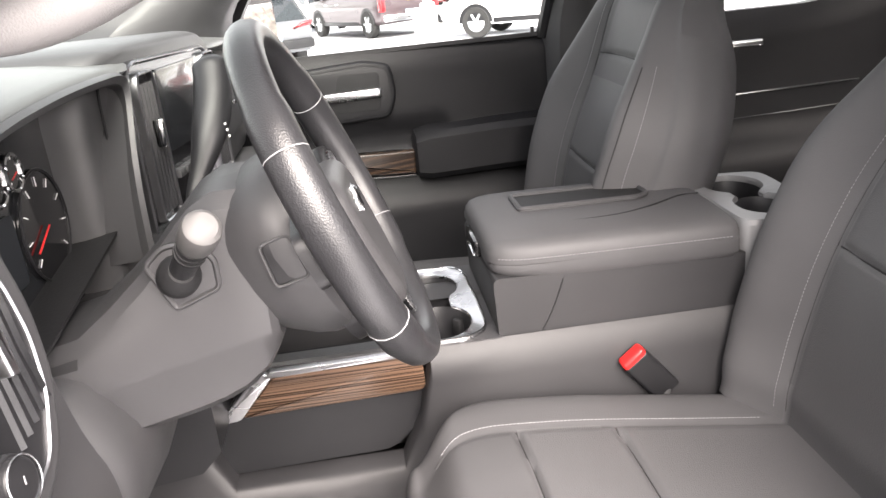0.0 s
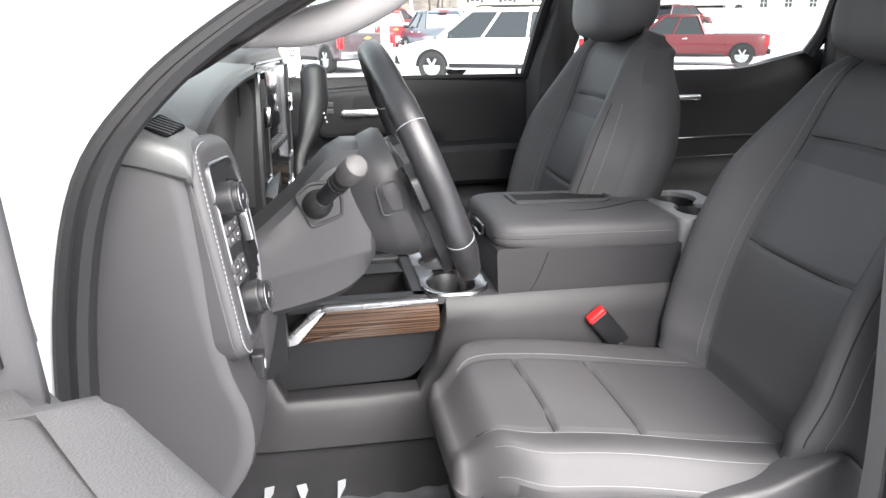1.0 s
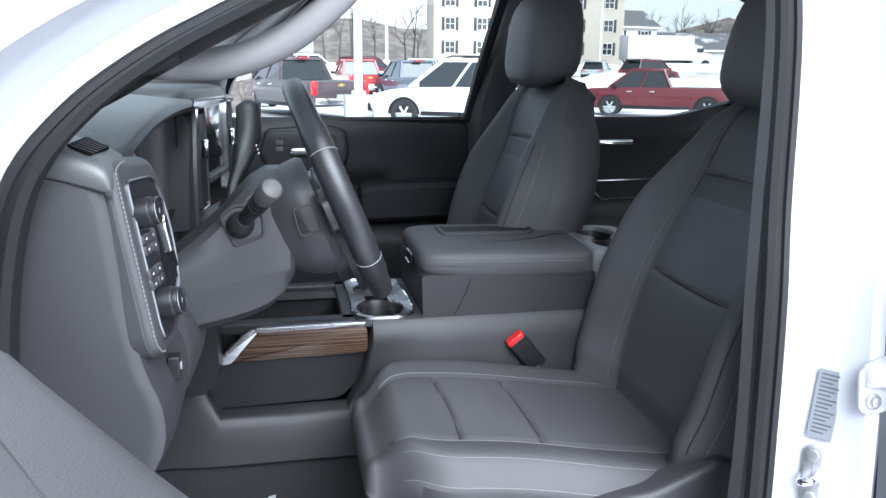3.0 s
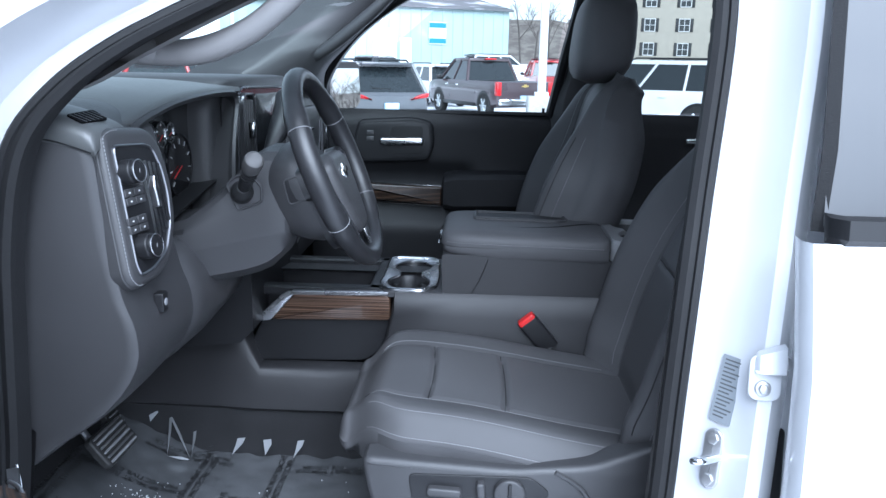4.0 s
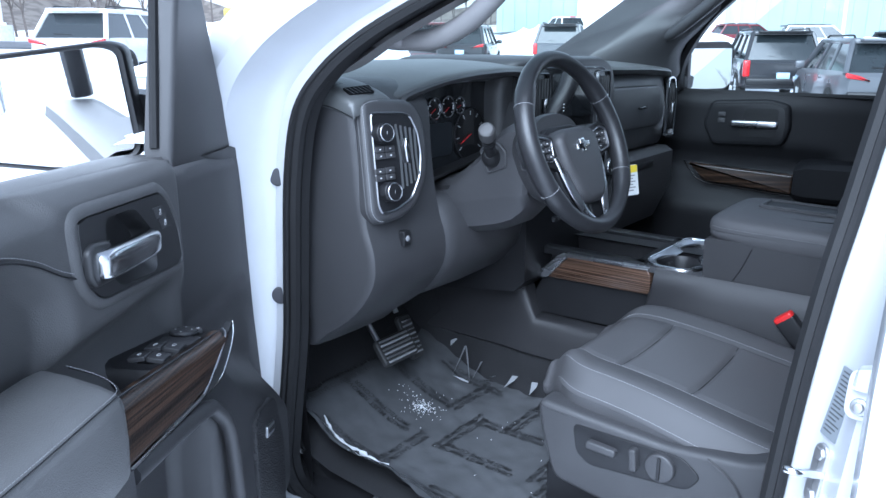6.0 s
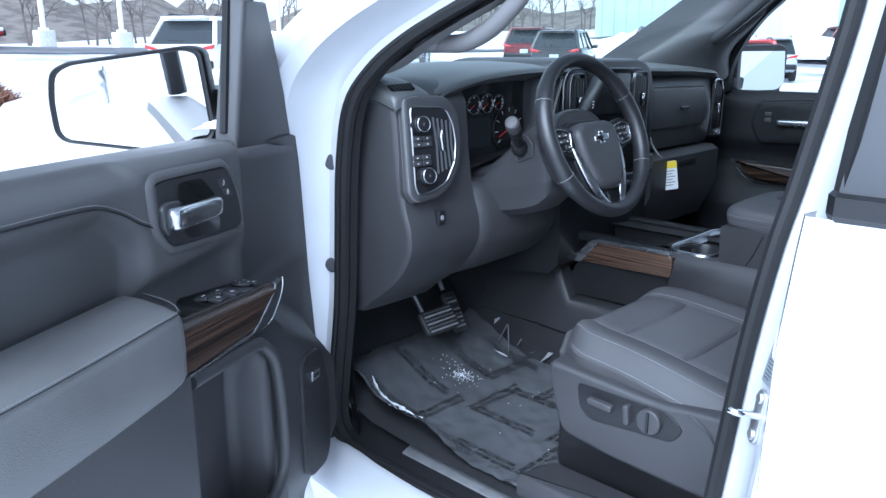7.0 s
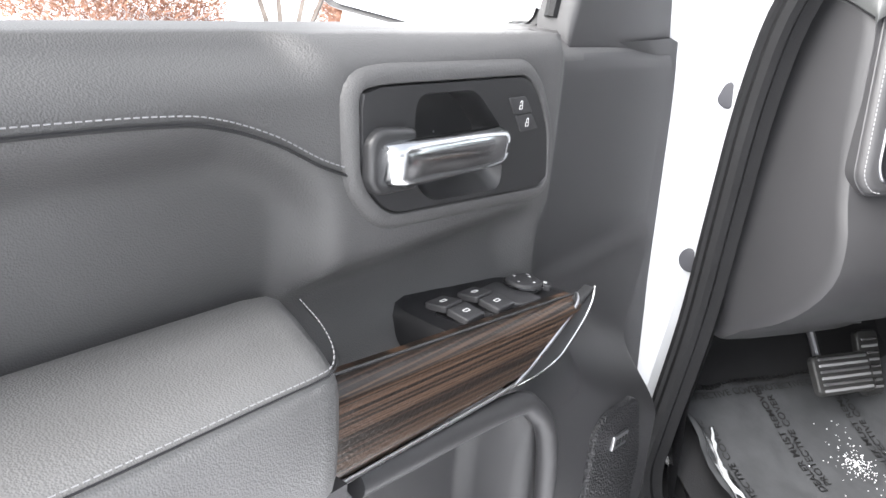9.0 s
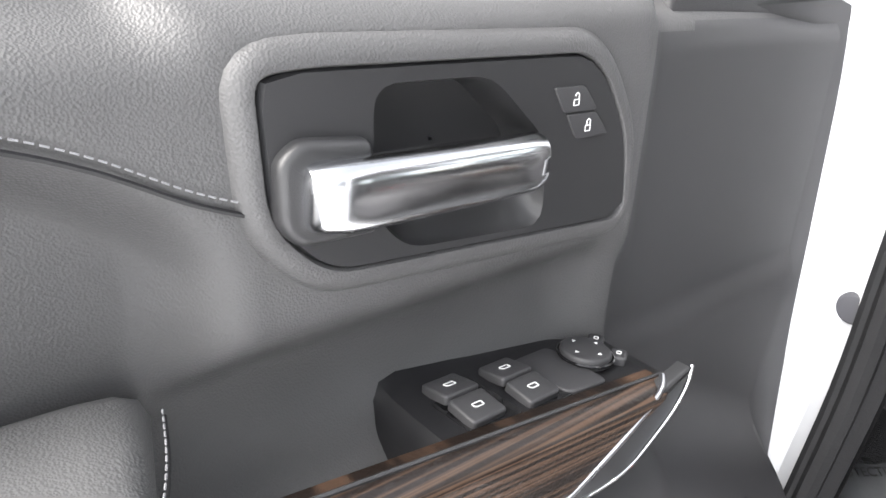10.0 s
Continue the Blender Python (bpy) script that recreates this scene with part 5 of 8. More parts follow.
# ---- seats: built once about the driver's place ----
SY = 0.42


def cush_top(x, s):
    """Height of the cushion at x, for s from -1 (outer edge) to 1 (inner edge)."""
    a = abs(s)
    z = 0.870 + 0.005 * math.sin(math.pi * smooth(-0.12, 0.30, x)) - 0.066 * min(1.0, max(0.0, (x + 0.07) / 0.50)) ** 1.15
    z += 0.011 * smooth(0.52, 0.78, a) * (0.75 + 0.25 * smooth(0.4, 0.1, x)) - 0.048 * smooth(0.76, 1.0, a) ** 2.2
    z -= 0.050 * (1 - smooth(-0.130, -0.040, x)) ** 2.2
    z -= 0.006 * math.exp(-(((a - 0.56) / 0.018) ** 2)) * smooth(-0.10, -0.06, x)
    for xs_ in (0.003, 0.145):
        z -= 0.009 * math.exp(-(((x - xs_ - 0.02 * (1 - s * s)) / 0.005) ** 2)) * smooth(0.56, 0.50, a)
    return z


def cush_w(x):
    """Half width of the cushion, rounded off towards its front corners."""
    return 0.245 - 0.085 * (1 - smooth(-0.132, 0.03, x)) ** 2.2 + 0.012 * smooth(0.0, 0.3, x)


seat = thing("front_seat", "black leather driver's seat with grey stitching and power controls", "seat", group="front seats")
bm = bmesh.new()
rings = []
N = 80
for k in range(121):
    x = -0.128 + 0.57 * (k / 120) ** 1.15
    w = cush_w(x)
    top = [V(x, SY + w * s, cush_top(x, s)) for s in [math.sin(math.pi / 2 * (2 * j / N - 1)) * 0.35 + 0.65 * (2 * j / N - 1) for j in range(N + 1)]]
    front = 1 - smooth(-0.128, -0.09, x)
    z1 = min(0.795, cush_top(x, 1.0) - 0.014)
    z2 = min(0.757 + 0.012 * front, z1 - 0.012)
    rings.append(top + [V(x, SY + w * 0.992, z1), V(x, SY + w * 0.92, z2), V(x, SY - w * 0.92, z2), V(x, SY - w * 0.992, z1)])
nose = [V(p.x, p.y, p.z) for p in rings[0]]
mid_z = (nose[N // 2].z + nose[-2].z) / 2
for dx, f in ((-0.006, 0.88), (-0.011, 0.68), (-0.015, 0.36)):
    rings.insert(0, [V(p.x + dx, SY + (p.y - SY) * (0.80 + 0.20 * f), mid_z + (p.z - mid_z) * f) for p in nose])
loft(bm, rings)
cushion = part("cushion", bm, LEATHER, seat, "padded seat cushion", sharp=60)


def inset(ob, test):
    """Gives the faces of the centre panel their leather, lightened for windscreen light."""
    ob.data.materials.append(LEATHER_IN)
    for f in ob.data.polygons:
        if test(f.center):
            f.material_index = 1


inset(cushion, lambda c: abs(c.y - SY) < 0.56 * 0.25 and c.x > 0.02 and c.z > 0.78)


# Lowest faces take the darkened leather, so their shade is painted in.
cushion.data.materials.append(SHADED_SIDE)
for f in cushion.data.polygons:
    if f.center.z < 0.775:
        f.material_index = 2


bm = bmesh.new()
for s in (-0.60, 0.60):
    stitches(bm, [V(x, SY + cush_w(x) * s, cush_top(x, s) + 0.0006) for x in [-0.09 + 0.011 * i for i in range(44)]])
tagged(part("stitching", bm, STITCH, cushion, "pale grey twin stitching"), kind="stuff")
for sw in (-0.86, -0.97):
    bm = bmesh.new()
    stitches(bm, [V(x, SY + cush_w(x) * sw, cush_top(x, sw) + 0.0006) for x in [-0.085 + 0.011 * i for i in range(43)]])
    tagged(part("stitching", bm, STITCH, cushion), kind="stuff")
SEAM_M = mat("sewn_seam", (0.012, 0.012, 0.013), 0.8)


def seat_seam(points, parent):
    """A thin dark sewn line on the leather."""
    bm = bmesh.new()
    tube(bm, points, 0.0013, 5)
    part("seam", bm, SEAM_M, parent)


for s0 in (-0.565, 0.565):
    seat_seam([V(x, SY + cush_w(x) * s0, cush_top(x, s0) + 0.0002) for x in [-0.10 + 0.010 * i for i in range(47)]], cushion)
for xs_ in (0.003, 0.145):
    seat_seam([V(xs_ + 0.02 * (1 - s * s), SY + cush_w(xs_) * s, cush_top(xs_ + 0.02 * (1 - s * s), s) + 0.0008) for s in [-0.55 + 0.05 * i for i in range(23)]], cushion)

UPV, NV = V(0.36, 0, 0.933), V(-0.933, 0, 0.36)
B0 = V(0.415, SY, 0.80)


def back_at(t, s):
    """A point of the backrest's face: t from the bottom (0) to the top (1), s across."""
    a = abs(s)
    w = 0.282 - 0.095 * smooth(0.5, 1.0, t) - 0.02 * (1 - smooth(0.0, 0.2, t)) - 0.025 * smooth(0.93, 1.0, t) ** 2
    d = 0.012 + 0.018 * math.sin(math.pi * smooth(0.0, 0.75, t)) - 0.035 * smooth(0.80, 1.0, t) ** 2 - 0.01 * (1 - smooth(0, 0.08, t))
    d += (0.068 * smooth(0.50, 0.82, a) - 0.095 * smooth(0.84, 1.0, a) ** 1.5) * (1 - 0.75 * smooth(0.55, 0.95, t))
    d -= 0.007 * math.exp(-(((a - 0.56 - 0.1 * smooth(0.6, 1.0, t)) / 0.025) ** 2))
    for ts, bow in ((0.42, -0.03), (0.70, 0.02)):
        d -= 0.005 * math.exp(-(((t - ts - bow * (1 - s * s)) / 0.006) ** 2)) * smooth(0.57, 0.5, a)
    return B0 + UPV * (0.682 * t - 0.022 * smooth(0.88, 1.0, t) * a * a) + NV * d + V(0, w * s, 0)


bm = bmesh.new()
rings = []
for k in range(121):
    t = k / 120
    face_l = [back_at(t, s) for s in [math.sin(math.pi / 2 * (2 * j / N - 1)) * 0.35 + 0.65 * (2 * j / N - 1) for j in range(N + 1)]]
    thick = 0.115 * (1 - 0.45 * smooth(0.75, 1.0, t)) * (1 - 0.5 * smooth(0.93, 1.0, t) ** 2)
    a, b = face_l[-1], face_l[0]
    rings.append(face_l + [a - NV * thick * 0.6, a - NV * thick + V(0, -0.03, 0), b - NV * thick + V(0, 0.03, 0), b - NV * thick * 0.6])
loft(bm, rings)
backrest = part("backrest", bm, LEATHER, seat, "bolstered leather backrest", sharp=60)
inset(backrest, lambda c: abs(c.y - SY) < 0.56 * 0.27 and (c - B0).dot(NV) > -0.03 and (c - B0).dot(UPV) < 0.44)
bm = bmesh.new()
for s0, lo, hi in ((-0.60, 0.03, 0.95), (0.60, 0.03, 0.95), (-0.93, 0.06, 0.72), (0.93, 0.06, 0.72)):
    p = [back_at(lo + (hi - lo) * i / 52, s0 + 0.1 * smooth(0.6, 1.0, lo + (hi - lo) * i / 52) * (1 if s0 > 0 else -1) * (abs(s0) < 0.8)) + NV * 0.0008 for i in range(53)]
    stitches(bm, p)
tagged(part("stitching", bm, STITCH, backrest), kind="stuff")
for sg in (-1, 1):
    seat_seam([back_at(t, sg * (0.565 + 0.1 * smooth(0.6, 1.0, t))) + NV * 0.0004 for t in [0.03 + 0.02 * i for i in range(47)]], backrest)
    seat_seam([back_at(t, sg * 0.895) + NV * 0.0004 for t in [0.05 + 0.02 * i for i in range(34)]], backrest)
for ts, bow in ((0.42, -0.03), (0.70, 0.02)):
    seat_seam([back_at(ts + bow * (1 - s * s), s) + NV * 0.0010 for s in [-0.55 + 0.05 * i for i in range(23)]], backrest)
# head restraint
bm = bmesh.new()
rings = []
for k in range(15):
    q = -1 + 2 * k / 14
    g = max(0.02, (1 - abs(q) ** 3.2)) ** (1 / 3.2)
    cx, cz = 0.650 + 0.05 * q * 0.4, 1.512 + 0.120 * q
    ring = []
    for j in range(28):
        a = 2 * math.pi * j / 28
        ca, sa = math.cos(a), math.sin(a)
        ring.append(V(cx + 0.078 * g * math.copysign(abs(ca) ** 0.6, ca) * (1 - 0.08 * q), SY + 0.145 * g * (1 - 0.06 * q) * math.copysign(abs(sa) ** 0.55, sa), cz))
    rings.append(ring)
loft(bm, rings)
hr = part("headrest", bm, LEATHER, seat, "leather head restraint", sharp=60)
for dy in (-0.075, 0.075):
    bm = bmesh.new()
    tube(bm, [(0.688, SY + dy, 1.38), (0.660, SY + dy, 1.47)], 0.0065, 10)
    part("post", bm, CHROME, hr, "chrome head-restraint post")
# side shield with switches
bm = bmesh.new()
sh = rounded([(-0.045, 0.66), (-0.075, 0.75), (-0.085, 0.815), (0.02, 0.808), (0.17, 0.80), (0.30, 0.812), (0.42, 0.86), (0.46, 0.82), (0.46, 0.66), (0.32, 0.635), (0.08, 0.645)], 0.02, 3)
slab(bm, sh, 0.05, facing_my(0.20), 0.012, 3)
shield = part("side_shield", bm, PLASTIC, seat, "charcoal plastic seat side shield")
bm = bmesh.new()
tube(bm, spline([(0.24, 0.149, 0.80), (0.285, 0.148, 0.77), (0.315, 0.148, 0.71), (0.335, 0.148, 0.65)], 5), 0.004, 6)
part("shield_crease", bm, PLASTIC, shield)
ctl = rounded([(-0.005, 0.788), (0.20, 0.789), (0.234, 0.762), (0.212, 0.732), (0.03, 0.716), (0.003, 0.735)], 0.012, 3)
bm = bmesh.new()
slab(bm, ctl, 0.004, facing_my(0.1512), 0.0015)
cp = part("control_panel", bm, PLASTIC_D, shield, "recessed switch panel")
bm = bmesh.new()
slab(bm, rrect(0.058, 0.016, 0.006), 0.014, facing_my(0.148, 0.056, 0.7605) @ pose(0, 0, 0, 0, 0, -3), 0.004)
part("slide_switch", bm, PLASTIC, cp)
bm = bmesh.new()
slab(bm, rrect(0.014, 0.042, 0.005), 0.016, facing_my(0.148, 0.118, 0.761) @ pose(0, 0, 0, 0, 0, 6), 0.004)
part("recline_switch", bm, PLASTIC, cp)
bm = bmesh.new()
disc(bm, 0.0265, 0.012, facing_my(0.148, 0.165, 0.761), 28, 0.004)
lum = part("lumbar_dial", bm, PLASTIC, cp, "round lumbar dial")
bm = bmesh.new()
box(bm, (0.165, 0.135, 0.761), (0.006, 0.006, 0.042), 0.002)
part("grip", bm, PLASTIC_D, lum)
# frame and rails down to the floor
for dy in (-0.19, 0.19):
    bm = bmesh.new()
    box(bm, (0.17, SY + dy, 0.60), (0.52, 0.05, 0.12), 0.01)
    part("rail", bm, PLASTIC_D, seat, "seat rail cover")
bm = bmesh.new()
box(bm, (0.16, SY, 0.70), (0.46, 0.42, 0.10), 0.02)
part("pan", bm, PLASTIC_D, seat)
pseat = copy_thing(seat, Matrix.Translation((-0.15, 2 * (MID - SY), 0.0)) @ Matrix.Translation((0.4, 0, 0.82)) @ pose(0, 0, 0, 0, -6, 0) @ Matrix.Translation((-0.4, 0, -0.82)))
tagged(pseat, "black leather passenger seat with grey stitching beside the console")
# rear bench
bench = thing("rear_bench", "dark rear bench seat behind the front seats", "seat")
bm = bmesh.new()
box(bm, (1.35, MID, 0.80), (0.5, 1.4, 0.2), 0.06)
part("cushion", bm, LEATHER, bench)
bm = bmesh.new()
box(bm, (1.62, MID, 1.13), (0.16, 1.4, 0.62), 0.06, (0, 12, 0))
part("backrest", bm, LEATHER, bench)
bm = bmesh.new()
box(bm, (1.35, MID, 0.62), (0.46, 1.3, 0.16), 0.01)
part("base", bm, PLASTIC_D, bench)
# floor box beside the seat
bm = bmesh.new()
slab(bm, rounded([(-0.10, 0.065), (0.36, 0.065), (0.36, 0.17), (-0.07, 0.17)], 0.015, 3), 0.075, facing_up(0.50), 0.012)
solo("seat_rail_cover", bm, PLASTIC, "charcoal plastic cover on the sill beside the seat", "trim cover")

# ---- driver's door, open: local x runs back from the hinge, y into the cab, z up ----
door_at = pose(-0.62, -0.10, 0, 0, 0, -57)
door = thing("driver_door", "open front door with padded panel, wood trim and chrome handle", "car door", at=door_at)
DM = Matrix(((1, 0, 0, 0), (0, 0, 1, 0), (0, 1, 0, 0), (0, 0, 0, 1)))  # outline (x, z), depth along +y


def on_door(y):
    return Matrix.Translation((0, y, 0)) @ DM


def belt_z(x):
    return 1.277 + 0.034 * min(1.0, max(0.0, (x - 0.05) / 0.95)) ** 0.8


def door_y(x, z):
    """Depth of the trim panel: rolled over at the belt, scooped below the shoulder, hollow at the map pocket."""
    y = 0.022 - 0.040 * smooth(belt_z(x) - 0.045, belt_z(x), z) ** 1.8
    sh_z = 1.258 - 0.061 * smooth(0.72, 0.60, x)
    if x > 0.30:
        y -= 0.030 * smooth(sh_z, sh_z - 0.05, z) * smooth(0.30, 0.36, x) * smooth(0.98, 1.08, z) * (1 - 0.8 * smooth(0.62, 0.56, x) * smooth(1.12, 1.16, z))
    y -= 0.010 * smooth(0.312, 0.300, x) * smooth(1.268, 1.255, z) * smooth(1.0, 1.03, z)
    dist = max(abs(x - 0.468) - 0.142, abs(z - 1.201) - 0.066)
    if x > 0.30:
        lift = smooth(0.050, 0.006, dist)
        y = y * (1 - lift) + 0.0235 * lift
    y -= 0.011 * smooth(1.145, 1.05, z) * smooth(0.29, 0.33, x) * smooth(0.98, 1.02, z)
    zc = 1.02 - 0.6 * max(0.0, 0.30 - x)
    y += 0.072 * smooth(zc, zc - 0.12, z) - 0.05 * smooth(0.62, 0.44, z)
    y -= 0.075 * smooth(0.395, 0.425, x) * smooth(0.73, 0.69, x) * smooth(0.975, 0.935, z) * smooth(0.56, 0.62, z)
    return y


bm = bmesh.new()


def front_x(z):
    return 0.012 + 0.03 * smooth(1.0, 0.85, z) + 0.10 * smooth(0.60, 0.47, z)


def panel_pt(u, v):
    x = front_x(0.45 + 0.845 * v)
    x += (1.12 - x) * u
    z = 0.45 + (belt_z(x) - 0.45) * v
    return (x, door_y(x, z), z)


sheet(bm, panel_pt, 110, 120, 0.03, (0, 1, 0))
gone = [f for f in bm.faces if 0.385 < f.calc_center_median().x < 0.555 and 1.150 < f.calc_center_median().z < 1.258]
bmesh.ops.delete(bm, geom=gone, context="FACES")
panel = part("trim_panel", bm, DOOR_SOFT_LIT, door, "charcoal soft-touch door panel", sharp=70)
panel.data.materials.append(PLASTIC)
for f in panel.data.polygons:
    if (f.center.x < 0.305 and f.center.z < 1.262) or f.center.z < 1.0:
        f.material_index = 1
# shell of the door
bm = bmesh.new()
out = rounded([(-0.075, 0.72), (-0.07, 1.22), (0.02, 1.245), (1.12, 1.275), (1.10, 0.62), (1.02, 0.44), (0.10, 0.42), (-0.02, 0.48)], 0.05, 4)
slab(bm, out[::-1], 0.105, on_door(-0.135), 0.0)
part("shell", bm, PAINT, door, "white painted door shell")
bm = bmesh.new()
edge_l = [(0.005, 1.272), (-0.082, 1.25), (-0.104, 1.06), (-0.108, 0.87), (-0.104, 0.72), (-0.10, 0.58), (-0.06, 0.46)]
loft(bm, [[V(x, -0.03, z) for x, z in edge_l], [V(x, -0.004, z) for x, z in edge_l], [V(x + 0.012, 0.006, z) for x, z in edge_l], [V(x + 0.06, 0.006, z) for x, z in edge_l], [V(x + 0.12, 0.004, z) for x, z in edge_l], [V(x + 0.17, -0.004, z) for x, z in edge_l]], caps=False, around=False)
part("edge_trim", bm, PLASTIC, door, "charcoal front edge moulding")
# shoulder stitching
bm = bmesh.new()
p = spline([(1.04, 0, 1.272), (0.85, 0, 1.266), (0.76, 0, 1.261), (0.722, 0, 1.254), (0.68, 0, 1.238), (0.64, 0, 1.216), (0.612, 0, 1.204)], 12)
p = [V(q.x, door_y(q.x, q.z) + 0.0022, q.z) for q in p]
tube(bm, [q + V(0, 0.0, -0.006) for q in p], 0.0014, 5)
part("shoulder_seam", bm, PLASTIC_D, panel)
bm = bmesh.new()
stitches(bm, p, r=0.0005)
part("stitching", bm, STITCH, panel, "grey shoulder stitching")
# handle pod
bez = [(0.324, 1.134), (0.572, 1.155), (0.606, 1.190), (0.611, 1.266), (0.580, 1.268), (0.384, 1.260), (0.360, 1.242), (0.333, 1.200)]
bm = bmesh.new()
ring_b = rounded(bez, 0.02, 5)
loft(bm, [[V(x, h, z) for x, z in shrink(ring_b, d)] for d, h in ((-0.0125, 0.014), (-0.0115, 0.0236), (-0.009, 0.0268), (-0.0055, 0.0292), (-0.001, 0.0305), (0.002, 0.0300), (0.0035, 0.0275), (0.004, 0.014))], caps=False)
pod = part("handle_surround", bm, DOOR_SOFT_LIT, door, "raised soft surround of the handle")
bm = bmesh.new()
frame_of(shrink(rounded(bez, 0.02, 5)[::-1], 0.0035), 0.0030, 0.0215, on_door(0.003), bm, 0.0008)
part("surround_lip", bm, PLASTIC_D, pod)
cup = [(0.412, 1.150), (0.52, 1.160), (0.542, 1.182), (0.545, 1.254), (0.465, 1.251), (0.416, 1.207)]
# plate with the finger recess cut into it
plate_out = rounded(shrink(bez[::-1], 0.004)[::-1], 0.018, 5)
bm = bmesh.new()
cup_r = rounded(cup, 0.015, 5)


angs = [2 * math.pi * i / 72 for i in range(72)]
o_r = [ray_out(0.48, 1.203, a, plate_out) for a in angs]
c_r = [ray_out(0.48, 1.203, a, cup_r) for a in angs]
loft(bm, [[V(x, 0.026, z) for x, z in o_r], [V(x, 0.0300, z) for x, z in [(0.48 + (x - 0.48) * 0.985, 1.203 + (z - 1.203) * 0.985) for x, z in o_r]], [V(x, 0.0300, z) for x, z in c_r], [V(0.48 + (x - 0.48) * 0.96, 0.024, 1.203 + (z - 1.203) * 0.96) for x, z in c_r], [V(0.483 + (x - 0.48) * 0.88, 0.002, 1.205 + (z - 1.203) * (0.86 if z > 1.203 else 0.45)) for x, z in c_r], [V(0.483 + (x - 0.48) * 0.02, 0.000, 1.21 + (z - 1.203) * 0.02) for x, z in c_r]], caps=False)
part("handle_plate", bm, PLATE_M, pod, "black plate with a finger recess")
bm = bmesh.new()
slab(bm, rounded([(0.545, 1.178), (0.592, 1.180), (0.602, 1.192), (0.602, 1.225), (0.59, 1.234), (0.549, 1.229)], 0.006, 3)[::-1], 0.013, on_door(0.026), 0.005)
part("handle_mount", bm, PLATE_M, pod, "moulded handle mount")
bm = bmesh.new()
hx = [(0.5885, 1.2055, 0.0145, 0.048), (0.584, 1.2055, 0.0155, 0.052), (0.572, 1.205, 0.0165, 0.0550), (0.56, 1.2045, 0.0166, 0.0555), (0.53, 1.203, 0.0165, 0.0548), (0.50, 1.2015, 0.0163, 0.0538), (0.47, 1.1997, 0.0160, 0.0522), (0.44, 1.198, 0.0155, 0.050), (0.428, 1.1975, 0.0145, 0.046), (0.424, 1.197, 0.012, 0.040)]
hx = [(0.5903, 1.2055, 0.010, 0.043)] + [(a, b, c * 1.14, d) for a, b, c, d in hx]
grip = [(q.x, q.y) for q in spline([(0, -1, 0), (0.006, -1.0, 0), (0.0115, -0.88, 0), (0.0145, -0.62, 0), (0.0158, -0.2, 0), (0.0162, 0.25, 0), (0.0152, 0.60, 0), (0.0120, 0.86, 0), (0.006, 1.0, 0), (0, 1, 0)], 4)]
loft(bm, [[V(x, y - 0.016 + dy, z + h * dz) for dy, dz in grip] for x, z, h, y in hx])
part("pull_handle", bm, mat("handle_chrome", (0.62, 0.63, 0.65), 0.17, 1.0, vary=0.03), pod, "bright chrome pull handle")
for zz, cut in ((1.2298, 0), (1.2118, 1)):
    bm = bmesh.new()
    x_m = 0.3938 - 0.0135 * cut
    slab(bm, rounded([(x_m - 0.0215, zz - 0.0088), (x_m + 0.0095, zz - 0.0080), (x_m + 0.0205, zz + 0.0088), (x_m - 0.0070, zz + 0.0076)], 0.003, 3)[::-1], 0.0026, on_door(0.0290), 0.0005)
    lb = part("lock_button", bm, PLASTIC, pod, "small lock switch")
    bm = bmesh.new()
    frame_of(rrect(0.0052, 0.0042, 0.0006, 2)[::-1], 0.0006, 0.0006, on_door(0.0313) @ pose(x_m, zz - 0.002, 0), bm)
    tube(bm, [(x_m - 0.0016, 0.0320, zz + 0.0003), (x_m - 0.0016, 0.0320, zz + 0.003), (x_m, 0.0320, zz + 0.0042), (x_m + 0.0016, 0.0320, zz + 0.003), (x_m + 0.0016, 0.0320, zz + (0.0003 if cut else 0.002))], 0.0004, 4)
    part("lock_symbol", bm, WHITE, lb)
# switch pod and wood trim
bm = bmesh.new()
def pod_top(x):
    return 1.020 + 0.024 * smooth(0.27, 0.56, x)


rows = []
for x, k, yn in ((0.520, -0.026, 0.062), (0.517, -0.010, 0.074), (0.510, -0.002, 0.081), (0.496, 0.001, 0.085), (0.45, 0.001, 0.088), (0.36, 0.001, 0.090), (0.32, 0.0, 0.088), (0.303, -0.004, 0.078), (0.296, -0.012, 0.06)):
    z = pod_top(x) + k
    rows.append([V(x, -0.045, z - 0.05), V(x, yn - 0.004, z - 0.05), V(x, yn, z - 0.02), V(x, yn - 0.002, z - 0.006), V(x, yn - 0.007, z - 0.001), V(x, yn - 0.016, z), V(x, 0.03, z), V(x, 0.004, z + 0.001), V(x, -0.008, z + 0.004), V(x, -0.018, z + 0.010), V(x, -0.045, z + 0.014)])
loft(bm, rows)
spod = part("switch_pod", bm, PLASTIC_D, door, "black window-switch pod")


def pod_fr(x, y, up=0.0):
    return Matrix.Translation((x, y, pod_top(x) + up)) @ pose(0, 0, 0, 0, -5, 4)


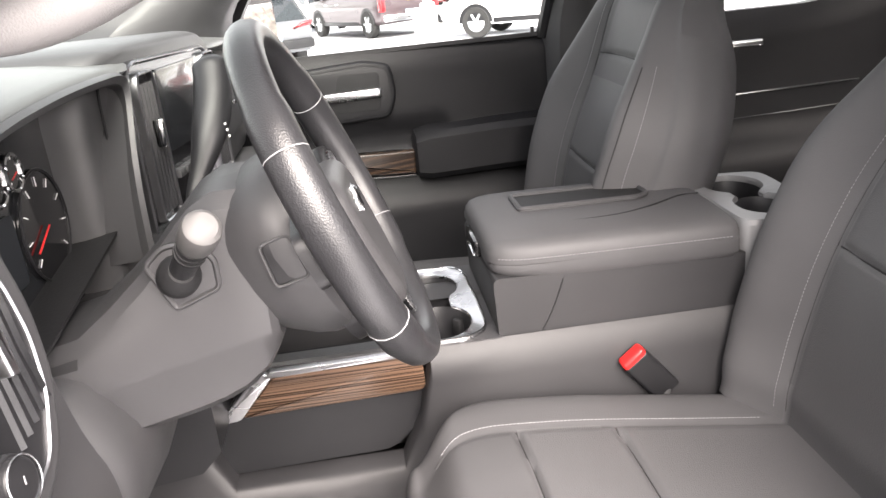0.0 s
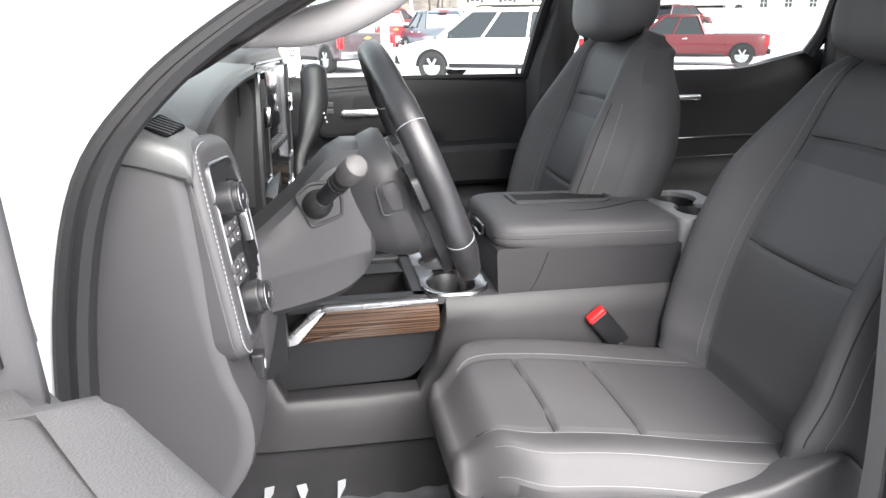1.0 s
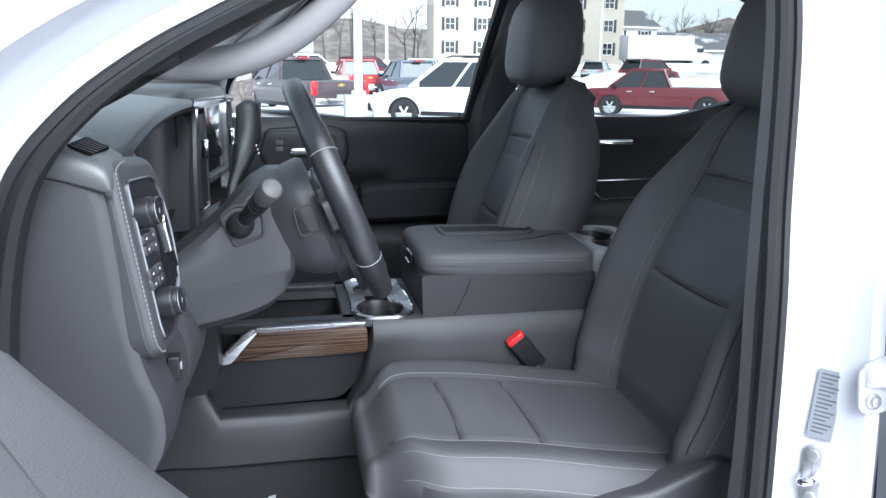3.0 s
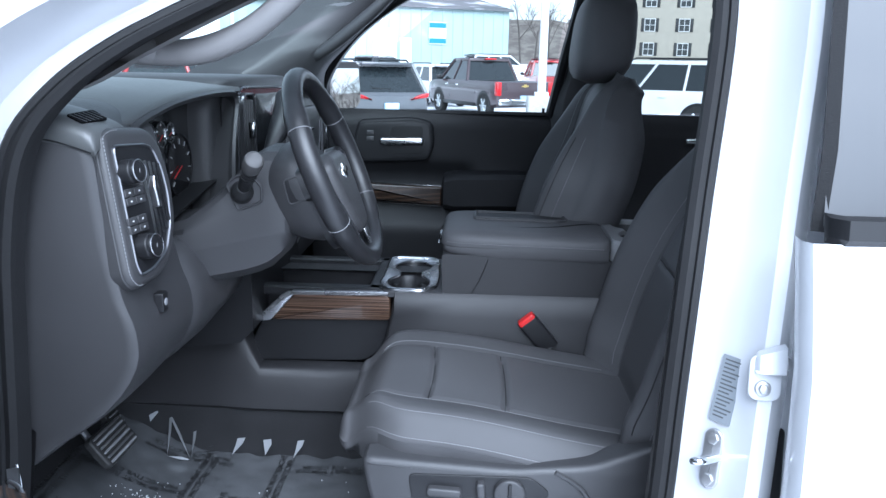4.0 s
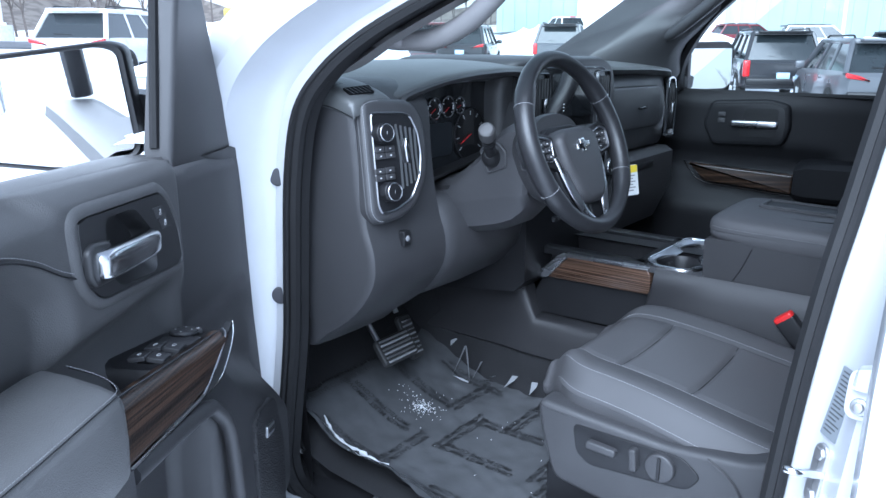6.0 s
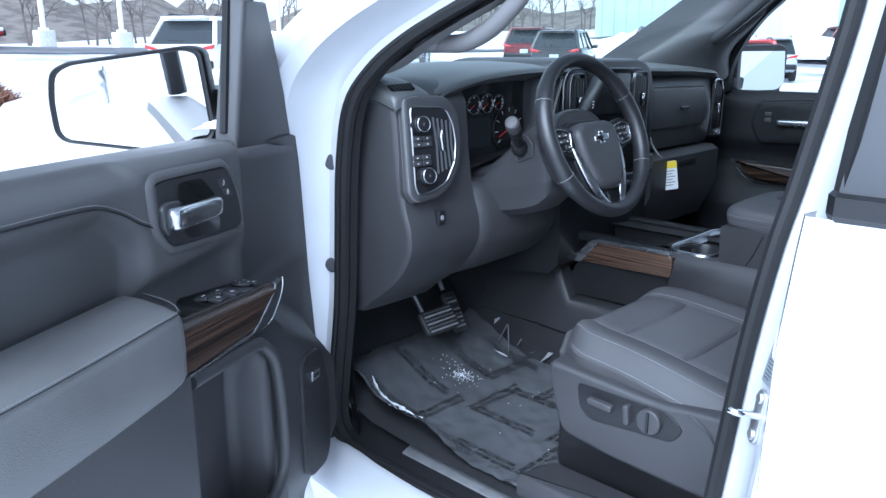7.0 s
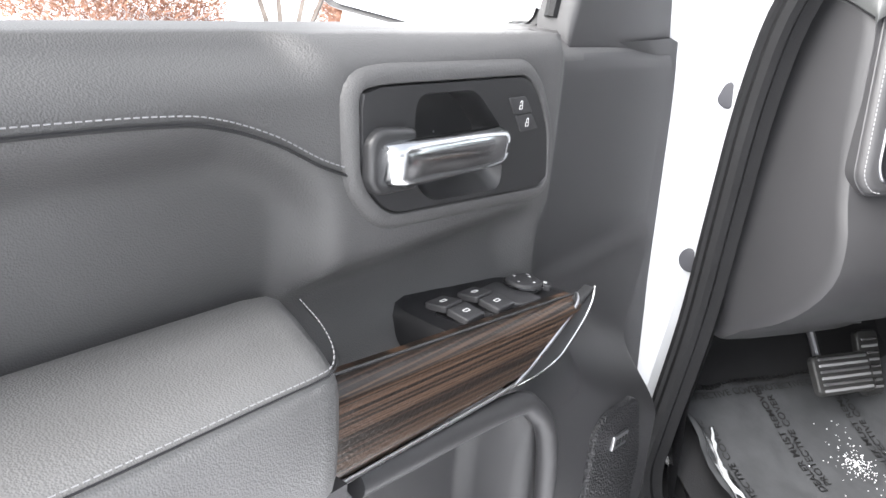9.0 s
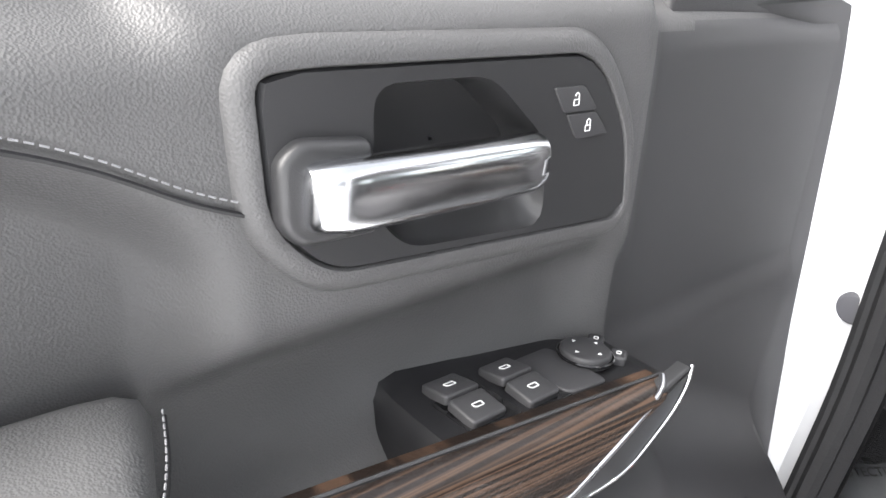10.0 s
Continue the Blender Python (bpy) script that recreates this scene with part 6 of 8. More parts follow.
for x in (0.475, 0.4245):
    bm = bmesh.new()
    slab(bm, rrect(0.047, 0.058, 0.005, 3), 0.0014, pod_fr(x - 0.004, 0.0345), 0.0005)
    part("switch_well", bm, GLOSS, spod)
    for y, lean in ((0.0213, 8), (0.0473, -8)):
        fr = pod_fr(x, y, 0.002) @ pose(0, 0, 0, lean, 0, 0)
        bm = bmesh.new()
        slab(bm, rrect(0.031, 0.0252, 0.003, 3), 0.0065, fr, 0.002)
        ws = part("window_switch", bm, PLASTIC, spod, "grey rocker window switch")
        bm = bmesh.new()
        frame_of(rounded([(-0.004, -0.0022), (0.005, -0.0022), (0.005, 0.0005), (0.003, 0.0022), (-0.004, 0.0022)], 0.001, 2), 0.0008, 0.0006, fr @ pose(0, 0, 0.0064), bm)
        part("window_symbol", bm, WHITE, ws)
bm = bmesh.new()
slab(bm, rounded([(-0.012, -0.028), (0.03, -0.028), (0.034, 0.0), (0.026, 0.026), (-0.012, 0.03)], 0.008), 0.005, pod_fr(0.376, 0.035), 0.002)
part("fold_switch", bm, PLASTIC, spod)
fr = pod_fr(0.350, 0.031, 0.003)
bm = bmesh.new()
disc(bm, 0.0200, 0.009, fr, 32, 0.003)
joy = part("mirror_pad", bm, PLASTIC, spod, "round mirror control pad")
bm = bmesh.new()
tube(bm, [fr @ V(0.0213 * math.cos(2 * math.pi * i / 28), 0.0213 * math.sin(2 * math.pi * i / 28), 0.004) for i in range(28)], 0.0012, 5, True)
part("pad_rim", bm, GLOSS, joy)
for a in (0, 90, 180, 270):
    bm = bmesh.new()
    slab(bm, [(0.014, 0), (0.0115, 0.0016), (0.0115, -0.0016)][::-1], 0.0005, fr @ pose(0, 0, 0.009, 0, 0, a))
    part("arrow", bm, WHITE, joy)
for dx, dy in ((-0.029, -0.011), (-0.024, 0.014)):
    bm = bmesh.new()
    slab(bm, rrect(0.016, 0.013, 0.003, 3), 0.007, fr @ pose(dx, dy, -0.003, 0, 0, 30), 0.002)
    ms = part("mirror_switch", bm, PLASTIC, spod)
    bm = bmesh.new()
    frame_of(rrect(0.005, 0.004, 0.001, 2), 0.0008, 0.0005, fr @ pose(dx, dy, 0.004, 0, 0, 30), bm)
    part("symbol", bm, WHITE, ms)
bm = bmesh.new()


def wood_pt(u, v):
    x = 0.692 + (0.4347 - 0.113 * v - 0.692) * u
    zb, zt = 0.974 + 0.016 * (x - 0.375) / 0.315, 1.0245 + 0.1285 * (x - 0.3133)
    return (x, 0.0955 - 0.017 * smooth(0.86, 1.0, v) ** 2 - 0.004 * (1 - smooth(0.0, 0.12, v)), zb + (zt - zb) * v)


sheet(bm, wood_pt, 24, 24, 0.012, (0, 1, 0))
part("wood_insert", bm, WOOD_D, door, "glossy dark wood trim strip")
bm = bmesh.new()
tube(bm, spline([(0.692, 0.094, 0.9895), (0.55, 0.094, 0.980), (0.462, 0.0945, 0.976), (0.436, 0.0945, 0.979), (0.379, 0.0955, 1.0065), (0.338, 0.091, 1.0245), (0.322, 0.081, 1.0285)], 6), 0.0022, 8)
part("bright_trim", bm, SATIN, door, "thin chrome edge round the wood")
bm = bmesh.new()
slab(bm, rounded([(0.324, 1.0285), (0.300, 1.034), (0.316, 1.002), (0.360, 0.9705), (0.394, 0.966), (0.460, 0.972), (0.434, 0.979), (0.378, 1.0065)], 0.005, 3), 0.012, on_door(0.080), 0.003)
part("end_band", bm, PLATE_M, door, "dark band closing the wood strip")
bm = bmesh.new()
tube(bm, spline([(0.299, 0.090, 1.034), (0.303, 0.0915, 1.018), (0.316, 0.092, 1.001), (0.338, 0.092, 0.984), (0.362, 0.092, 0.9705), (0.394, 0.0915, 0.9662), (0.45, 0.0915, 0.9705)], 6), 0.0014, 8)
part("bright_trim", bm, CHROME, door, "outer chrome line of the wood strip")
bm = bmesh.new()
tube(bm, [(0.6945, 0.092, 1.066), (0.695, 0.095, 0.990)], 0.0018, 6)
part("bright_trim", bm, SATIN, door, "thin chrome edge round the wood")
bm = bmesh.new()
tube(bm, [(0.69, 0.0765, 1.0735), (0.50, 0.0765, 1.049), (0.315, 0.0765, 1.025)], 0.0018, 6)
part("upper_trim", bm, PLATE_M, door)
# armrest
bm = bmesh.new()


def arm_ring(x, zt, zb, y1, soft=0.0):
    k = 0.034 * smooth(0.80, 0.69, x)
    return [V(x - k * (1 - min(1, max(0, p.y) / y1)), p.y, p.z) for p in arm_line(x, zt, zb, y1)]


def arm_line(x, zt, zb, y1):
    return [V(x, 0.0, zb - 0.01), V(x, y1 * 0.75, zb), V(x, y1 - 0.008, zb + 0.003), V(x, y1 - 0.001, zb + 0.012), V(x, y1 + 0.001, (zb + zt) / 2), V(x, y1, zt - 0.016), V(x, y1 - 0.003, zt - 0.007), V(x, y1 - 0.010, zt - 0.001), V(x, y1 - 0.03, zt + 0.004), V(x, y1 * 0.4, zt + 0.009), V(x, 0.012, zt + 0.010), V(x, 0.0, zt + 0.004), V(x, -0.02, zt - 0.010)]


loft(bm, [arm_ring(0.694, 1.0840, 1.010, 0.100), arm_ring(0.699, 1.0980, 1.004, 0.110), arm_ring(0.709, 1.1045, 1.0, 0.117), arm_ring(0.722, 1.1070, 0.998, 0.120), arm_ring(0.76, 1.1090, 0.998, 0.122), arm_ring(0.90, 1.1140, 1.004, 0.124), arm_ring(1.05, 1.1200, 1.010, 0.122), arm_ring(1.085, 1.1210, 1.012, 0.116), arm_ring(1.10, 1.1200, 1.013, 0.104), arm_ring(1.106, 1.1160, 1.02, 0.08)])
arm = part("armrest", bm, ARM_L_LIT, door, "padded leather armrest", sharp=60)
bm = bmesh.new()
pp = spline([(0.664, 0.030, 1.1120), (0.676, 0.065, 1.1105), (0.690, 0.093, 1.1080), (0.704, 0.1075, 1.1045), (0.724, 0.1115, 1.1055), (0.76, 0.1135, 1.1082), (0.90, 0.1155, 1.1132), (1.05, 0.1135, 1.1192), (1.088, 0.107, 1.1200)], 8)
tube(bm, [q + V(0, 0.003, -0.0010) for q in pp], 0.0009, 5)
part("seam", bm, PLASTIC_D, arm)
bm = bmesh.new()
stitches(bm, [q + V(0, 0.0006, 0.0012) for q in pp], r=0.0005)
part("stitching", bm, STITCH, arm)
# lower part: bulge under the armrest, map pocket, speaker
bm = bmesh.new()


def low_pt(u, v):
    x = 0.685 + 0.415 * u
    z = 0.47 + (1.0 - 0.47) * v
    return (x, 0.055 + 0.05 * math.sin(math.pi * min(0.5, v * 1.02)) ** 0.4 + 0.002 * v, z + 0.012 * u * smooth(0.5, 1, v))


sheet(bm, low_pt, 16, 20, 0.03, (0, 1, 0))
part("lower_bulge", bm, PLASTIC, door, "charcoal lower door moulding")
bm = bmesh.new()
rim_l = [(0.66, 0.09, 0.975), (0.46, 0.095, 0.955), (0.415, 0.10, 0.935), (0.392, 0.108, 0.89), (0.385, 0.112, 0.78), (0.388, 0.112, 0.70), (0.41, 0.112, 0.665), (0.47, 0.112, 0.645), (0.60, 0.115, 0.66)]
tube(bm, spline(rim_l, 6), 0.012, 10)
part("pocket_rim", bm, PLASTIC, door, "rounded rim of the map pocket")
bm = bmesh.new()
loft(bm, [[V(x, 0.03, 0.50), V(x, 0.108, 0.53), V(x, 0.118, 0.60), V(x, 0.115, 0.655), V(x, 0.09, 0.64)] for x in (0.39, 0.5, 0.7, 1.05)], caps=False, around=False)
part("map_pocket", bm, PLASTIC, door, "map pocket in the lower door")
bm = bmesh.new()
slab(bm, rounded([(0.105, 0.575), (0.135, 0.548), (0.225, 0.560), (0.255, 0.605), (0.255, 0.825), (0.228, 0.842), (0.135, 0.828), (0.095, 0.71)], 0.025, 4)[::-1], 0.014, on_door(0.088), 0.005)
spk = part("speaker_grille", bm, GRILLE_M, door, "perforated speaker grille")
bm = bmesh.new()
slab(bm, rrect(0.042, 0.021, 0.003)[::-1], 0.004, on_door(0.1015) @ pose(0.185, 0.784, 0, 0, 0, 8), 0.001)
bd = part("maker_badge", bm, SATIN, spk, "small satin badge with dark bars")
bm = bmesh.new()
for i in range(4):
    box(bm, (0.172 + 0.0085 * i, 0.106, 0.7825 + 0.0012 * i), (0.005, 0.001, 0.008), 0, (0, -8, 0))
part("print_bar", bm, PLASTIC_D, bd)
# padded belt top, sail and upper frame
bm = bmesh.new()
loft(bm, [[V(x, y, belt_z(x) + k) for y, k in ((-0.006, -0.030), (-0.015, -0.006), (-0.024, -0.001), (-0.036, 0.0005), (-0.08, 0.0), (-0.115, -0.004), (-0.132, -0.014), (-0.138, -0.04))] for x in (0.235, 0.30, 0.5, 0.7, 0.9, 1.12)], caps=False, around=False)
part("belt_pad", bm, DOOR_SOFT_LIT, door, "rounded padded belt top")
bm = bmesh.new()
slab(bm, [(0.0, 1.25), (0.262, 1.265), (0.262, 1.30), (0.19, 1.545), (0.09, 1.545), (0.02, 1.36)][::-1], 0.045, on_door(-0.045), 0.01)
part("sail_trim", bm, PLASTIC, door, "charcoal corner trim by the mirror")
bm = bmesh.new()
fl = [(0.01, -0.04, 1.27), (0.03, -0.045, 1.40), (0.09, -0.05, 1.53), (0.20, -0.065, 1.64), (0.35, -0.085, 1.72), (0.60, -0.10, 1.755), (1.0, -0.10, 1.74), (1.06, -0.08, 1.55), (1.10, -0.045, 1.32)]
tube(bm, spline(fl, 6), 0.028, 8, flat=0.8)
part("window_frame", bm, PLASTIC, door, "charcoal window frame")
bm = bmesh.new()
tube(bm, [(0.262, -0.028, 1.30), (0.235, -0.032, 1.40), (0.185, -0.04, 1.56)], 0.008, 8)
part("divider_seal", bm, RUBBER, door)
# check strap and hinge bolts
bm = bmesh.new()
box(bm, (-0.085, -0.02, 0.955), (0.05, 0.03, 0.02), 0.004)
part("check_strap", bm, STEEL, door, "steel door check strap")
bm = bmesh.new()
box(bm, (-0.03, -0.008, 0.995), (0.012, 0.004, 0.06), 0.002)

# mirror on the door: local x outwards over the glass, y up, depth towards the rear
MM = Matrix(((0.309, 0, 0.951, 0.186), (-0.951, 0, 0.309, -0.091), (0, 1, 0, 0), (0, 0, 0, 1)))
mo = [(0.0, 1.284), (0.11, 1.262), (0.285, 1.285), (0.29, 1.36), (0.283, 1.408), (0.255, 1.424), (0.045, 1.452), (0.018, 1.445)]
bm = bmesh.new()
loft(bm, [[MM @ V(0.14 + (x - 0.14) * g, 1.355 + (z - 1.355) * g, d) for x, z in rounded(mo, 0.028, 5)] for g, d in ((1.02, 0.008), (1.07, 0.012), (1.10, 0.004), (1.11, -0.05), (1.04, -0.10), (0.85, -0.135), (0.5, -0.15))])
mir = part("side_mirror", bm, PLASTIC_D, door, "black door mirror with a corner spot mirror")
bm = bmesh.new()
slab(bm, rounded(mo, 0.025, 5), 0.004, MM @ pose(0, 0, 0.007))
part("mirror_glass", bm, MIRROR, mir, "mirror glass")
bm = bmesh.new()
slab(bm, rounded([(0.187, 1.347), (0.282, 1.343), (0.283, 1.402), (0.252, 1.420), (0.19, 1.428)], 0.014, 4), 0.003, MM @ pose(0, 0, 0.0108), 0.001)
part("spot_mirror", bm, mat("spot_mirror_glass", (0.7, 0.72, 0.76), 0.08, 1.0, vary=0.01), mir, "small spot mirror")
bm = bmesh.new()
loft(bm, [[V(0.05, -0.04, 1.30), V(0.05, -0.04, 1.37), V(0.14, -0.04, 1.37), V(0.14, -0.04, 1.30)], [V(0.06, -0.16, 1.29), V(0.06, -0.16, 1.38), V(0.15, -0.16, 1.38), V(0.15, -0.16, 1.29)]])
part("mirror_arm", bm, PLASTIC_D, mir)
bm = bmesh.new()
rng = random.Random(4)
loft(bm, [[V(0.06 + 0.2 * i / 8, -0.055 + dy, 1.305 + (h * (0.4 + rng.random() * 0.8)) * math.sin(math.pi * (i + 0.5) / 9)) for dy, h in ((0.03, 0.0), (0.02, 0.014), (-0.005, 0.02), (-0.03, 0.012), (-0.04, 0.0))] for i in range(9)], caps=False, around=False)
solo("snow_patch", bm, SNOW, "small ridge of snow on the open door's sill", "snow", at=door_at, kind="stuff")

# ---- passenger's door, closed; x, z outlines facing the driver ----
pd = thing("passenger_door", "closed passenger door, shade-darkened panel with chrome handle and wood strip", "car door")


def p_y(x, z):
    y = 1.665 + 0.02 * smooth(-0.3, 0.5, x)
    y -= 0.020 * smooth(1.30, 1.26, z) - 0.022 * smooth(1.13, 1.08, z) * smooth(0.1, 0.05, x) * smooth(1.0, 1.04, z)
    y -= 0.06 * smooth(1.0, 0.90, z)
    return y


bm = bmesh.new()
sheet(bm, lambda u, v: (-0.46 + 0.81 * u, p_y(-0.46 + 0.81 * u, 0.5 + 0.795 * v), 0.5 + 0.795 * v), 40, 40, 0.05, (0, -1, 0))
part("trim_panel", bm, SHADED_TRIM, pd, "soft-touch door panel, darkened for shade")


def pface(y):
    return facing_my(y)


bz = [(-0.29, 1.135), (-0.07, 1.145), (-0.06, 1.19), (-0.065, 1.255), (-0.12, 1.265), (-0.30, 1.255), (-0.315, 1.19)]
bm = bmesh.new()
slab(bm, rounded(shrink(bz, -0.014), 0.02, 4), 0.022, pface(1.652), 0.010)
ppod = part("handle_surround", bm, SHADED_TRIM, pd)
bm = bmesh.new()
slab(bm, rounded(bz, 0.02, 4), 0.003, pface(1.631), 0.001)
part("handle_plate", bm, PLASTIC_D, ppod)
bm = bmesh.new()
slab(bm, rounded([(-0.21, 1.155), (-0.09, 1.155), (-0.085, 1.25), (-0.19, 1.25)], 0.015, 3), 0.002, pface(1.6295), 0.0005)
part("recess", bm, RUBBER, ppod)
bm = bmesh.new()
slab(bm, rrect(0.15, 0.024, 0.009), 0.016, pface(1.632) @ pose(-0.158, 1.198, 0, 0, 0, 1), 0.007)
part("pull_handle", bm, SATIN, ppod, "chrome pull handle")
for dz in (0.01, -0.01):
    bm = bmesh.new()
    slab(bm, rrect(0.024, 0.015, 0.003), 0.004, pface(1.629) @ pose(-0.265, 1.215 + dz, 0), 0.001)
    part("lock_button", bm, PLASTIC, ppod)
bm = bmesh.new()
loft(bm, [[V(x, 1.68, zb), V(x, 1.60 + dy, zb + 0.004), V(x, 1.585 + dy, zb + 0.02), V(x, 1.585 + dy, zt - 0.02), V(x, 1.60 + dy, zt - 0.004), V(x, 1.68, zt + 0.005)] for x, zt, zb, dy in ((-0.02, 1.06, 0.985, 0.03), (-0.012, 1.085, 0.97, 0.008), (0.02, 1.095, 0.965, 0.0), (0.20, 1.10, 0.97, 0.0), (0.34, 1.10, 0.97, 0.0))])
part("armrest", bm, SHADED_TRIM, pd, "padded armrest")
bm = bmesh.new()
slab(bm, rounded([(-0.36, 1.055), (-0.30, 1.0), (-0.02, 0.985), (-0.017, 1.045)], 0.005, 3), 0.018, pface(1.628), 0.006)
part("wood_insert", bm, WOOD_D, pd, "dark wood strip")
bm = bmesh.new()
tube(bm, spline([(-0.375, 1.612, 1.062), (-0.35, 1.611, 1.03), (-0.30, 1.610, 0.996), (-0.16, 1.610, 0.986), (-0.02, 1.610, 0.98)], 6), 0.0018, 6)
tube(bm, [(-0.375, 1.612, 1.062), (-0.2, 1.611, 1.055), (-0.02, 1.610, 1.05)], 0.0015, 6)
part("bright_trim", bm, CHROME, pd, "thin chrome line")
bm = bmesh.new()
loft(bm, [[V(x, 1.70, 1.28), V(x, 1.665, 1.292), V(x, 1.668, 1.302), V(x, 1.70, 1.30)] for x in (-0.44, 0.35)])
part("window_seal", bm, RUBBER, pd)
bm = bmesh.new()
loft(bm, [[V(x, 1.62, 0.52), V(x, 1.585, 0.55), V(x, 1.57, 0.72), V(x, 1.60, 0.74), V(x, 1.65, 0.73)] for x in (-0.25, 0.0, 0.34)], caps=False, around=False)
part("map_pocket", bm, SHADED_TRIM, pd)
bm = bmesh.new()
loft(bm, [[V(-0.44, 1.69, 1.30), V(-0.05, 1.55, 1.62)], [V(0.34, 1.70, 1.30), V(0.37, 1.56, 1.66)]], caps=False, around=False)
part("pane", bm, GLASS, pd, "clear window glass")
bm = bmesh.new()
tube(bm, [(0.32, 1.678, 1.29), (0.32, 1.678, 1.315)], 0.005, 8)
part("lock_pin", bm, PLASTIC_D, pd, "small black lock pin")
bm = bmesh.new()
slab(bm, rounded([(-0.51, 1.285), (-0.408, 1.285), (-0.412, 1.46), (-0.48, 1.45)], 0.01, 3), 0.03, pface(1.70), 0.008)
part("sail_trim", bm, PLASTIC_D, pd)
bm = bmesh.new()
tube(bm, spline([(-0.44, 1.655, 1.30), (-0.41, 1.63, 1.42), (-0.28, 1.56, 1.57), (-0.05, 1.46, 1.70), (0.2, 1.43, 1.735), (0.40, 1.42, 1.72)], 6), 0.022, 8)
tube(bm, [(0.345, 1.675, 1.29), (0.37, 1.61, 1.45), (0.40, 1.52, 1.62), (0.41, 1.43, 1.72)], 0.018, 8)
part("window_frame", bm, PLASTIC_D, pd)
pm_o = [(-0.135, -0.086), (0.08, -0.090), (0.13, -0.060), (0.13, 0.068), (0.10, 0.086), (-0.13, 0.082)]
PMM = Matrix.Translation((-0.390, 1.825, 1.370)) @ pose(0, 0, 0, 0, 0, -19)
bm = bmesh.new()
loft(bm, [[PMM @ V(x, y * k, z * k) for y, z in rounded(pm_o, 0.025, 4)] for x, k in ((0.002, 0.99), (-0.005, 1.03), (-0.03, 1.04), (-0.09, 0.92), (-0.12, 0.72))])
pmm = part("side_mirror", bm, PLASTIC_D, pd, "black passenger door mirror")
bm = bmesh.new()
slab(bm, rounded(shrink(pm_o, 0.013), 0.02, 4), 0.004, PMM @ pose(0.003, 0, 0, 0, -4.5, 0) @ facing_x(0, 0, 0))
part("mirror_glass", bm, MIRROR, pmm, "mirror glass")
bm = bmesh.new()
box(bm, (-0.44, 1.73, 1.32), (0.06, 0.14, 0.05), 0.01)
part("mirror_arm", bm, PLASTIC_D, pmm)
# passenger's rear door
prd = thing("passenger_rear_door", "closed rear door with dark panel and slim chrome handle", "car door")
bm = bmesh.new()
sheet(bm, lambda u, v: (0.40 + 1.05 * u, 1.675 - 0.02 * smooth(1.3, 1.25, 0.5 + 0.8 * v) - 0.05 * smooth(1.0, 0.9, 0.5 + 0.8 * v), 0.5 + (0.80 + 0.06 * smooth(0.6, 0.95, u)) * v), 40, 30, 0.05, (0, -1, 0))
part("trim_panel", bm, SHADED_TRIM, prd)
bm = bmesh.new()
slab(bm, rrect(0.13, 0.02, 0.006), 0.018, pface(1.662) @ pose(0.865, 1.215, 0), 0.006)
part("pull_handle", bm, CHROME, prd, "slim chrome handle")
bm = bmesh.new()
tube(bm, [(0.78, 1.645, 1.085), (0.95, 1.64, 1.088), (1.2, 1.64, 1.09)], 0.003, 6)
tube(bm, [(0.78, 1.645, 1.06), (0.82, 1.64, 1.02), (1.2, 1.64, 1.03)], 0.002, 6)
part("bright_trim", bm, CHROME, prd)
bm = bmesh.new()
tube(bm, spline([(1.30, 1.66, 1.345), (1.33, 1.62, 1.45), (1.28, 1.52, 1.65), (1.0, 1.44, 1.73), (0.45, 1.43, 1.73)], 6), 0.022, 8)
part("window_frame", bm, PLASTIC_D, prd)
bm = bmesh.new()
loft(bm, [[V(0.42, 1.69, 1.29), V(0.46, 1.54, 1.70)], [V(1.32, 1.69, 1.33), V(1.27, 1.54, 1.68)]], caps=False, around=False)
part("pane", bm, glass("privacy_glass", (0.50, 0.53, 0.52)), prd, "tinted window glass")
bm = bmesh.new()
box(bm, (1.55, 1.60, 1.4), (0.45, 0.08, 0.75), 0.03)
part("quarter_trim", bm, PLASTIC_D, prd)

# ---- small things in the cab ----
# grab handles on the windscreen pillars
def grab_handle(pts, ends, material):
    gh = thing("grab_handle", "moulded grab handle on the windscreen pillar", "grab handle", group="pillar grab handles")
    bm = bmesh.new()
    line = spline(pts, 6)
    tube(bm, line, [0.015 + 0.005 * math.sin(math.pi * k / (len(line) - 1)) for k in range(len(line))], 12)
    part("grip", bm, material, gh)
    for p0, p1 in ends:
        bm = bmesh.new()
        tube(bm, [p0, p1], [0.028, 0.019], 12)
        part("mount", bm, material, gh)


grab_handle([(-0.43, 0.10, 1.468), (-0.405, 0.125, 1.462), (-0.372, 0.138, 1.463), (-0.325, 0.14, 1.465), (-0.275, 0.14, 1.480), (-0.222, 0.14, 1.510), (-0.15, 0.145, 1.575), (-0.10, 0.145, 1.635)],
            (((-0.42, 0.08, 1.478), (-0.385, 0.122, 1.463)), ((-0.09, 0.13, 1.655), (-0.125, 0.15, 1.622))), PILLAR_T)
grab_handle([(-0.455, 1.53, 1.475), (-0.425, 1.495, 1.475), (-0.385, 1.475, 1.492), (-0.31, 1.462, 1.545), (-0.23, 1.455, 1.61), (-0.17, 1.455, 1.665), (-0.13, 1.48, 1.70)],
            (((-0.455, 1.545, 1.478), (-0.425, 1.49, 1.476)), ((-0.12, 1.50, 1.71), (-0.165, 1.46, 1.668))), PLASTIC)

# protective film on the footwell floor, printed with warnings
film_thing = thing("floor_film", "crinkled clear-grey protective film with printed warnings on the carpet", "plastic film")


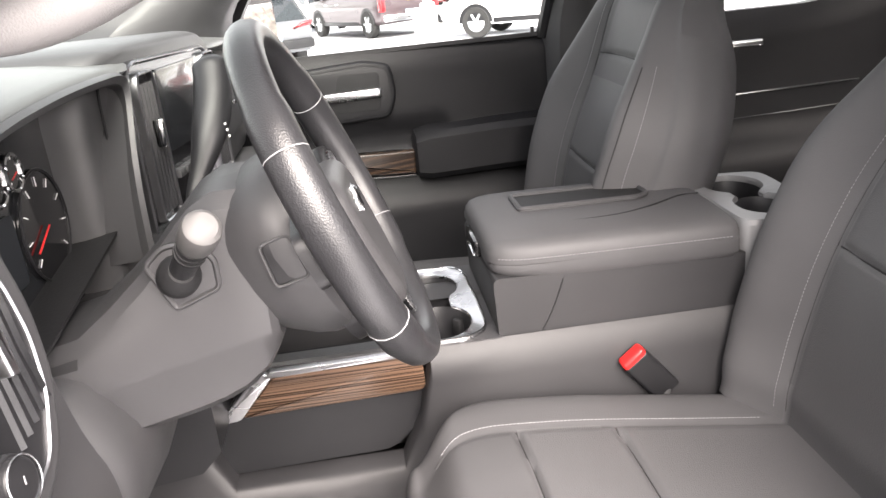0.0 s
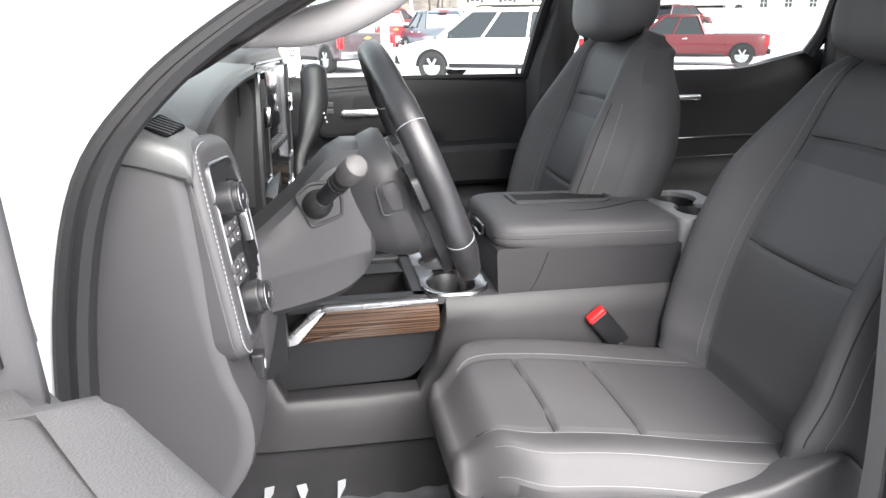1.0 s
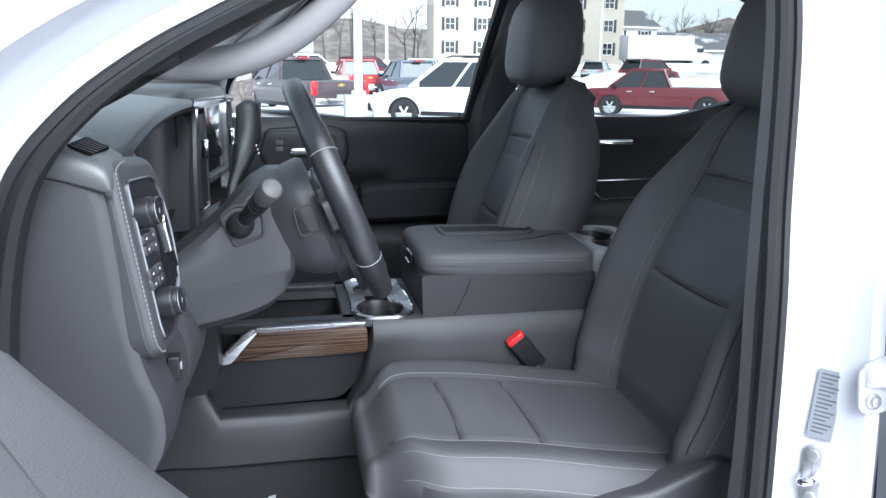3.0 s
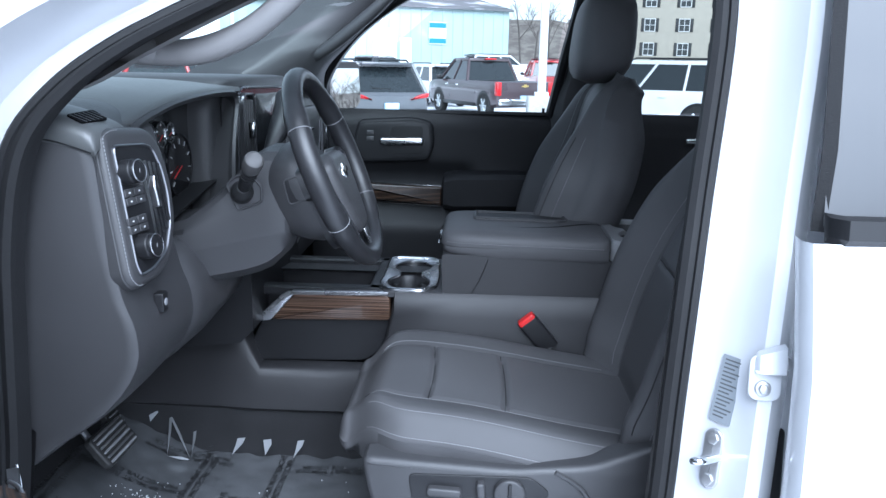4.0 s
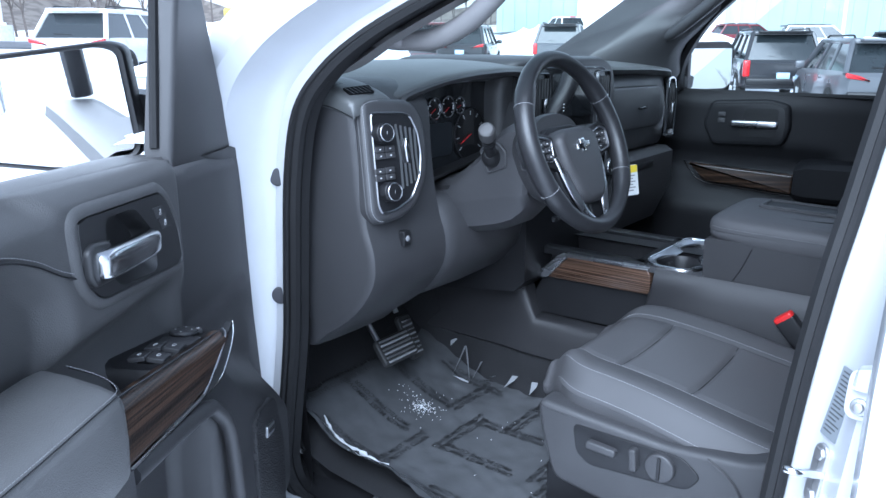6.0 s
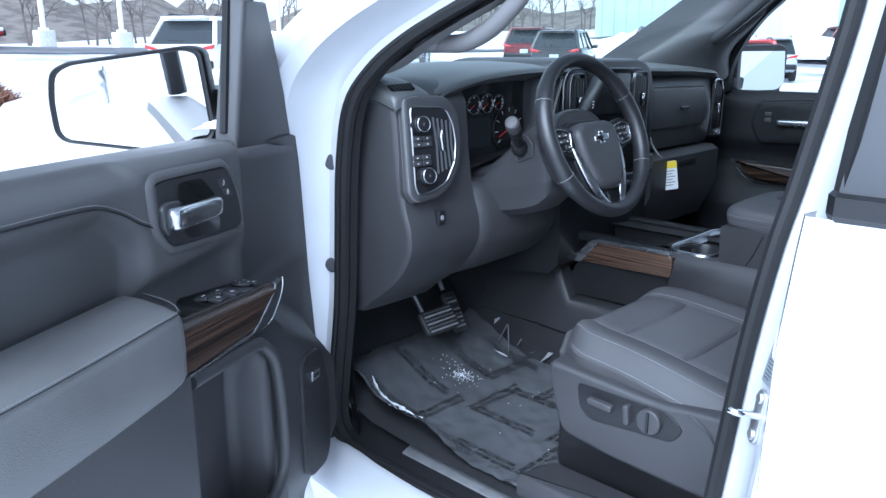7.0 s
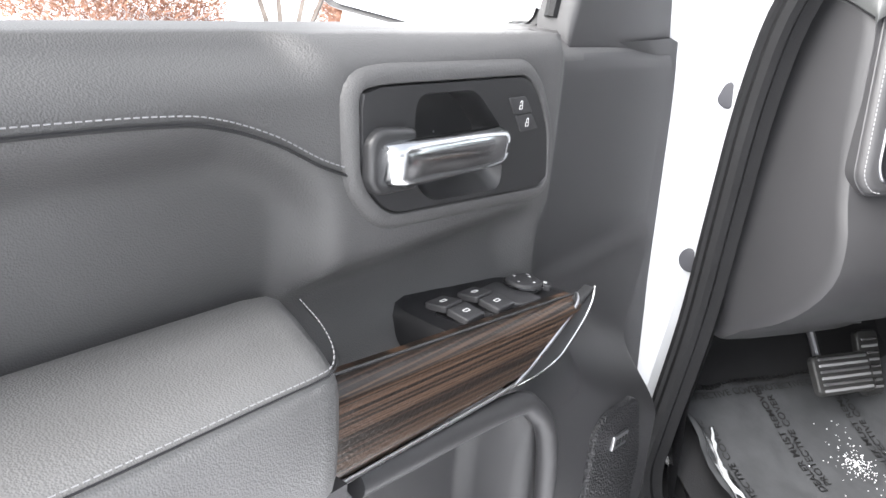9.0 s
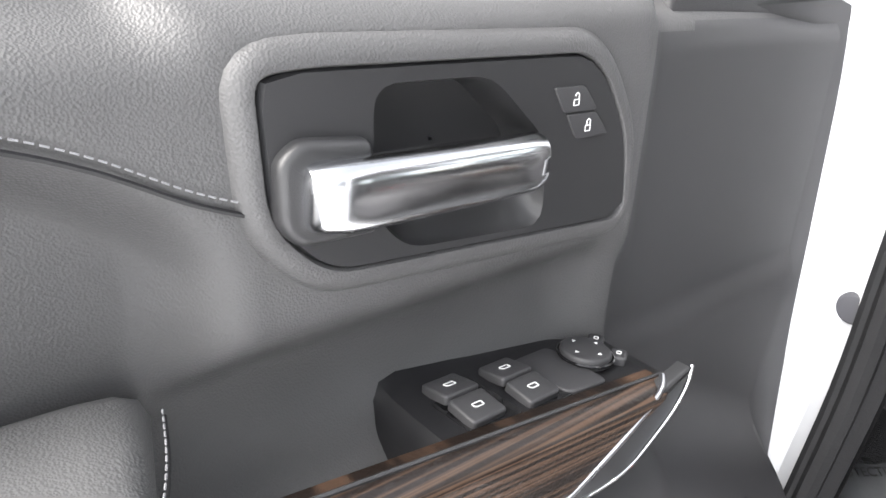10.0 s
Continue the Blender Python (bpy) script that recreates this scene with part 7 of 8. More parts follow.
def film_z(x, y):
    z = 0.533 + 0.012 * smooth(-0.40, -0.55, x) + 0.09 * smooth(-0.52, -0.80, x)
    z += 0.055 * smooth(0.14, 0.07, y) * smooth(-0.75, -0.62, x) * smooth(-0.2, -0.42, x)
    z += 0.004 * noise.noise(V(x * 9, y * 9, 0.3)) + 0.002 * noise.noise(V(x * 26, y * 26, 2.0)) + 0.003 * abs(noise.noise(V(x * 14 + y * 20, y * 11, 5)))
    edge = min(smooth(0.075, 0.12, y), smooth(0.665, 0.60, y))
    return z + 0.010 * (1 - edge) * (0.5 + noise.noise(V(x * 30, y * 30, 7)))


bm = bmesh.new()
sheet(bm, lambda u, v: (-0.80 + 0.80 * u, 0.07 + 0.585 * v + 0.015 * noise.noise(V(u * 7, v * 7, 9)), film_z(-0.80 + 0.80 * u, 0.07 + 0.585 * v)), 90, 70)
part("film", bm, FILM_M, film_thing, "crinkled translucent film", sharp=180)
PRINT = mat("black_print", (0.018, 0.018, 0.019), 0.4)


def words(text, x, y, turn, size):
    """Printed text laid on the film."""
    cu = bpy.data.curves.new("lettering", "FONT")
    cu.body, cu.size, cu.align_x, cu.align_y, cu.offset = text, size, "CENTER", "CENTER", 0.0002
    tmp = bpy.data.objects.new("lettering", cu)
    scene.collection.objects.link(tmp)
    me = bpy.data.meshes.new_from_object(tmp.evaluated_get(bpy.context.evaluated_depsgraph_get()))
    bpy.data.objects.remove(tmp)
    m = pose(x, y, 0, 0, 0, turn)
    for v in me.vertices:
        q = m @ v.co
        v.co = (q.x, q.y, film_z(q.x, q.y) + 0.0025)
    ob = new("printed_warning", me)
    me.materials.append(PRINT)
    ob.parent = film_thing
    ob["label"] = "black printed warning text"


TEXT = "DEALER MUST REMOVE\nPROTECTIVE COVER"
for x, y, t in ((-0.25, 0.135, 180), (-0.32, 0.295, 180), (-0.33, 0.452, 180), (-0.62, 0.30, 180), (-0.62, 0.465, 180), (-0.58, 0.145, 180), (-0.20, 0.60, 180), (-0.55, 0.61, 180),
                (-0.478, 0.215, 90), (-0.420, 0.378, 90), (-0.502, 0.535, 90), (-0.735, 0.38, 90), (-0.735, 0.21, 90), (-0.125, 0.22, 90), (-0.165, 0.385, 90), (-0.33, 0.55, 90)):
    words(TEXT, x, y, t, 0.0195)
# bright crinkles where the film stands up at its far edge, and a snow crumb patch
bm = bmesh.new()
rng = random.Random(11)
for low, top, wide, h in (((-0.663, 0.655), (-0.664, 0.668), 0.016, 0.035), ((-0.590, 0.566), (-0.618, 0.665), 0.005, 0.035), ((-0.545, 0.585), (-0.615, 0.664), 0.003, 0.035), ((-0.588, 0.567), (-0.548, 0.583), 0.002, 0.004), ((-0.543, 0.588), (-0.560, 0.662), 0.005, 0.030),
                         ((-0.520, 0.645), (-0.500, 0.664), 0.006, 0.018), ((-0.459, 0.622), (-0.450, 0.662), 0.013, 0.032), ((-0.382, 0.630), (-0.388, 0.662), 0.013, 0.032), ((-0.315, 0.628), (-0.306, 0.662), 0.011, 0.030)):
    zl, zt = film_z(*low) + 0.014, film_z(top[0], min(top[1], 0.65)) + h + 0.008
    mid = (low[0] * 0.4 + top[0] * 0.6, low[1] * 0.4 + top[1] * 0.6)
    vs = [bm.verts.new(q) for q in ((low[0], low[1], zl), (mid[0] + wide * 1.1, mid[1], zl * 0.4 + zt * 0.6 + 0.003), (top[0] + wide * 1.0, top[1], zt), (top[0] - wide * 0.5, top[1], zt - 0.003), (mid[0] - wide * 0.3, mid[1], zl * 0.4 + zt * 0.6 - 0.004))]
    bm.faces.new((vs[0], vs[1], vs[4]))
    bm.faces.new((vs[1], vs[2], vs[3], vs[4]))
# Pale base colour paints the glint of sky on the folds.
tagged(part("film_fold", bm, mat("film_glint", (0.36, 0.37, 0.39), 0.14, coat=1.0), film_thing, "folded edge of the film, glints painted pale"), kind="stuff")
bm = bmesh.new()
for i in range(230):
    r = abs(rng.gauss(0, 0.028))
    a = rng.uniform(0, 6.28)
    x, y = -0.565 + r * math.cos(a) * 1.2, 0.40 + r * math.sin(a)
    s = rng.uniform(0.0005, 0.0016)
    bmesh.ops.create_icosphere(bm, subdivisions=1, radius=s, matrix=Matrix.Translation((x, y, film_z(x, y) + s * 0.7)))
for i in range(26):
    x, y = rng.uniform(-0.66, -0.08), rng.uniform(0.12, 0.6)
    bmesh.ops.create_icosphere(bm, subdivisions=1, radius=0.0011, matrix=Matrix.Translation((x, y, film_z(x, y) + 0.0010)))
solo("snow_crumbs", bm, SNOW, "crumbs of snow trodden onto the floor film", "snow", kind="stuff")

bm = bmesh.new()
rng = random.Random(3)
path_s = [(-0.665 + 0.0108 * i, 0.155 - 0.0052 * i + 0.0001 * i * i) for i in range(25)]
tube(bm, [(x + rng.uniform(-0.003, 0.003), y + rng.uniform(-0.003, 0.003), film_z(x, y) + 0.003) for x, y in path_s], [0.0015 + 0.0055 * rng.random() * math.sin(math.pi * (i + 0.5) / 25) for i in range(25)], 7)
solo("snow_streak", bm, SNOW, "thin streak of snow along the film's edge", "snow", kind="stuff")

# hanging tag on the centre stack
tag = thing("hanging_tag", "white card tag with yellow band hanging from the dash", "tag")
tm = Matrix.Translation((-0.375, 1.15, 1.055)) @ pose(0, 0, 0, 0, 0, -52) @ Matrix(((0, 0, 1, 0), (1, 0, 0, 0), (0, 1, 0, 0), (0, 0, 0, 1))) @ pose(0, 0, 0, 0, 0, 8)
bm = bmesh.new()
slab(bm, rrect(0.066, 0.092, 0.004, 2), 0.0012, tm)
card = part("card", bm, WHITE, tag, "white printed card")
bm = bmesh.new()
slab(bm, rrect(0.065, 0.022, 0.002, 2), 0.0008, tm @ pose(0, 0.034, 0.0010))
part("band", bm, YELLOW, card, "yellow band")
for i in range(6):
    bm = bmesh.new()
    slab(bm, rrect(0.05 - 0.008 * (i % 2), 0.003, 0.0005, 1), 0.0005, tm @ pose(-0.003 * (i % 2), 0.014 - 0.009 * i, 0.0012))
    part("print_bar", bm, STITCH, card)
bm = bmesh.new()
tube(bm, spline([(tm @ V(0, 0.046, 0))[:], (-0.39, 1.115, 1.125), (-0.405, 1.10, 1.155), (-0.41, 1.09, 1.18)], 5), 0.006, 8, flat=0.25)
part("strap", bm, WHITE, tag)
# seat belt on the far pillar
belt = thing("seat_belt", "black webbing seat belt on the far pillar", "seat belt")
bm = bmesh.new()
tube(bm, spline([(0.46, 1.50, 1.55), (0.50, 1.54, 1.30), (0.50, 1.57, 1.0), (0.46, 1.58, 0.75)], 6), 0.024, 8, flat=0.08, up=(1, 0, 0))
part("webbing", bm, RUBBER, belt)
bm = bmesh.new()
box(bm, (0.455, 1.50, 1.56), (0.05, 0.03, 0.06), 0.01)
part("anchor", bm, PLASTIC_D, belt)

# ---- outside ----
def height(x, y):
    """The lot is level round the truck, dips beyond it and climbs gently towards the road and the far rows."""
    return 1.4 * smooth(4, 40, -x) + 1.9 * smooth(34, 90, y) - (0.20 + 0.26 * smooth(4, 16, x)) * smooth(5, 22, y)


def place(x, y, heading, dz=0.0):
    return pose(x, y, height(x, y) + dz, 0, 0, heading)


bm = bmesh.new()
xs = [-1500, -700, -300, -160] + [-100 + 4 * i for i in range(46)] + [120, 300, 900, 1500]
ys = [-1500, -600, -200, -90] + [-50 + 4 * i for i in range(46)] + [180, 300, 800, 1500]
grid = [[bm.verts.new((x, y, height(x, y))) for y in ys] for x in xs]
for i in range(len(xs) - 1):
    for j in range(len(ys) - 1):
        bm.faces.new((grid[i][j], grid[i + 1][j], grid[i + 1][j + 1], grid[i][j + 1]))
GROUND = mat("salted_snowy_asphalt", (0.30, 0.30, 0.31), 0.75, second=(0.78, 0.79, 0.82), amount=0.44, scale=0.22, bump=0.5, bump_scale=30)
tagged(part("ground", bm, GROUND), "snow-covered, salted asphalt car lot", "ground", kind="structure")
# the road beyond, a dark strip under the box truck
ROAD = mat("wet_asphalt", (0.06, 0.06, 0.065), 0.5, second=(0.16, 0.16, 0.17), amount=0.55, scale=0.4, bump=0.4, bump_scale=40)
bm = bmesh.new()
loft(bm, [[V(x, y, height(x, y) + 0.02) for x in range(-60, 141, 10)] for y in (82, 86, 90)], caps=False, around=False)
tagged(part("road", bm, ROAD), "wet dark road beyond the car lot", "road", kind="structure")
bm = bmesh.new()
loft(bm, [[V(x, y, height(x, y) + 0.02) for y in range(-60, 81, 10)] for x in (-30, -34, -38)], caps=False, around=False)
tagged(part("side_road", bm, ROAD), "wet dark side road past the hedge", "road", kind="structure")

# dead grass on the bank below the road, half covered in snow
VERGE = mat("dead_grass_and_snow", (0.30, 0.25, 0.17), 0.95, second=(0.66, 0.65, 0.63), amount=0.42, scale=0.5, bump=1.0, bump_scale=14)
bm = bmesh.new()
loft(bm, [[V(x, y, height(x, y) + 0.025) for x in range(12, 101, 4)] for y in range(44, 81, 4)], caps=False, around=False)
tagged(part("verge", bm, VERGE), "bank of dead brown grass half covered in snow", "verge", kind="structure")

# ---- vehicles: x forward, y left, z up, origin on the ground at the middle ----
TYRE = mat("tyre_rubber", (0.02, 0.02, 0.02), 0.8, bump=0.3, bump_scale=60)
TAIL = mat("red_lamp", (0.55, 0.015, 0.02), 0.2, coat=0.5)
LAMP = mat("clear_lamp", (0.6, 0.62, 0.65), 0.15, coat=0.5)
PLATE = mat("plate_blank", (0.45, 0.62, 0.75), 0.5)
GOLD = mat("gold_emblem", (0.6, 0.45, 0.15), 0.35, 0.6)
PAINTS = {n: mat(n + "_car_paint", c, 0.3, coat=0.7, vary=0.06, scale=2) for n, c in (("grey", (0.10, 0.105, 0.115)), ("charcoal", (0.07, 0.05, 0.055)), ("white", (0.75, 0.76, 0.77)), ("red", (0.11, 0.005, 0.010)), ("silver", (0.42, 0.45, 0.46)), ("blue", (0.04, 0.06, 0.10)), ("black", (0.025, 0.026, 0.03)), ("brightred", (0.33, 0.02, 0.022)), ("teal", (0.35, 0.47, 0.47)))}


def vehicle(kind, colour, at, label, group="parked vehicles"):
    """kind: pickup, suv or wagon."""
    paint = PAINTS[colour]
    L, W, H, belt, wb, wr = {"pickup": (5.75, 2.0, 1.9, 1.18, 3.65, 0.41), "suv": (5.1, 2.0, 1.86, 1.12, 2.95, 0.39), "wagon": (4.65, 1.84, 1.66, 1.02, 2.72, 0.36)}[kind]
    car = thing({"pickup": "parked_pickup", "suv": "parked_suv", "wagon": "parked_crossover"}[kind], label, "pickup truck" if kind == "pickup" else "car", at=at, group=group)
    h = L / 2
    # cross-sections of the body, rear to front
    if kind == "pickup":
        stations = [(-h, 0.93, 0.52, belt - 0.02), (-h + 0.06, 0.98, 0.42, belt), (-h + 0.5, 1.0, 0.36, belt), (-0.2, 1.0, 0.34, belt), (1.2, 1.0, 0.34, belt - 0.01), (1.6, 1.0, 0.34, belt - 0.02), (2.5, 0.97, 0.36, belt - 0.07), (h - 0.1, 0.93, 0.42, belt - 0.16), (h, 0.86, 0.5, belt - 0.3)]
        lo, hi = (-0.62, 1.75), (-0.30, 0.85)
    else:
        stations = [(-h, 0.88, 0.5, belt - 0.08), (-h + 0.08, 0.95, 0.4, belt), (-h + 0.6, 1.0, 0.34, belt + 0.01), (0.0, 1.0, 0.32, belt), (1.2, 1.0, 0.32, belt - 0.03), (1.9, 0.97, 0.34, belt - 0.1), (h - 0.15, 0.92, 0.4, belt - 0.22), (h, 0.84, 0.48, belt - 0.36)]
        lo, hi = (-h + 0.12, 1.35), (-h + 0.55, 0.45)
    bm = bmesh.new()
    loft(bm, [[V(x, s * W / 2 * k * g, z) for s, g, z in ((-1, 0.88, zb), (-1, 0.98, zb + 0.08), (-1, 1.0, (zb + zt) / 2), (-1, 0.99, zt - 0.12), (-1, 0.95, zt), (1, 0.95, zt), (1, 0.99, zt - 0.12), (1, 1.0, (zb + zt) / 2), (1, 0.98, zb + 0.08), (1, 0.88, zb))] for x, k, zb, zt in stations])
    part("body", bm, paint, car)
    # glazed upper part, roof and pillars
    tw, bw = W / 2 * 0.74, W / 2 * 0.93
    bm = bmesh.new()
    loft(bm, [[V(lo[0], -bw, belt - 0.02), V(lo[1], -bw * 0.96, belt - 0.02), V(lo[1], bw * 0.96, belt - 0.02), V(lo[0], bw, belt - 0.02)], [V(hi[0], -tw, H - 0.07), V(hi[1], -tw, H - 0.07), V(hi[1], tw, H - 0.07), V(hi[0], tw, H - 0.07)]])
    part("window_glass", bm, DARKGLASS, car, "dark tinted windows")
    bm = bmesh.new()
    slab(bm, rounded([(hi[0] - 0.06, -tw - 0.03), (hi[1] + 0.08, -tw - 0.02), (hi[1] + 0.08, tw + 0.02), (hi[0] - 0.06, tw + 0.03)], 0.12, 3), 0.10, pose(0, 0, H - 0.10), 0.05)
    part("roof", bm, paint, car)
    fr = [0.0, 0.36, 0.68, 1.0] if kind != "pickup" else [0.0, 0.5, 1.0]
    for s in (-1, 1):
        for f in fr:
            bm = bmesh.new()
            a = V(lo[0] + (lo[1] - lo[0]) * f, s * bw * (1 - 0.04 * f), belt - 0.03)
            b = V(hi[0] + (hi[1] - hi[0]) * f, s * tw, H - 0.06)
            tube(bm, [a, b], 0.055 if f in (0.0, 1.0) else 0.035, 6)
            part("pillar", bm, paint, car)
        # lamps
        bm = bmesh.new()
        if kind == "wagon":
            slab(bm, rounded([(s * 0.42, 0.86), (s * 0.86, 0.92), (s * 0.88, 1.02), (s * 0.62, 0.96)] if s > 0 else [(s * 0.62, 0.96), (s * 0.88, 1.02), (s * 0.86, 0.92), (s * 0.42, 0.86)], 0.03, 2), 0.10, Matrix(((0, 0, -1, -h + 0.07), (1, 0, 0, 0), (0, 1, 0, 0), (0, 0, 0, 1))), 0.02)
        else:
            box(bm, (-h + 0.06, s * W / 2 * 0.91, belt - 0.22), (0.18, 0.17, 0.42), 0.03)
        part("tail_lamp", bm, TAIL, car, "red tail lamp")
        bm = bmesh.new()
        box(bm, (h - 0.14, s * W / 2 * 0.74, belt - 0.33), (0.22, 0.36, 0.16), 0.04)
        part("headlamp", bm, LAMP, car, "clear headlamp")
        bm = bmesh.new()
        box(bm, (lo[1] - 0.25, s * (W / 2 + 0.06), belt + 0.06), (0.14, 0.2, 0.16), 0.04)
        part("mirror", bm, paint if kind != "pickup" else PLASTIC_D, car)
        for x in (-wb / 2 - (0.15 if kind == "pickup" else 0), wb / 2 - (0.15 if kind == "pickup" else 0)):
            wm = Matrix.Translation((x, s * (W / 2 - 0.10), wr)) @ pose(0, 0, 0, -90 * s, 0, 0)
            bm = bmesh.new()
            prof = [(wr * 0.62, -0.12), (wr * 0.93, -0.12), (wr, -0.08), (wr, 0.08), (wr * 0.93, 0.12), (wr * 0.62, 0.11)]
            loft(bm, [[wm @ V(r * math.cos(a), r * math.sin(a), z) for r, z in prof] for a in [2 * math.pi * i / 24 for i in range(25)]], caps=False)
            wheel = part("wheel", bm, TYRE, car, "black tyre with silver rim")
            bm = bmesh.new()
            disc(bm, wr * 0.63, 0.02, wm @ pose(0, 0, 0.06), 24, 0.01)
            for i in range(6):
                a = 2 * math.pi * i / 6
                tube(bm, [wm @ V(0, 0, 0.10), wm @ V(wr * 0.58 * math.cos(a), wr * 0.58 * math.sin(a), 0.09)], 0.035, 6)
            part("rim", bm, PAINTS["silver"], wheel)
            bm = bmesh.new()
            slab(bm, [(wr * 1.17 * math.cos(math.pi * i / 16), wr * 1.17 * math.sin(math.pi * i / 16)) for i in range(17)], 0.012, Matrix.Translation((x, s * (W / 2 - 0.004), wr)) @ pose(0, 0, 0, 90, 0, 0) @ pose(0, 0, -0.008 if s < 0 else -0.004))
            part("wheel_arch", bm, PLASTIC_D, car)
        # door handles and lower moulding
        for x in ((0.1, 0.95) if kind == "pickup" else (-0.55, 0.45)):
            bm = bmesh.new()
            box(bm, (x, s * W / 2 * 0.995, belt - 0.16), (0.2, 0.04, 0.04), 0.012)
            part("door_handle", bm, CHROME if kind == "pickup" else paint, car)
        bm = bmesh.new()
        box(bm, (0, s * W / 2 * 0.98, 0.42), (wb - 0.95, 0.05, 0.12), 0.02)
        part("sill_moulding", bm, PLASTIC_D, car)
    bm = bmesh.new()
    box(bm, (-h - 0.02, 0, 0.56), (0.16, W * 0.92, 0.20), 0.05)
    part("rear_bumper", bm, CHROME if kind == "pickup" and colour != "red" else PLASTIC_D, car)
    bm = bmesh.new()
    box(bm, (h - 0.02, 0, 0.55), (0.16, W * 0.86, 0.24), 0.05)
    part("front_bumper", bm, PLASTIC_D, car)
    bm = bmesh.new()
    box(bm, (h - 0.03, 0, belt - 0.40), (0.10, W * 0.55, 0.22), 0.03)
    part("grille", bm, GLOSS, car)
    bm = bmesh.new()
    box(bm, (-h - (0.02 if kind == "pickup" else 0.02), 0, 0.72 if kind != "pickup" else 0.68), (0.10, 0.32, 0.16), 0.005)
    part("blank_plate", bm, PLATE, car, "blank pale blue plate")
    bm = bmesh.new()
    slab(bm, [(-0.12, 0.0), (-0.05, 0.0), (-0.04, 0.04), (0.05, 0.04), (0.06, 0.015), (0.12, 0.015), (0.11, -0.03), (0.05, -0.03), (0.04, -0.05), (-0.05, -0.05), (-0.06, -0.035), (-0.13, -0.035)], 0.02, Matrix(((0, 0, -1, -h + (0.0 if kind == "pickup" else 0.03)), (-1, 0, 0, 0), (0, 1, 0, belt - 0.12), (0, 0, 0, 1))))
    part("emblem", bm, GOLD, car)
    if kind == "pickup":
        # open load bed behind the cab
        bm = bmesh.new()
        box(bm, (-h + 1.05, 0, belt - 0.012), (1.85, W * 0.80, 0.03), 0.01)
        part("bed_cover", bm, PLASTIC_D, car)
        bm = bmesh.new()
        box(bm, (-0.42, 0, H - 0.03), (0.1, 0.4, 0.05), 0.01)
        part("brake_lamp", bm, TAIL, car)
    else:
        bm = bmesh.new()
        box(bm, (-h + 0.42, 0, H - 0.03), (0.30, W * 0.62, 0.06), 0.02)
        part("spoiler", bm, paint if kind == "wagon" else PLASTIC_D, car)
        bm = bmesh.new()
        tube(bm, [(-h + 0.19, -0.05, belt + 0.06), (-h + 0.20, 0.38, belt + 0.09)], 0.015, 6)
        part("wiper", bm, PLASTIC_D, car)
        for s in (-1, 1):
            bm = bmesh.new()
            tube(bm, [(hi[0] + 0.1, s * (tw - 0.06), H), (hi[0] + 0.2, s * (tw - 0.06), H + 0.05), (hi[1] - 0.2, s * (tw - 0.06), H + 0.05), (hi[1] - 0.05, s * (tw - 0.06), H)], 0.02, 6)
            part("roof_rail", bm, PLASTIC_D, car)
    return car


HD = 115.5
vehicle("wagon", "grey", place(-2.75, 18.2, HD), "dark grey parked crossover with red tail lamps")
vehicle("pickup", "charcoal", place(0.35, 26.4, HD), "dark maroon-grey parked pickup with chrome bumper")
vehicle("suv", "white", place(4.75, 20.3, 150), "white parked wagon standing side on beside the pole")
vehicle("pickup", "red", place(14.4, 28.6, 152), "dark red parked crew-cab pickup side on")
vehicle("suv", "black", place(-6.1, 23.2, HD), "black parked wagon beside the grey crossover")
vehicle("wagon", "brightred", place(-9.2, 21.6, HD), "bright red parked crossover in the row")
vehicle("wagon", "white", place(-1.9, 32.5, HD), "white parked crossover in the second row")
vehicle("pickup", "blue", place(5.6, 34.2, HD - 12), "dark blue parked pickup in the second row")
vehicle("pickup", "brightred", place(3.6, 39.0, HD - 20), "bright red parked pickup in the second row")
vehicle("wagon", "silver", place(-12.5, 31.5, HD), "silver parked crossover by the snow heap")
vehicle("suv", "grey", place(-16.0, 29.0, HD), "grey parked wagon by the snow heap")
vehicle("wagon", "red", place(-20.5, 26.5, HD), "dark red parked crossover ahead of the bonnet")
vehicle("wagon", "teal", place(-22.5, 20.0, HD), "pale green-silver parked crossover ahead of the bonnet")
vehicle("wagon", "black", place(-17.6, 24.6, HD), "black parked crossover ahead of the bonnet")
vehicle("wagon", "white", place(-17.9, 10.0, 122), "white parked crossover beyond the open door")
vehicle("wagon", "brightred", place(-37.0, 8.2, 76), "red crossover on the side road")
vehicle("pickup", "white", place(-25.5, 47.0, 150), "white pickup parked high on the far snow")
for i, (c, x, y) in enumerate((("white", 1.5, 52), ("red", 5.5, 53), ("white", 10, 55), ("teal", 14.5, 54), ("grey", 19, 56), ("black", -6, 50), ("white", -11, 52), ("red", -16, 54), ("silver", 24, 58), ("red", 28, 57))):
    vehicle("wagon" if i % 3 else "suv", c, place(x, y, 25 + 17 * (i % 3)), "distant %s car parked in the far row" % {"teal": "pale green"}.get(c, c), "far row of cars")

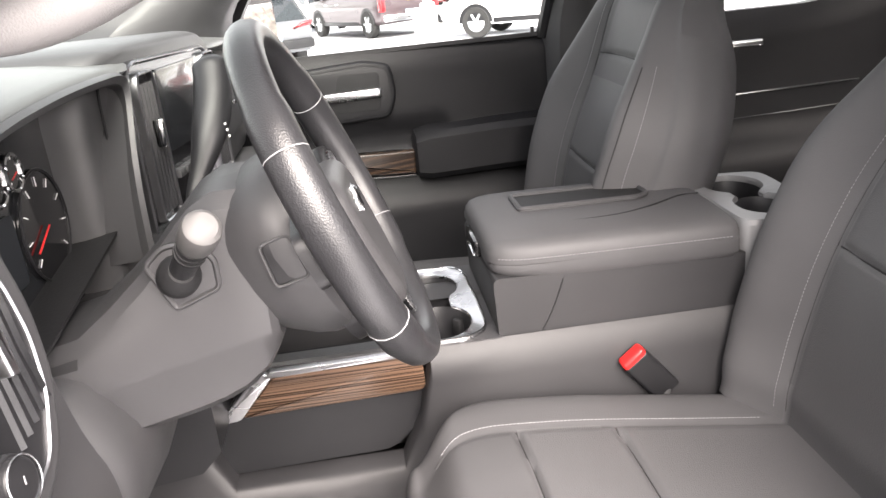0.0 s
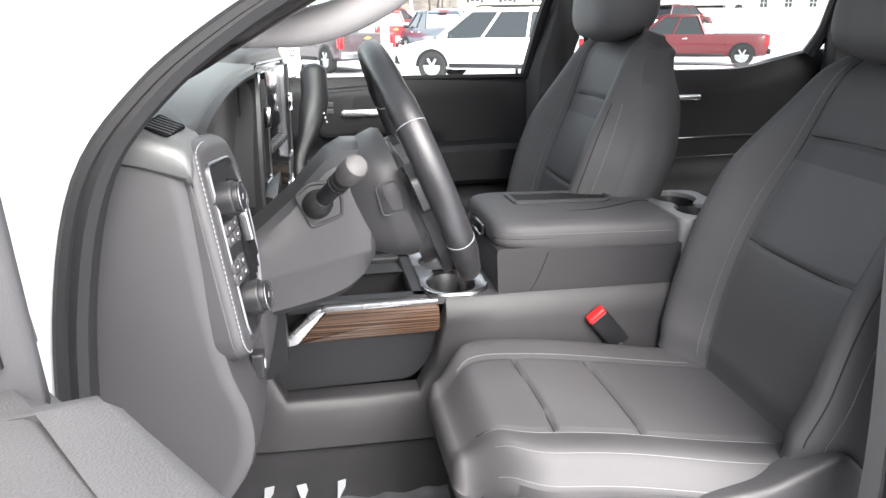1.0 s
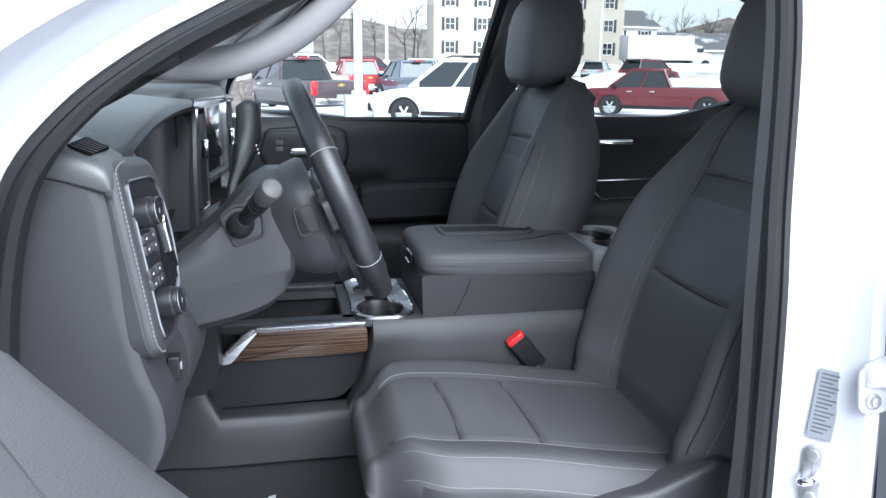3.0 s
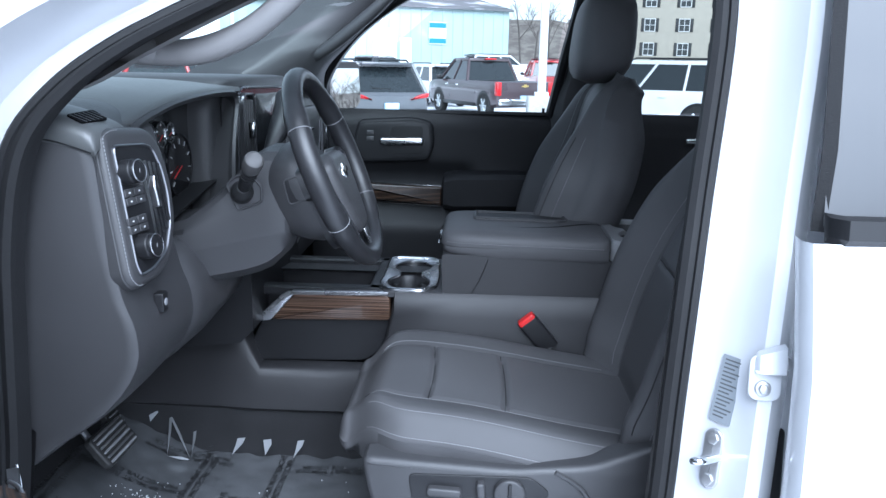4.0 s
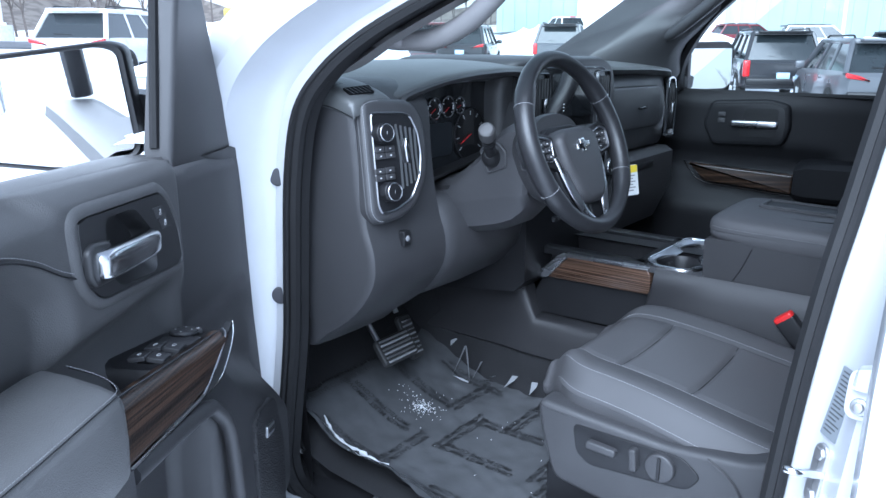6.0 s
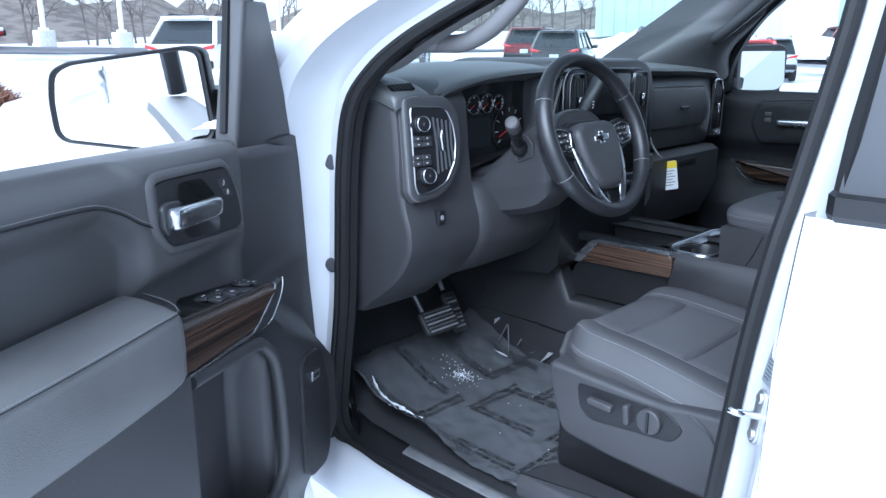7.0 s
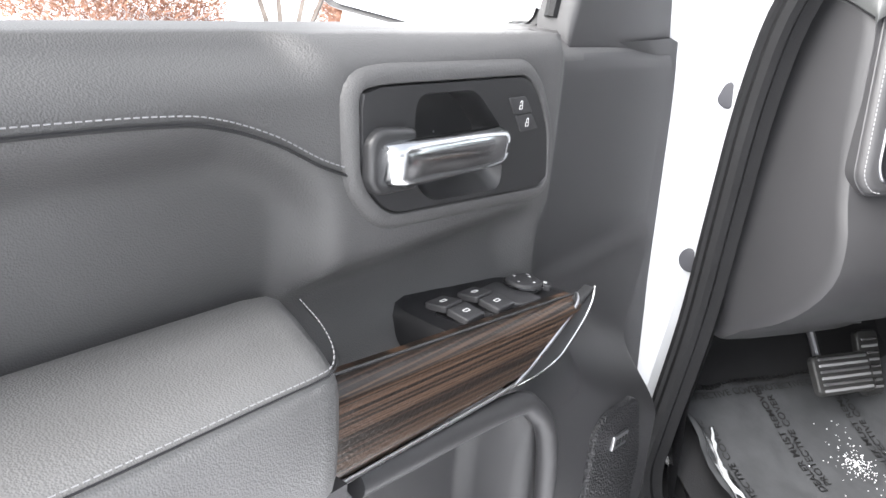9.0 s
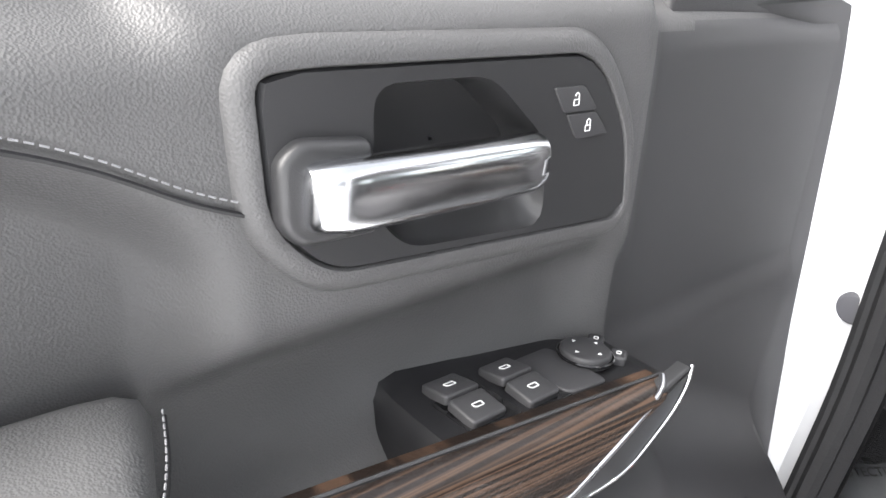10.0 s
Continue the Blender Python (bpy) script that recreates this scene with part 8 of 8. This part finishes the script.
# ---- light poles ----
POLE = mat("white_painted_steel", (0.75, 0.75, 0.76), 0.45, vary=0.05)
CONC = mat("concrete", (0.45, 0.45, 0.44), 0.85, bump=0.5, bump_scale=60, vary=0.15)
pole = thing("light_pole", "tall white steel light pole on a concrete base", "light pole", at=place(2.0, 22.6, 0), group="lot light poles")
bm = bmesh.new()
slab(bm, rounded([(-0.42, -0.42), (0.42, -0.42), (0.42, 0.42), (-0.42, 0.42)], 0.1, 3), 0.85, pose(0, 0, -0.05), 0.05)
part("base", bm, CONC, pole)
bm = bmesh.new()
slab(bm, rounded([(-0.2, -0.2), (0.2, -0.2), (0.2, 0.2), (-0.2, 0.2)], 0.03, 2), 0.12, pose(0, 0, 0.80), 0.02)
part("flange", bm, POLE, pole)
bm = bmesh.new()
tube(bm, [(0, 0, 0.85), (0, 0, 4), (0, 0, 9)], [0.125, 0.115, 0.09], 14)
part("mast", bm, POLE, pole)
bm = bmesh.new()
box(bm, (0.5, 0, 9), (0.9, 0.35, 0.14), 0.03)
part("lamp_head", bm, POLE, pole)
for x, y in ((25, 60), (9.1, 70), (-10.4, 55), (-7.2, 60), (-41, 13.7), (-41, 17.6), (-36, 24), (-18, 58)):
    copy_thing(pole, place(x, y, 0))

# ---- buildings ----
SIDING = mat("tan_siding", (0.42, 0.38, 0.31), 0.7, vary=0.08, scale=1.5, bump=0.4, bump_scale=6)
METAL_W = mat("grey_green_metal_siding", (0.33, 0.41, 0.41), 0.5, vary=0.06, scale=0.6, bump=0.3, bump_scale=8)
ROOF = mat("dark_shingle_roof", (0.12, 0.12, 0.125), 0.85, second=(0.6, 0.61, 0.63), amount=0.62, scale=0.3, bump=0.5, bump_scale=10)
SHUT = mat("black_shutter", (0.03, 0.03, 0.03), 0.6)
TRIMW = mat("white_trim", (0.7, 0.7, 0.69), 0.6)


def house(at, w, d, storeys, wall, cols, label, name="apartment_building", gable=True, shutters=True):
    """Front faces local -y."""
    hh = storeys * 2.8
    b = thing(name, label, "building", at=at)
    bm = bmesh.new()
    box(bm, (0, d / 2, hh / 2 - 0.3), (w, d, hh + 0.6), 0.02)
    part("wall", bm, wall, b)
    bm = bmesh.new()
    e = 0.5
    if gable:
        loft(bm, [[V(x, -e, hh), V(x, d / 2, hh + d * 0.28), V(x, d + e, hh), V(x, d + e, hh - 0.15), V(x, -e, hh - 0.15)] for x in (-w / 2 - e, w / 2 + e)])
    else:
        box(bm, (0, d / 2, hh + 0.15), (w + 0.4, d + 0.4, 0.3), 0.02)
    part("roof", bm, ROOF, b)
    bm = bmesh.new()
    box(bm, (0, -e, hh - 0.1), (w + 1.0, 0.08, 0.25), 0.01)
    part("gutter", bm, TRIMW, b)
    for r in range(storeys):
        for c in range(cols):
            x, z = -w / 2 + w * (c + 0.5) / cols, 1.5 + 2.8 * r
            bm = bmesh.new()
            frame_of(rrect(1.3, 1.5, 0.03, 1), 0.08, 0.08, facing_my(0.0) @ pose(x, z, 0), bm, 0.01)
            box(bm, (x, -0.04, z), (1.2, 0.05, 0.05))
            box(bm, (x, -0.04, z), (0.05, 0.05, 1.4))
            win = part("window", bm, TRIMW, b, "white framed window")
            bm = bmesh.new()
            slab(bm, rrect(1.2, 1.4, 0.02, 1), 0.02, facing_my(0.0) @ pose(x, z, 0))
            part("pane", bm, DARKGLASS, win)
            if shutters:
                for s in (-1, 1):
                    bm = bmesh.new()
                    box(bm, (x + s * 0.86, -0.03, z), (0.34, 0.06, 1.55), 0.01)
                    part("shutter", bm, SHUT, win)
    return b


house(pose(30.5, 96, height(30.5, 96) + 0.8, 0, 0, -6), 24, 12, 3, SIDING, 6, "tan three-storey apartment building with dark shutters")
house(pose(46, 104, height(46, 104), 0, 0, 8), 12, 9, 2, TRIMW, 3, "white two-storey house with a dark gabled roof", "house")
house(pose(72, 112, height(72, 112), 0, 0, -8), 34, 10, 1, mat("pale_block_wall", (0.55, 0.54, 0.5), 0.8, vary=0.1), 9, "long low pale building with a dark roof", "long_building", True, False)
shed = thing("metal_building", "grey-green metal-sided workshop with a small sign", "building", at=pose(-18, 68, 1.2, 0, 0, 24))
bm = bmesh.new()
box(bm, (0, 8, 2.6), (46, 16, 5.8), 0.02)
part("wall", bm, METAL_W, shed)
bm = bmesh.new()
loft(bm, [[V(x, -0.4, 5.45), V(x, 8, 7.0), V(x, 16.4, 5.45), V(x, 16.4, 5.3), V(x, -0.4, 5.3)] for x in (-23.3, 23.3)])
part("roof", bm, ROOF, shed)
for i in range(44):
    bm = bmesh.new()
    box(bm, (-22.5 + 1.045 * i, -0.03, 2.6), (0.10, 0.06, 5.5))
    part("rib", bm, METAL_W, shed)
for x, w, hh in ((12.5, 1.1, 2.6), (10.5, 2.2, 3.4), (-6, 4.0, 3.8), (-14, 4.0, 3.8)):
    bm = bmesh.new()
    box(bm, (x, -0.06, hh / 2), (w, 0.1, hh), 0.02)
    part("door", bm, TRIMW, shed, "white workshop door")
bm = bmesh.new()
box(bm, (15.6, -0.10, 3.1), (1.7, 0.08, 2.0), 0.01)
sign = part("sign_board", bm, TRIMW, shed, "white sign with blue bands")
for z in (2.4, 3.8):
    bm = bmesh.new()
    box(bm, (15.6, -0.15, z), (1.66, 0.03, 0.45))
    part("band", bm, mat("sign_blue", (0.03, 0.2, 0.45), 0.5), sign)

# ---- box truck on the road, a yellow bus far off ----
bt = thing("box_truck", "long white box truck standing on the road", "truck", at=pose(43, 84.5, height(43, 84.5) + 0.05, 0, 0, 0))
bm = bmesh.new()
box(bm, (-1.0, 0, 2.25), (8.0, 2.5, 2.7), 0.06)
part("box_body", bm, TRIMW, bt)
bm = bmesh.new()
loft(bm, [[V(x, s * 1.1, z) for s, z in ((-1, 0.6), (-1, zt), (1, zt), (1, 0.6))] for x, zt in ((3.1, 2.55), (4.1, 2.5), (4.5, 1.75), (5.3, 1.6), (5.45, 1.2))])
part("cab", bm, PAINTS["white"], bt)
bm = bmesh.new()
box(bm, (3.9, 0, 2.05), (0.9, 2.24, 0.55), 0.05)
part("cab_glass", bm, DARKGLASS, bt)
bm = bmesh.new()
box(bm, (-0.6, 0, 0.75), (7.5, 0.9, 0.25), 0.02)
part("chassis", bm, PLASTIC_D, bt)
for x in (-3.6, -2.5, 4.6):
    for s in (-1, 1):
        bm = bmesh.new()
        disc(bm, 0.5, 0.3, Matrix.Translation((x, s * 1.1, 0.5)) @ pose(0, 0, 0, -90 * s, 0, 0) @ pose(0, 0, -0.1), 24, 0.04)
        part("wheel", bm, TYRE, bt)
for x, y, a in ((-44, 37, 40),):
    bus = thing("yellow_loader", "yellow machine parked by the far snow", "machine", at=place(x, y, a), group="yellow machines")
    bm = bmesh.new()
    box(bm, (0, 0, 1.5), (5.5, 2.2, 1.4), 0.15)
    part("body", bm, YELLOW, bus)
    bm = bmesh.new()
    box(bm, (0.6, 0, 2.5), (2.0, 1.9, 0.9), 0.1)
    part("cab", bm, DARKGLASS, bus)
    for wx in (-1.8, 1.8):
        for s in (-1, 1):
            bm = bmesh.new()
            disc(bm, 0.6, 0.4, Matrix.Translation((wx, s * 0.9, 0.6)) @ pose(0, 0, 0, -90 * s, 0, 0), 20, 0.05)
            part("wheel", bm, TYRE, bus)

# ---- snow heaps ----
def heap(x, y, lx, ly, h, seed, turn=0):
    bm = bmesh.new()
    nu, nv = 34, 18
    z0 = height(x, y)

    def f(u, v):
        a, b = 2 * u - 1, 2 * v - 1
        r = max(0.0, 1 - (abs(a) ** 2.4 + abs(b) ** 2.2))
        n = 0.55 * noise.noise(V(u * 5 + seed, v * 4, 1)) + 0.35 * noise.noise(V(u * 13 + seed, v * 9, 3)) + 0.2 * noise.noise(V(u * 30, v * 22 + seed, 5))
        return (a * lx, b * ly, h * max(0.0, r ** 0.6 * (0.75 + n)) - 0.15)

    sheet(bm, f, nu, nv)
    solo("snow_heap", bm, SNOW, "ploughed heap of lumpy old snow", "snow heap", at=pose(x, y, z0, 0, 0, turn), group="snow heaps")


heap(0.0, 47, 16, 3.0, 1.5, 2)
heap(-22, 46, 13, 3.5, 1.5, 9, 12)
heap(-19.5, 36.0, 5, 2.5, 1.9, 5, 25)
heap(22, 50, 14, 2.5, 1.2, 13)
heap(-13.8, 8.2, 5.5, 1.6, 0.85, 21, 62)
heap(-40, 33, 10, 3.0, 1.5, 31, 40)
heap(40, 78, 18, 2.0, 0.9, 35)

# ---- hedge, small tree and woods ----
TWIG = mat("dead_russet_hedge", (0.19, 0.085, 0.055), 0.85, second=(0.33, 0.19, 0.13), amount=0.5, scale=14)
BARK = mat("grey_bark", (0.10, 0.085, 0.075), 0.9, vary=0.3, bump=0.6, bump_scale=40)


def shrub(x, y, w, d, h, seed, label):
    rng = random.Random(seed)
    verts, faces = [], []
    for i in range(13000):
        a, r = rng.uniform(0, 6.2832), math.sqrt(rng.random())
        z = rng.random() ** 0.8
        k = (1 - 0.55 * z ** 3) * (0.92 + 0.16 * rng.random())
        p = V(w / 2 * r * k * math.cos(a), d / 2 * r * k * math.sin(a), h * z * (1 - 0.22 * r * r) * (0.9 + 0.15 * rng.random()) + 0.02)
        q = V(rng.gauss(0, 1) + math.cos(a) * r, rng.gauss(0, 1) + math.sin(a) * r, rng.uniform(0.2, 1.6)).normalized() * rng.uniform(0.05, 0.15)
        s = V(rng.gauss(0, 1), rng.gauss(0, 1), rng.gauss(0, 1)).cross(q).normalized() * rng.uniform(0.005, 0.013)
        n = len(verts)
        verts += [p - s, p + s, p + q]
        faces.append((n, n + 1, n + 2))
    me = bpy.data.meshes.new("hedge_shrub")
    me.from_pydata(verts, [], faces)
    ob = new("hedge_shrub", me)
    me.materials.append(TWIG)
    ob.matrix_basis = place(x, y, 0)
    tagged(ob, label, "shrub", "hedge shrubs")


def tree(rng, verts, faces, base, h, r, depth, lean):
    """Tapered limbs that fork, down to thin twigs, as three-sided rods."""
    def limb(p, d, length, rad, level):
        q = p + d * length
        u = d.cross(V(0.3, 0.5, 0.81)).normalized()
        w = d.cross(u)
        n = len(verts)
        for c, rr in ((p, rad), (q, rad * 0.62)):
            for k in range(3):
                a = 2.094 * k
                verts.append(c + (u * math.cos(a) + w * math.sin(a)) * rr)
        for k in range(3):
            faces.append((n + k, n + (k + 1) % 3, n + 3 + (k + 1) % 3, n + 3 + k))
        if level == 0:
            return
        for i in range(3 if level > 1 else 4):
            nd = (d + V(rng.gauss(0, 0.5), rng.gauss(0, 0.5), rng.gauss(0.12, 0.35))).normalized()
            limb(p + d * length * rng.uniform(0.55, 1.0), nd, length * rng.uniform(0.5, 0.78), rad * rng.uniform(0.42, 0.6), level - 1)
    limb(Vector(base), V(*lean).normalized(), h * 0.36, r, depth)


# small many-stemmed tree between the shrubs
small = thing("small_tree", "small bare tree with several grey stems in the snow", "tree", at=place(-8.2, 0.35, 0))
rng = random.Random(5)
verts, faces = [], []
for a in (-0.5, -0.15, 0.3, 0.62):
    tree(rng, verts, faces, (0.05 * a, 0.14 * a, 0), 3.4, 0.038, 3, (0.1 * a, a, 1.5))
me = bpy.data.meshes.new("stem")
me.from_pydata(verts, [], faces)
stems = new("stem", me)
me.materials.append(BARK)
stems.parent = small
shrub(-10.4, -1.55, 2.4, 2.9, 0.95, 1, "dense russet dead-leaved shrub in the snow")
shrub(-10.4, 1.85, 1.6, 1.65, 0.95, 2, "rounded russet twiggy shrub beside the side road")
# woods: a belt of bare trees before a brown wooded rise
rng = random.Random(8)
verts, faces = [], []
for i in range(150):
    x = -150 + 2.2 * i + rng.uniform(-2, 2)
    y = 124 + rng.uniform(-8, 14)
    tree(rng, verts, faces, (x, y, height(x, y)), rng.uniform(10, 16), 0.20, 3, (rng.gauss(0, 0.08), rng.gauss(0, 0.08), 1))
for i in range(70):
    y = -40 + 2.4 * i + rng.uniform(-2, 2)
    x = -95 + rng.uniform(-10, 6)
    tree(rng, verts, faces, (x, y, height(x, y)), rng.uniform(9, 15), 0.18, 3, (rng.gauss(0, 0.08), rng.gauss(0, 0.08), 1))
me = bpy.data.meshes.new("bare_woods")
me.from_pydata(verts, [], faces)
wood_ob = new("bare_woods", me)
me.materials.append(BARK)
tagged(wood_ob, "belt of bare leafless trees behind the buildings", "woods", kind="stuff")
for nm, pts in (("backdrop", [(-260, 150), (-60, 160), (120, 165), (320, 150)]), ("backdrop_side", [(-150, -120), (-150, 0), (-150, 80), (-230, 160)])):
    bm = bmesh.new()
    line = spline([(a, b, 0) for a, b in pts], 16)
    loft(bm, [[V(p.x, p.y, 1.0 if k == 0 else 1 + (k / 5) * (11 + 5 * noise.noise(V(p.x / 22, p.y / 22, 1)) + 1.6 * noise.noise(V(p.x / 2.5, p.y / 2.5, k))) ) + V(*( (0, 7 * k, 0) if nm == "backdrop" else (-7 * k, 0, 0))) for p in line] for k in range(6)], caps=False, around=False)
    tagged(part(nm, bm, mat(nm + "_wooded_rise", (0.10, 0.085, 0.075), 0.95, second=(0.17, 0.15, 0.13), amount=0.5, scale=0.35, bump=1.0, bump_scale=2)), "brown wooded rise behind the car lot", "hillside", kind="structure")
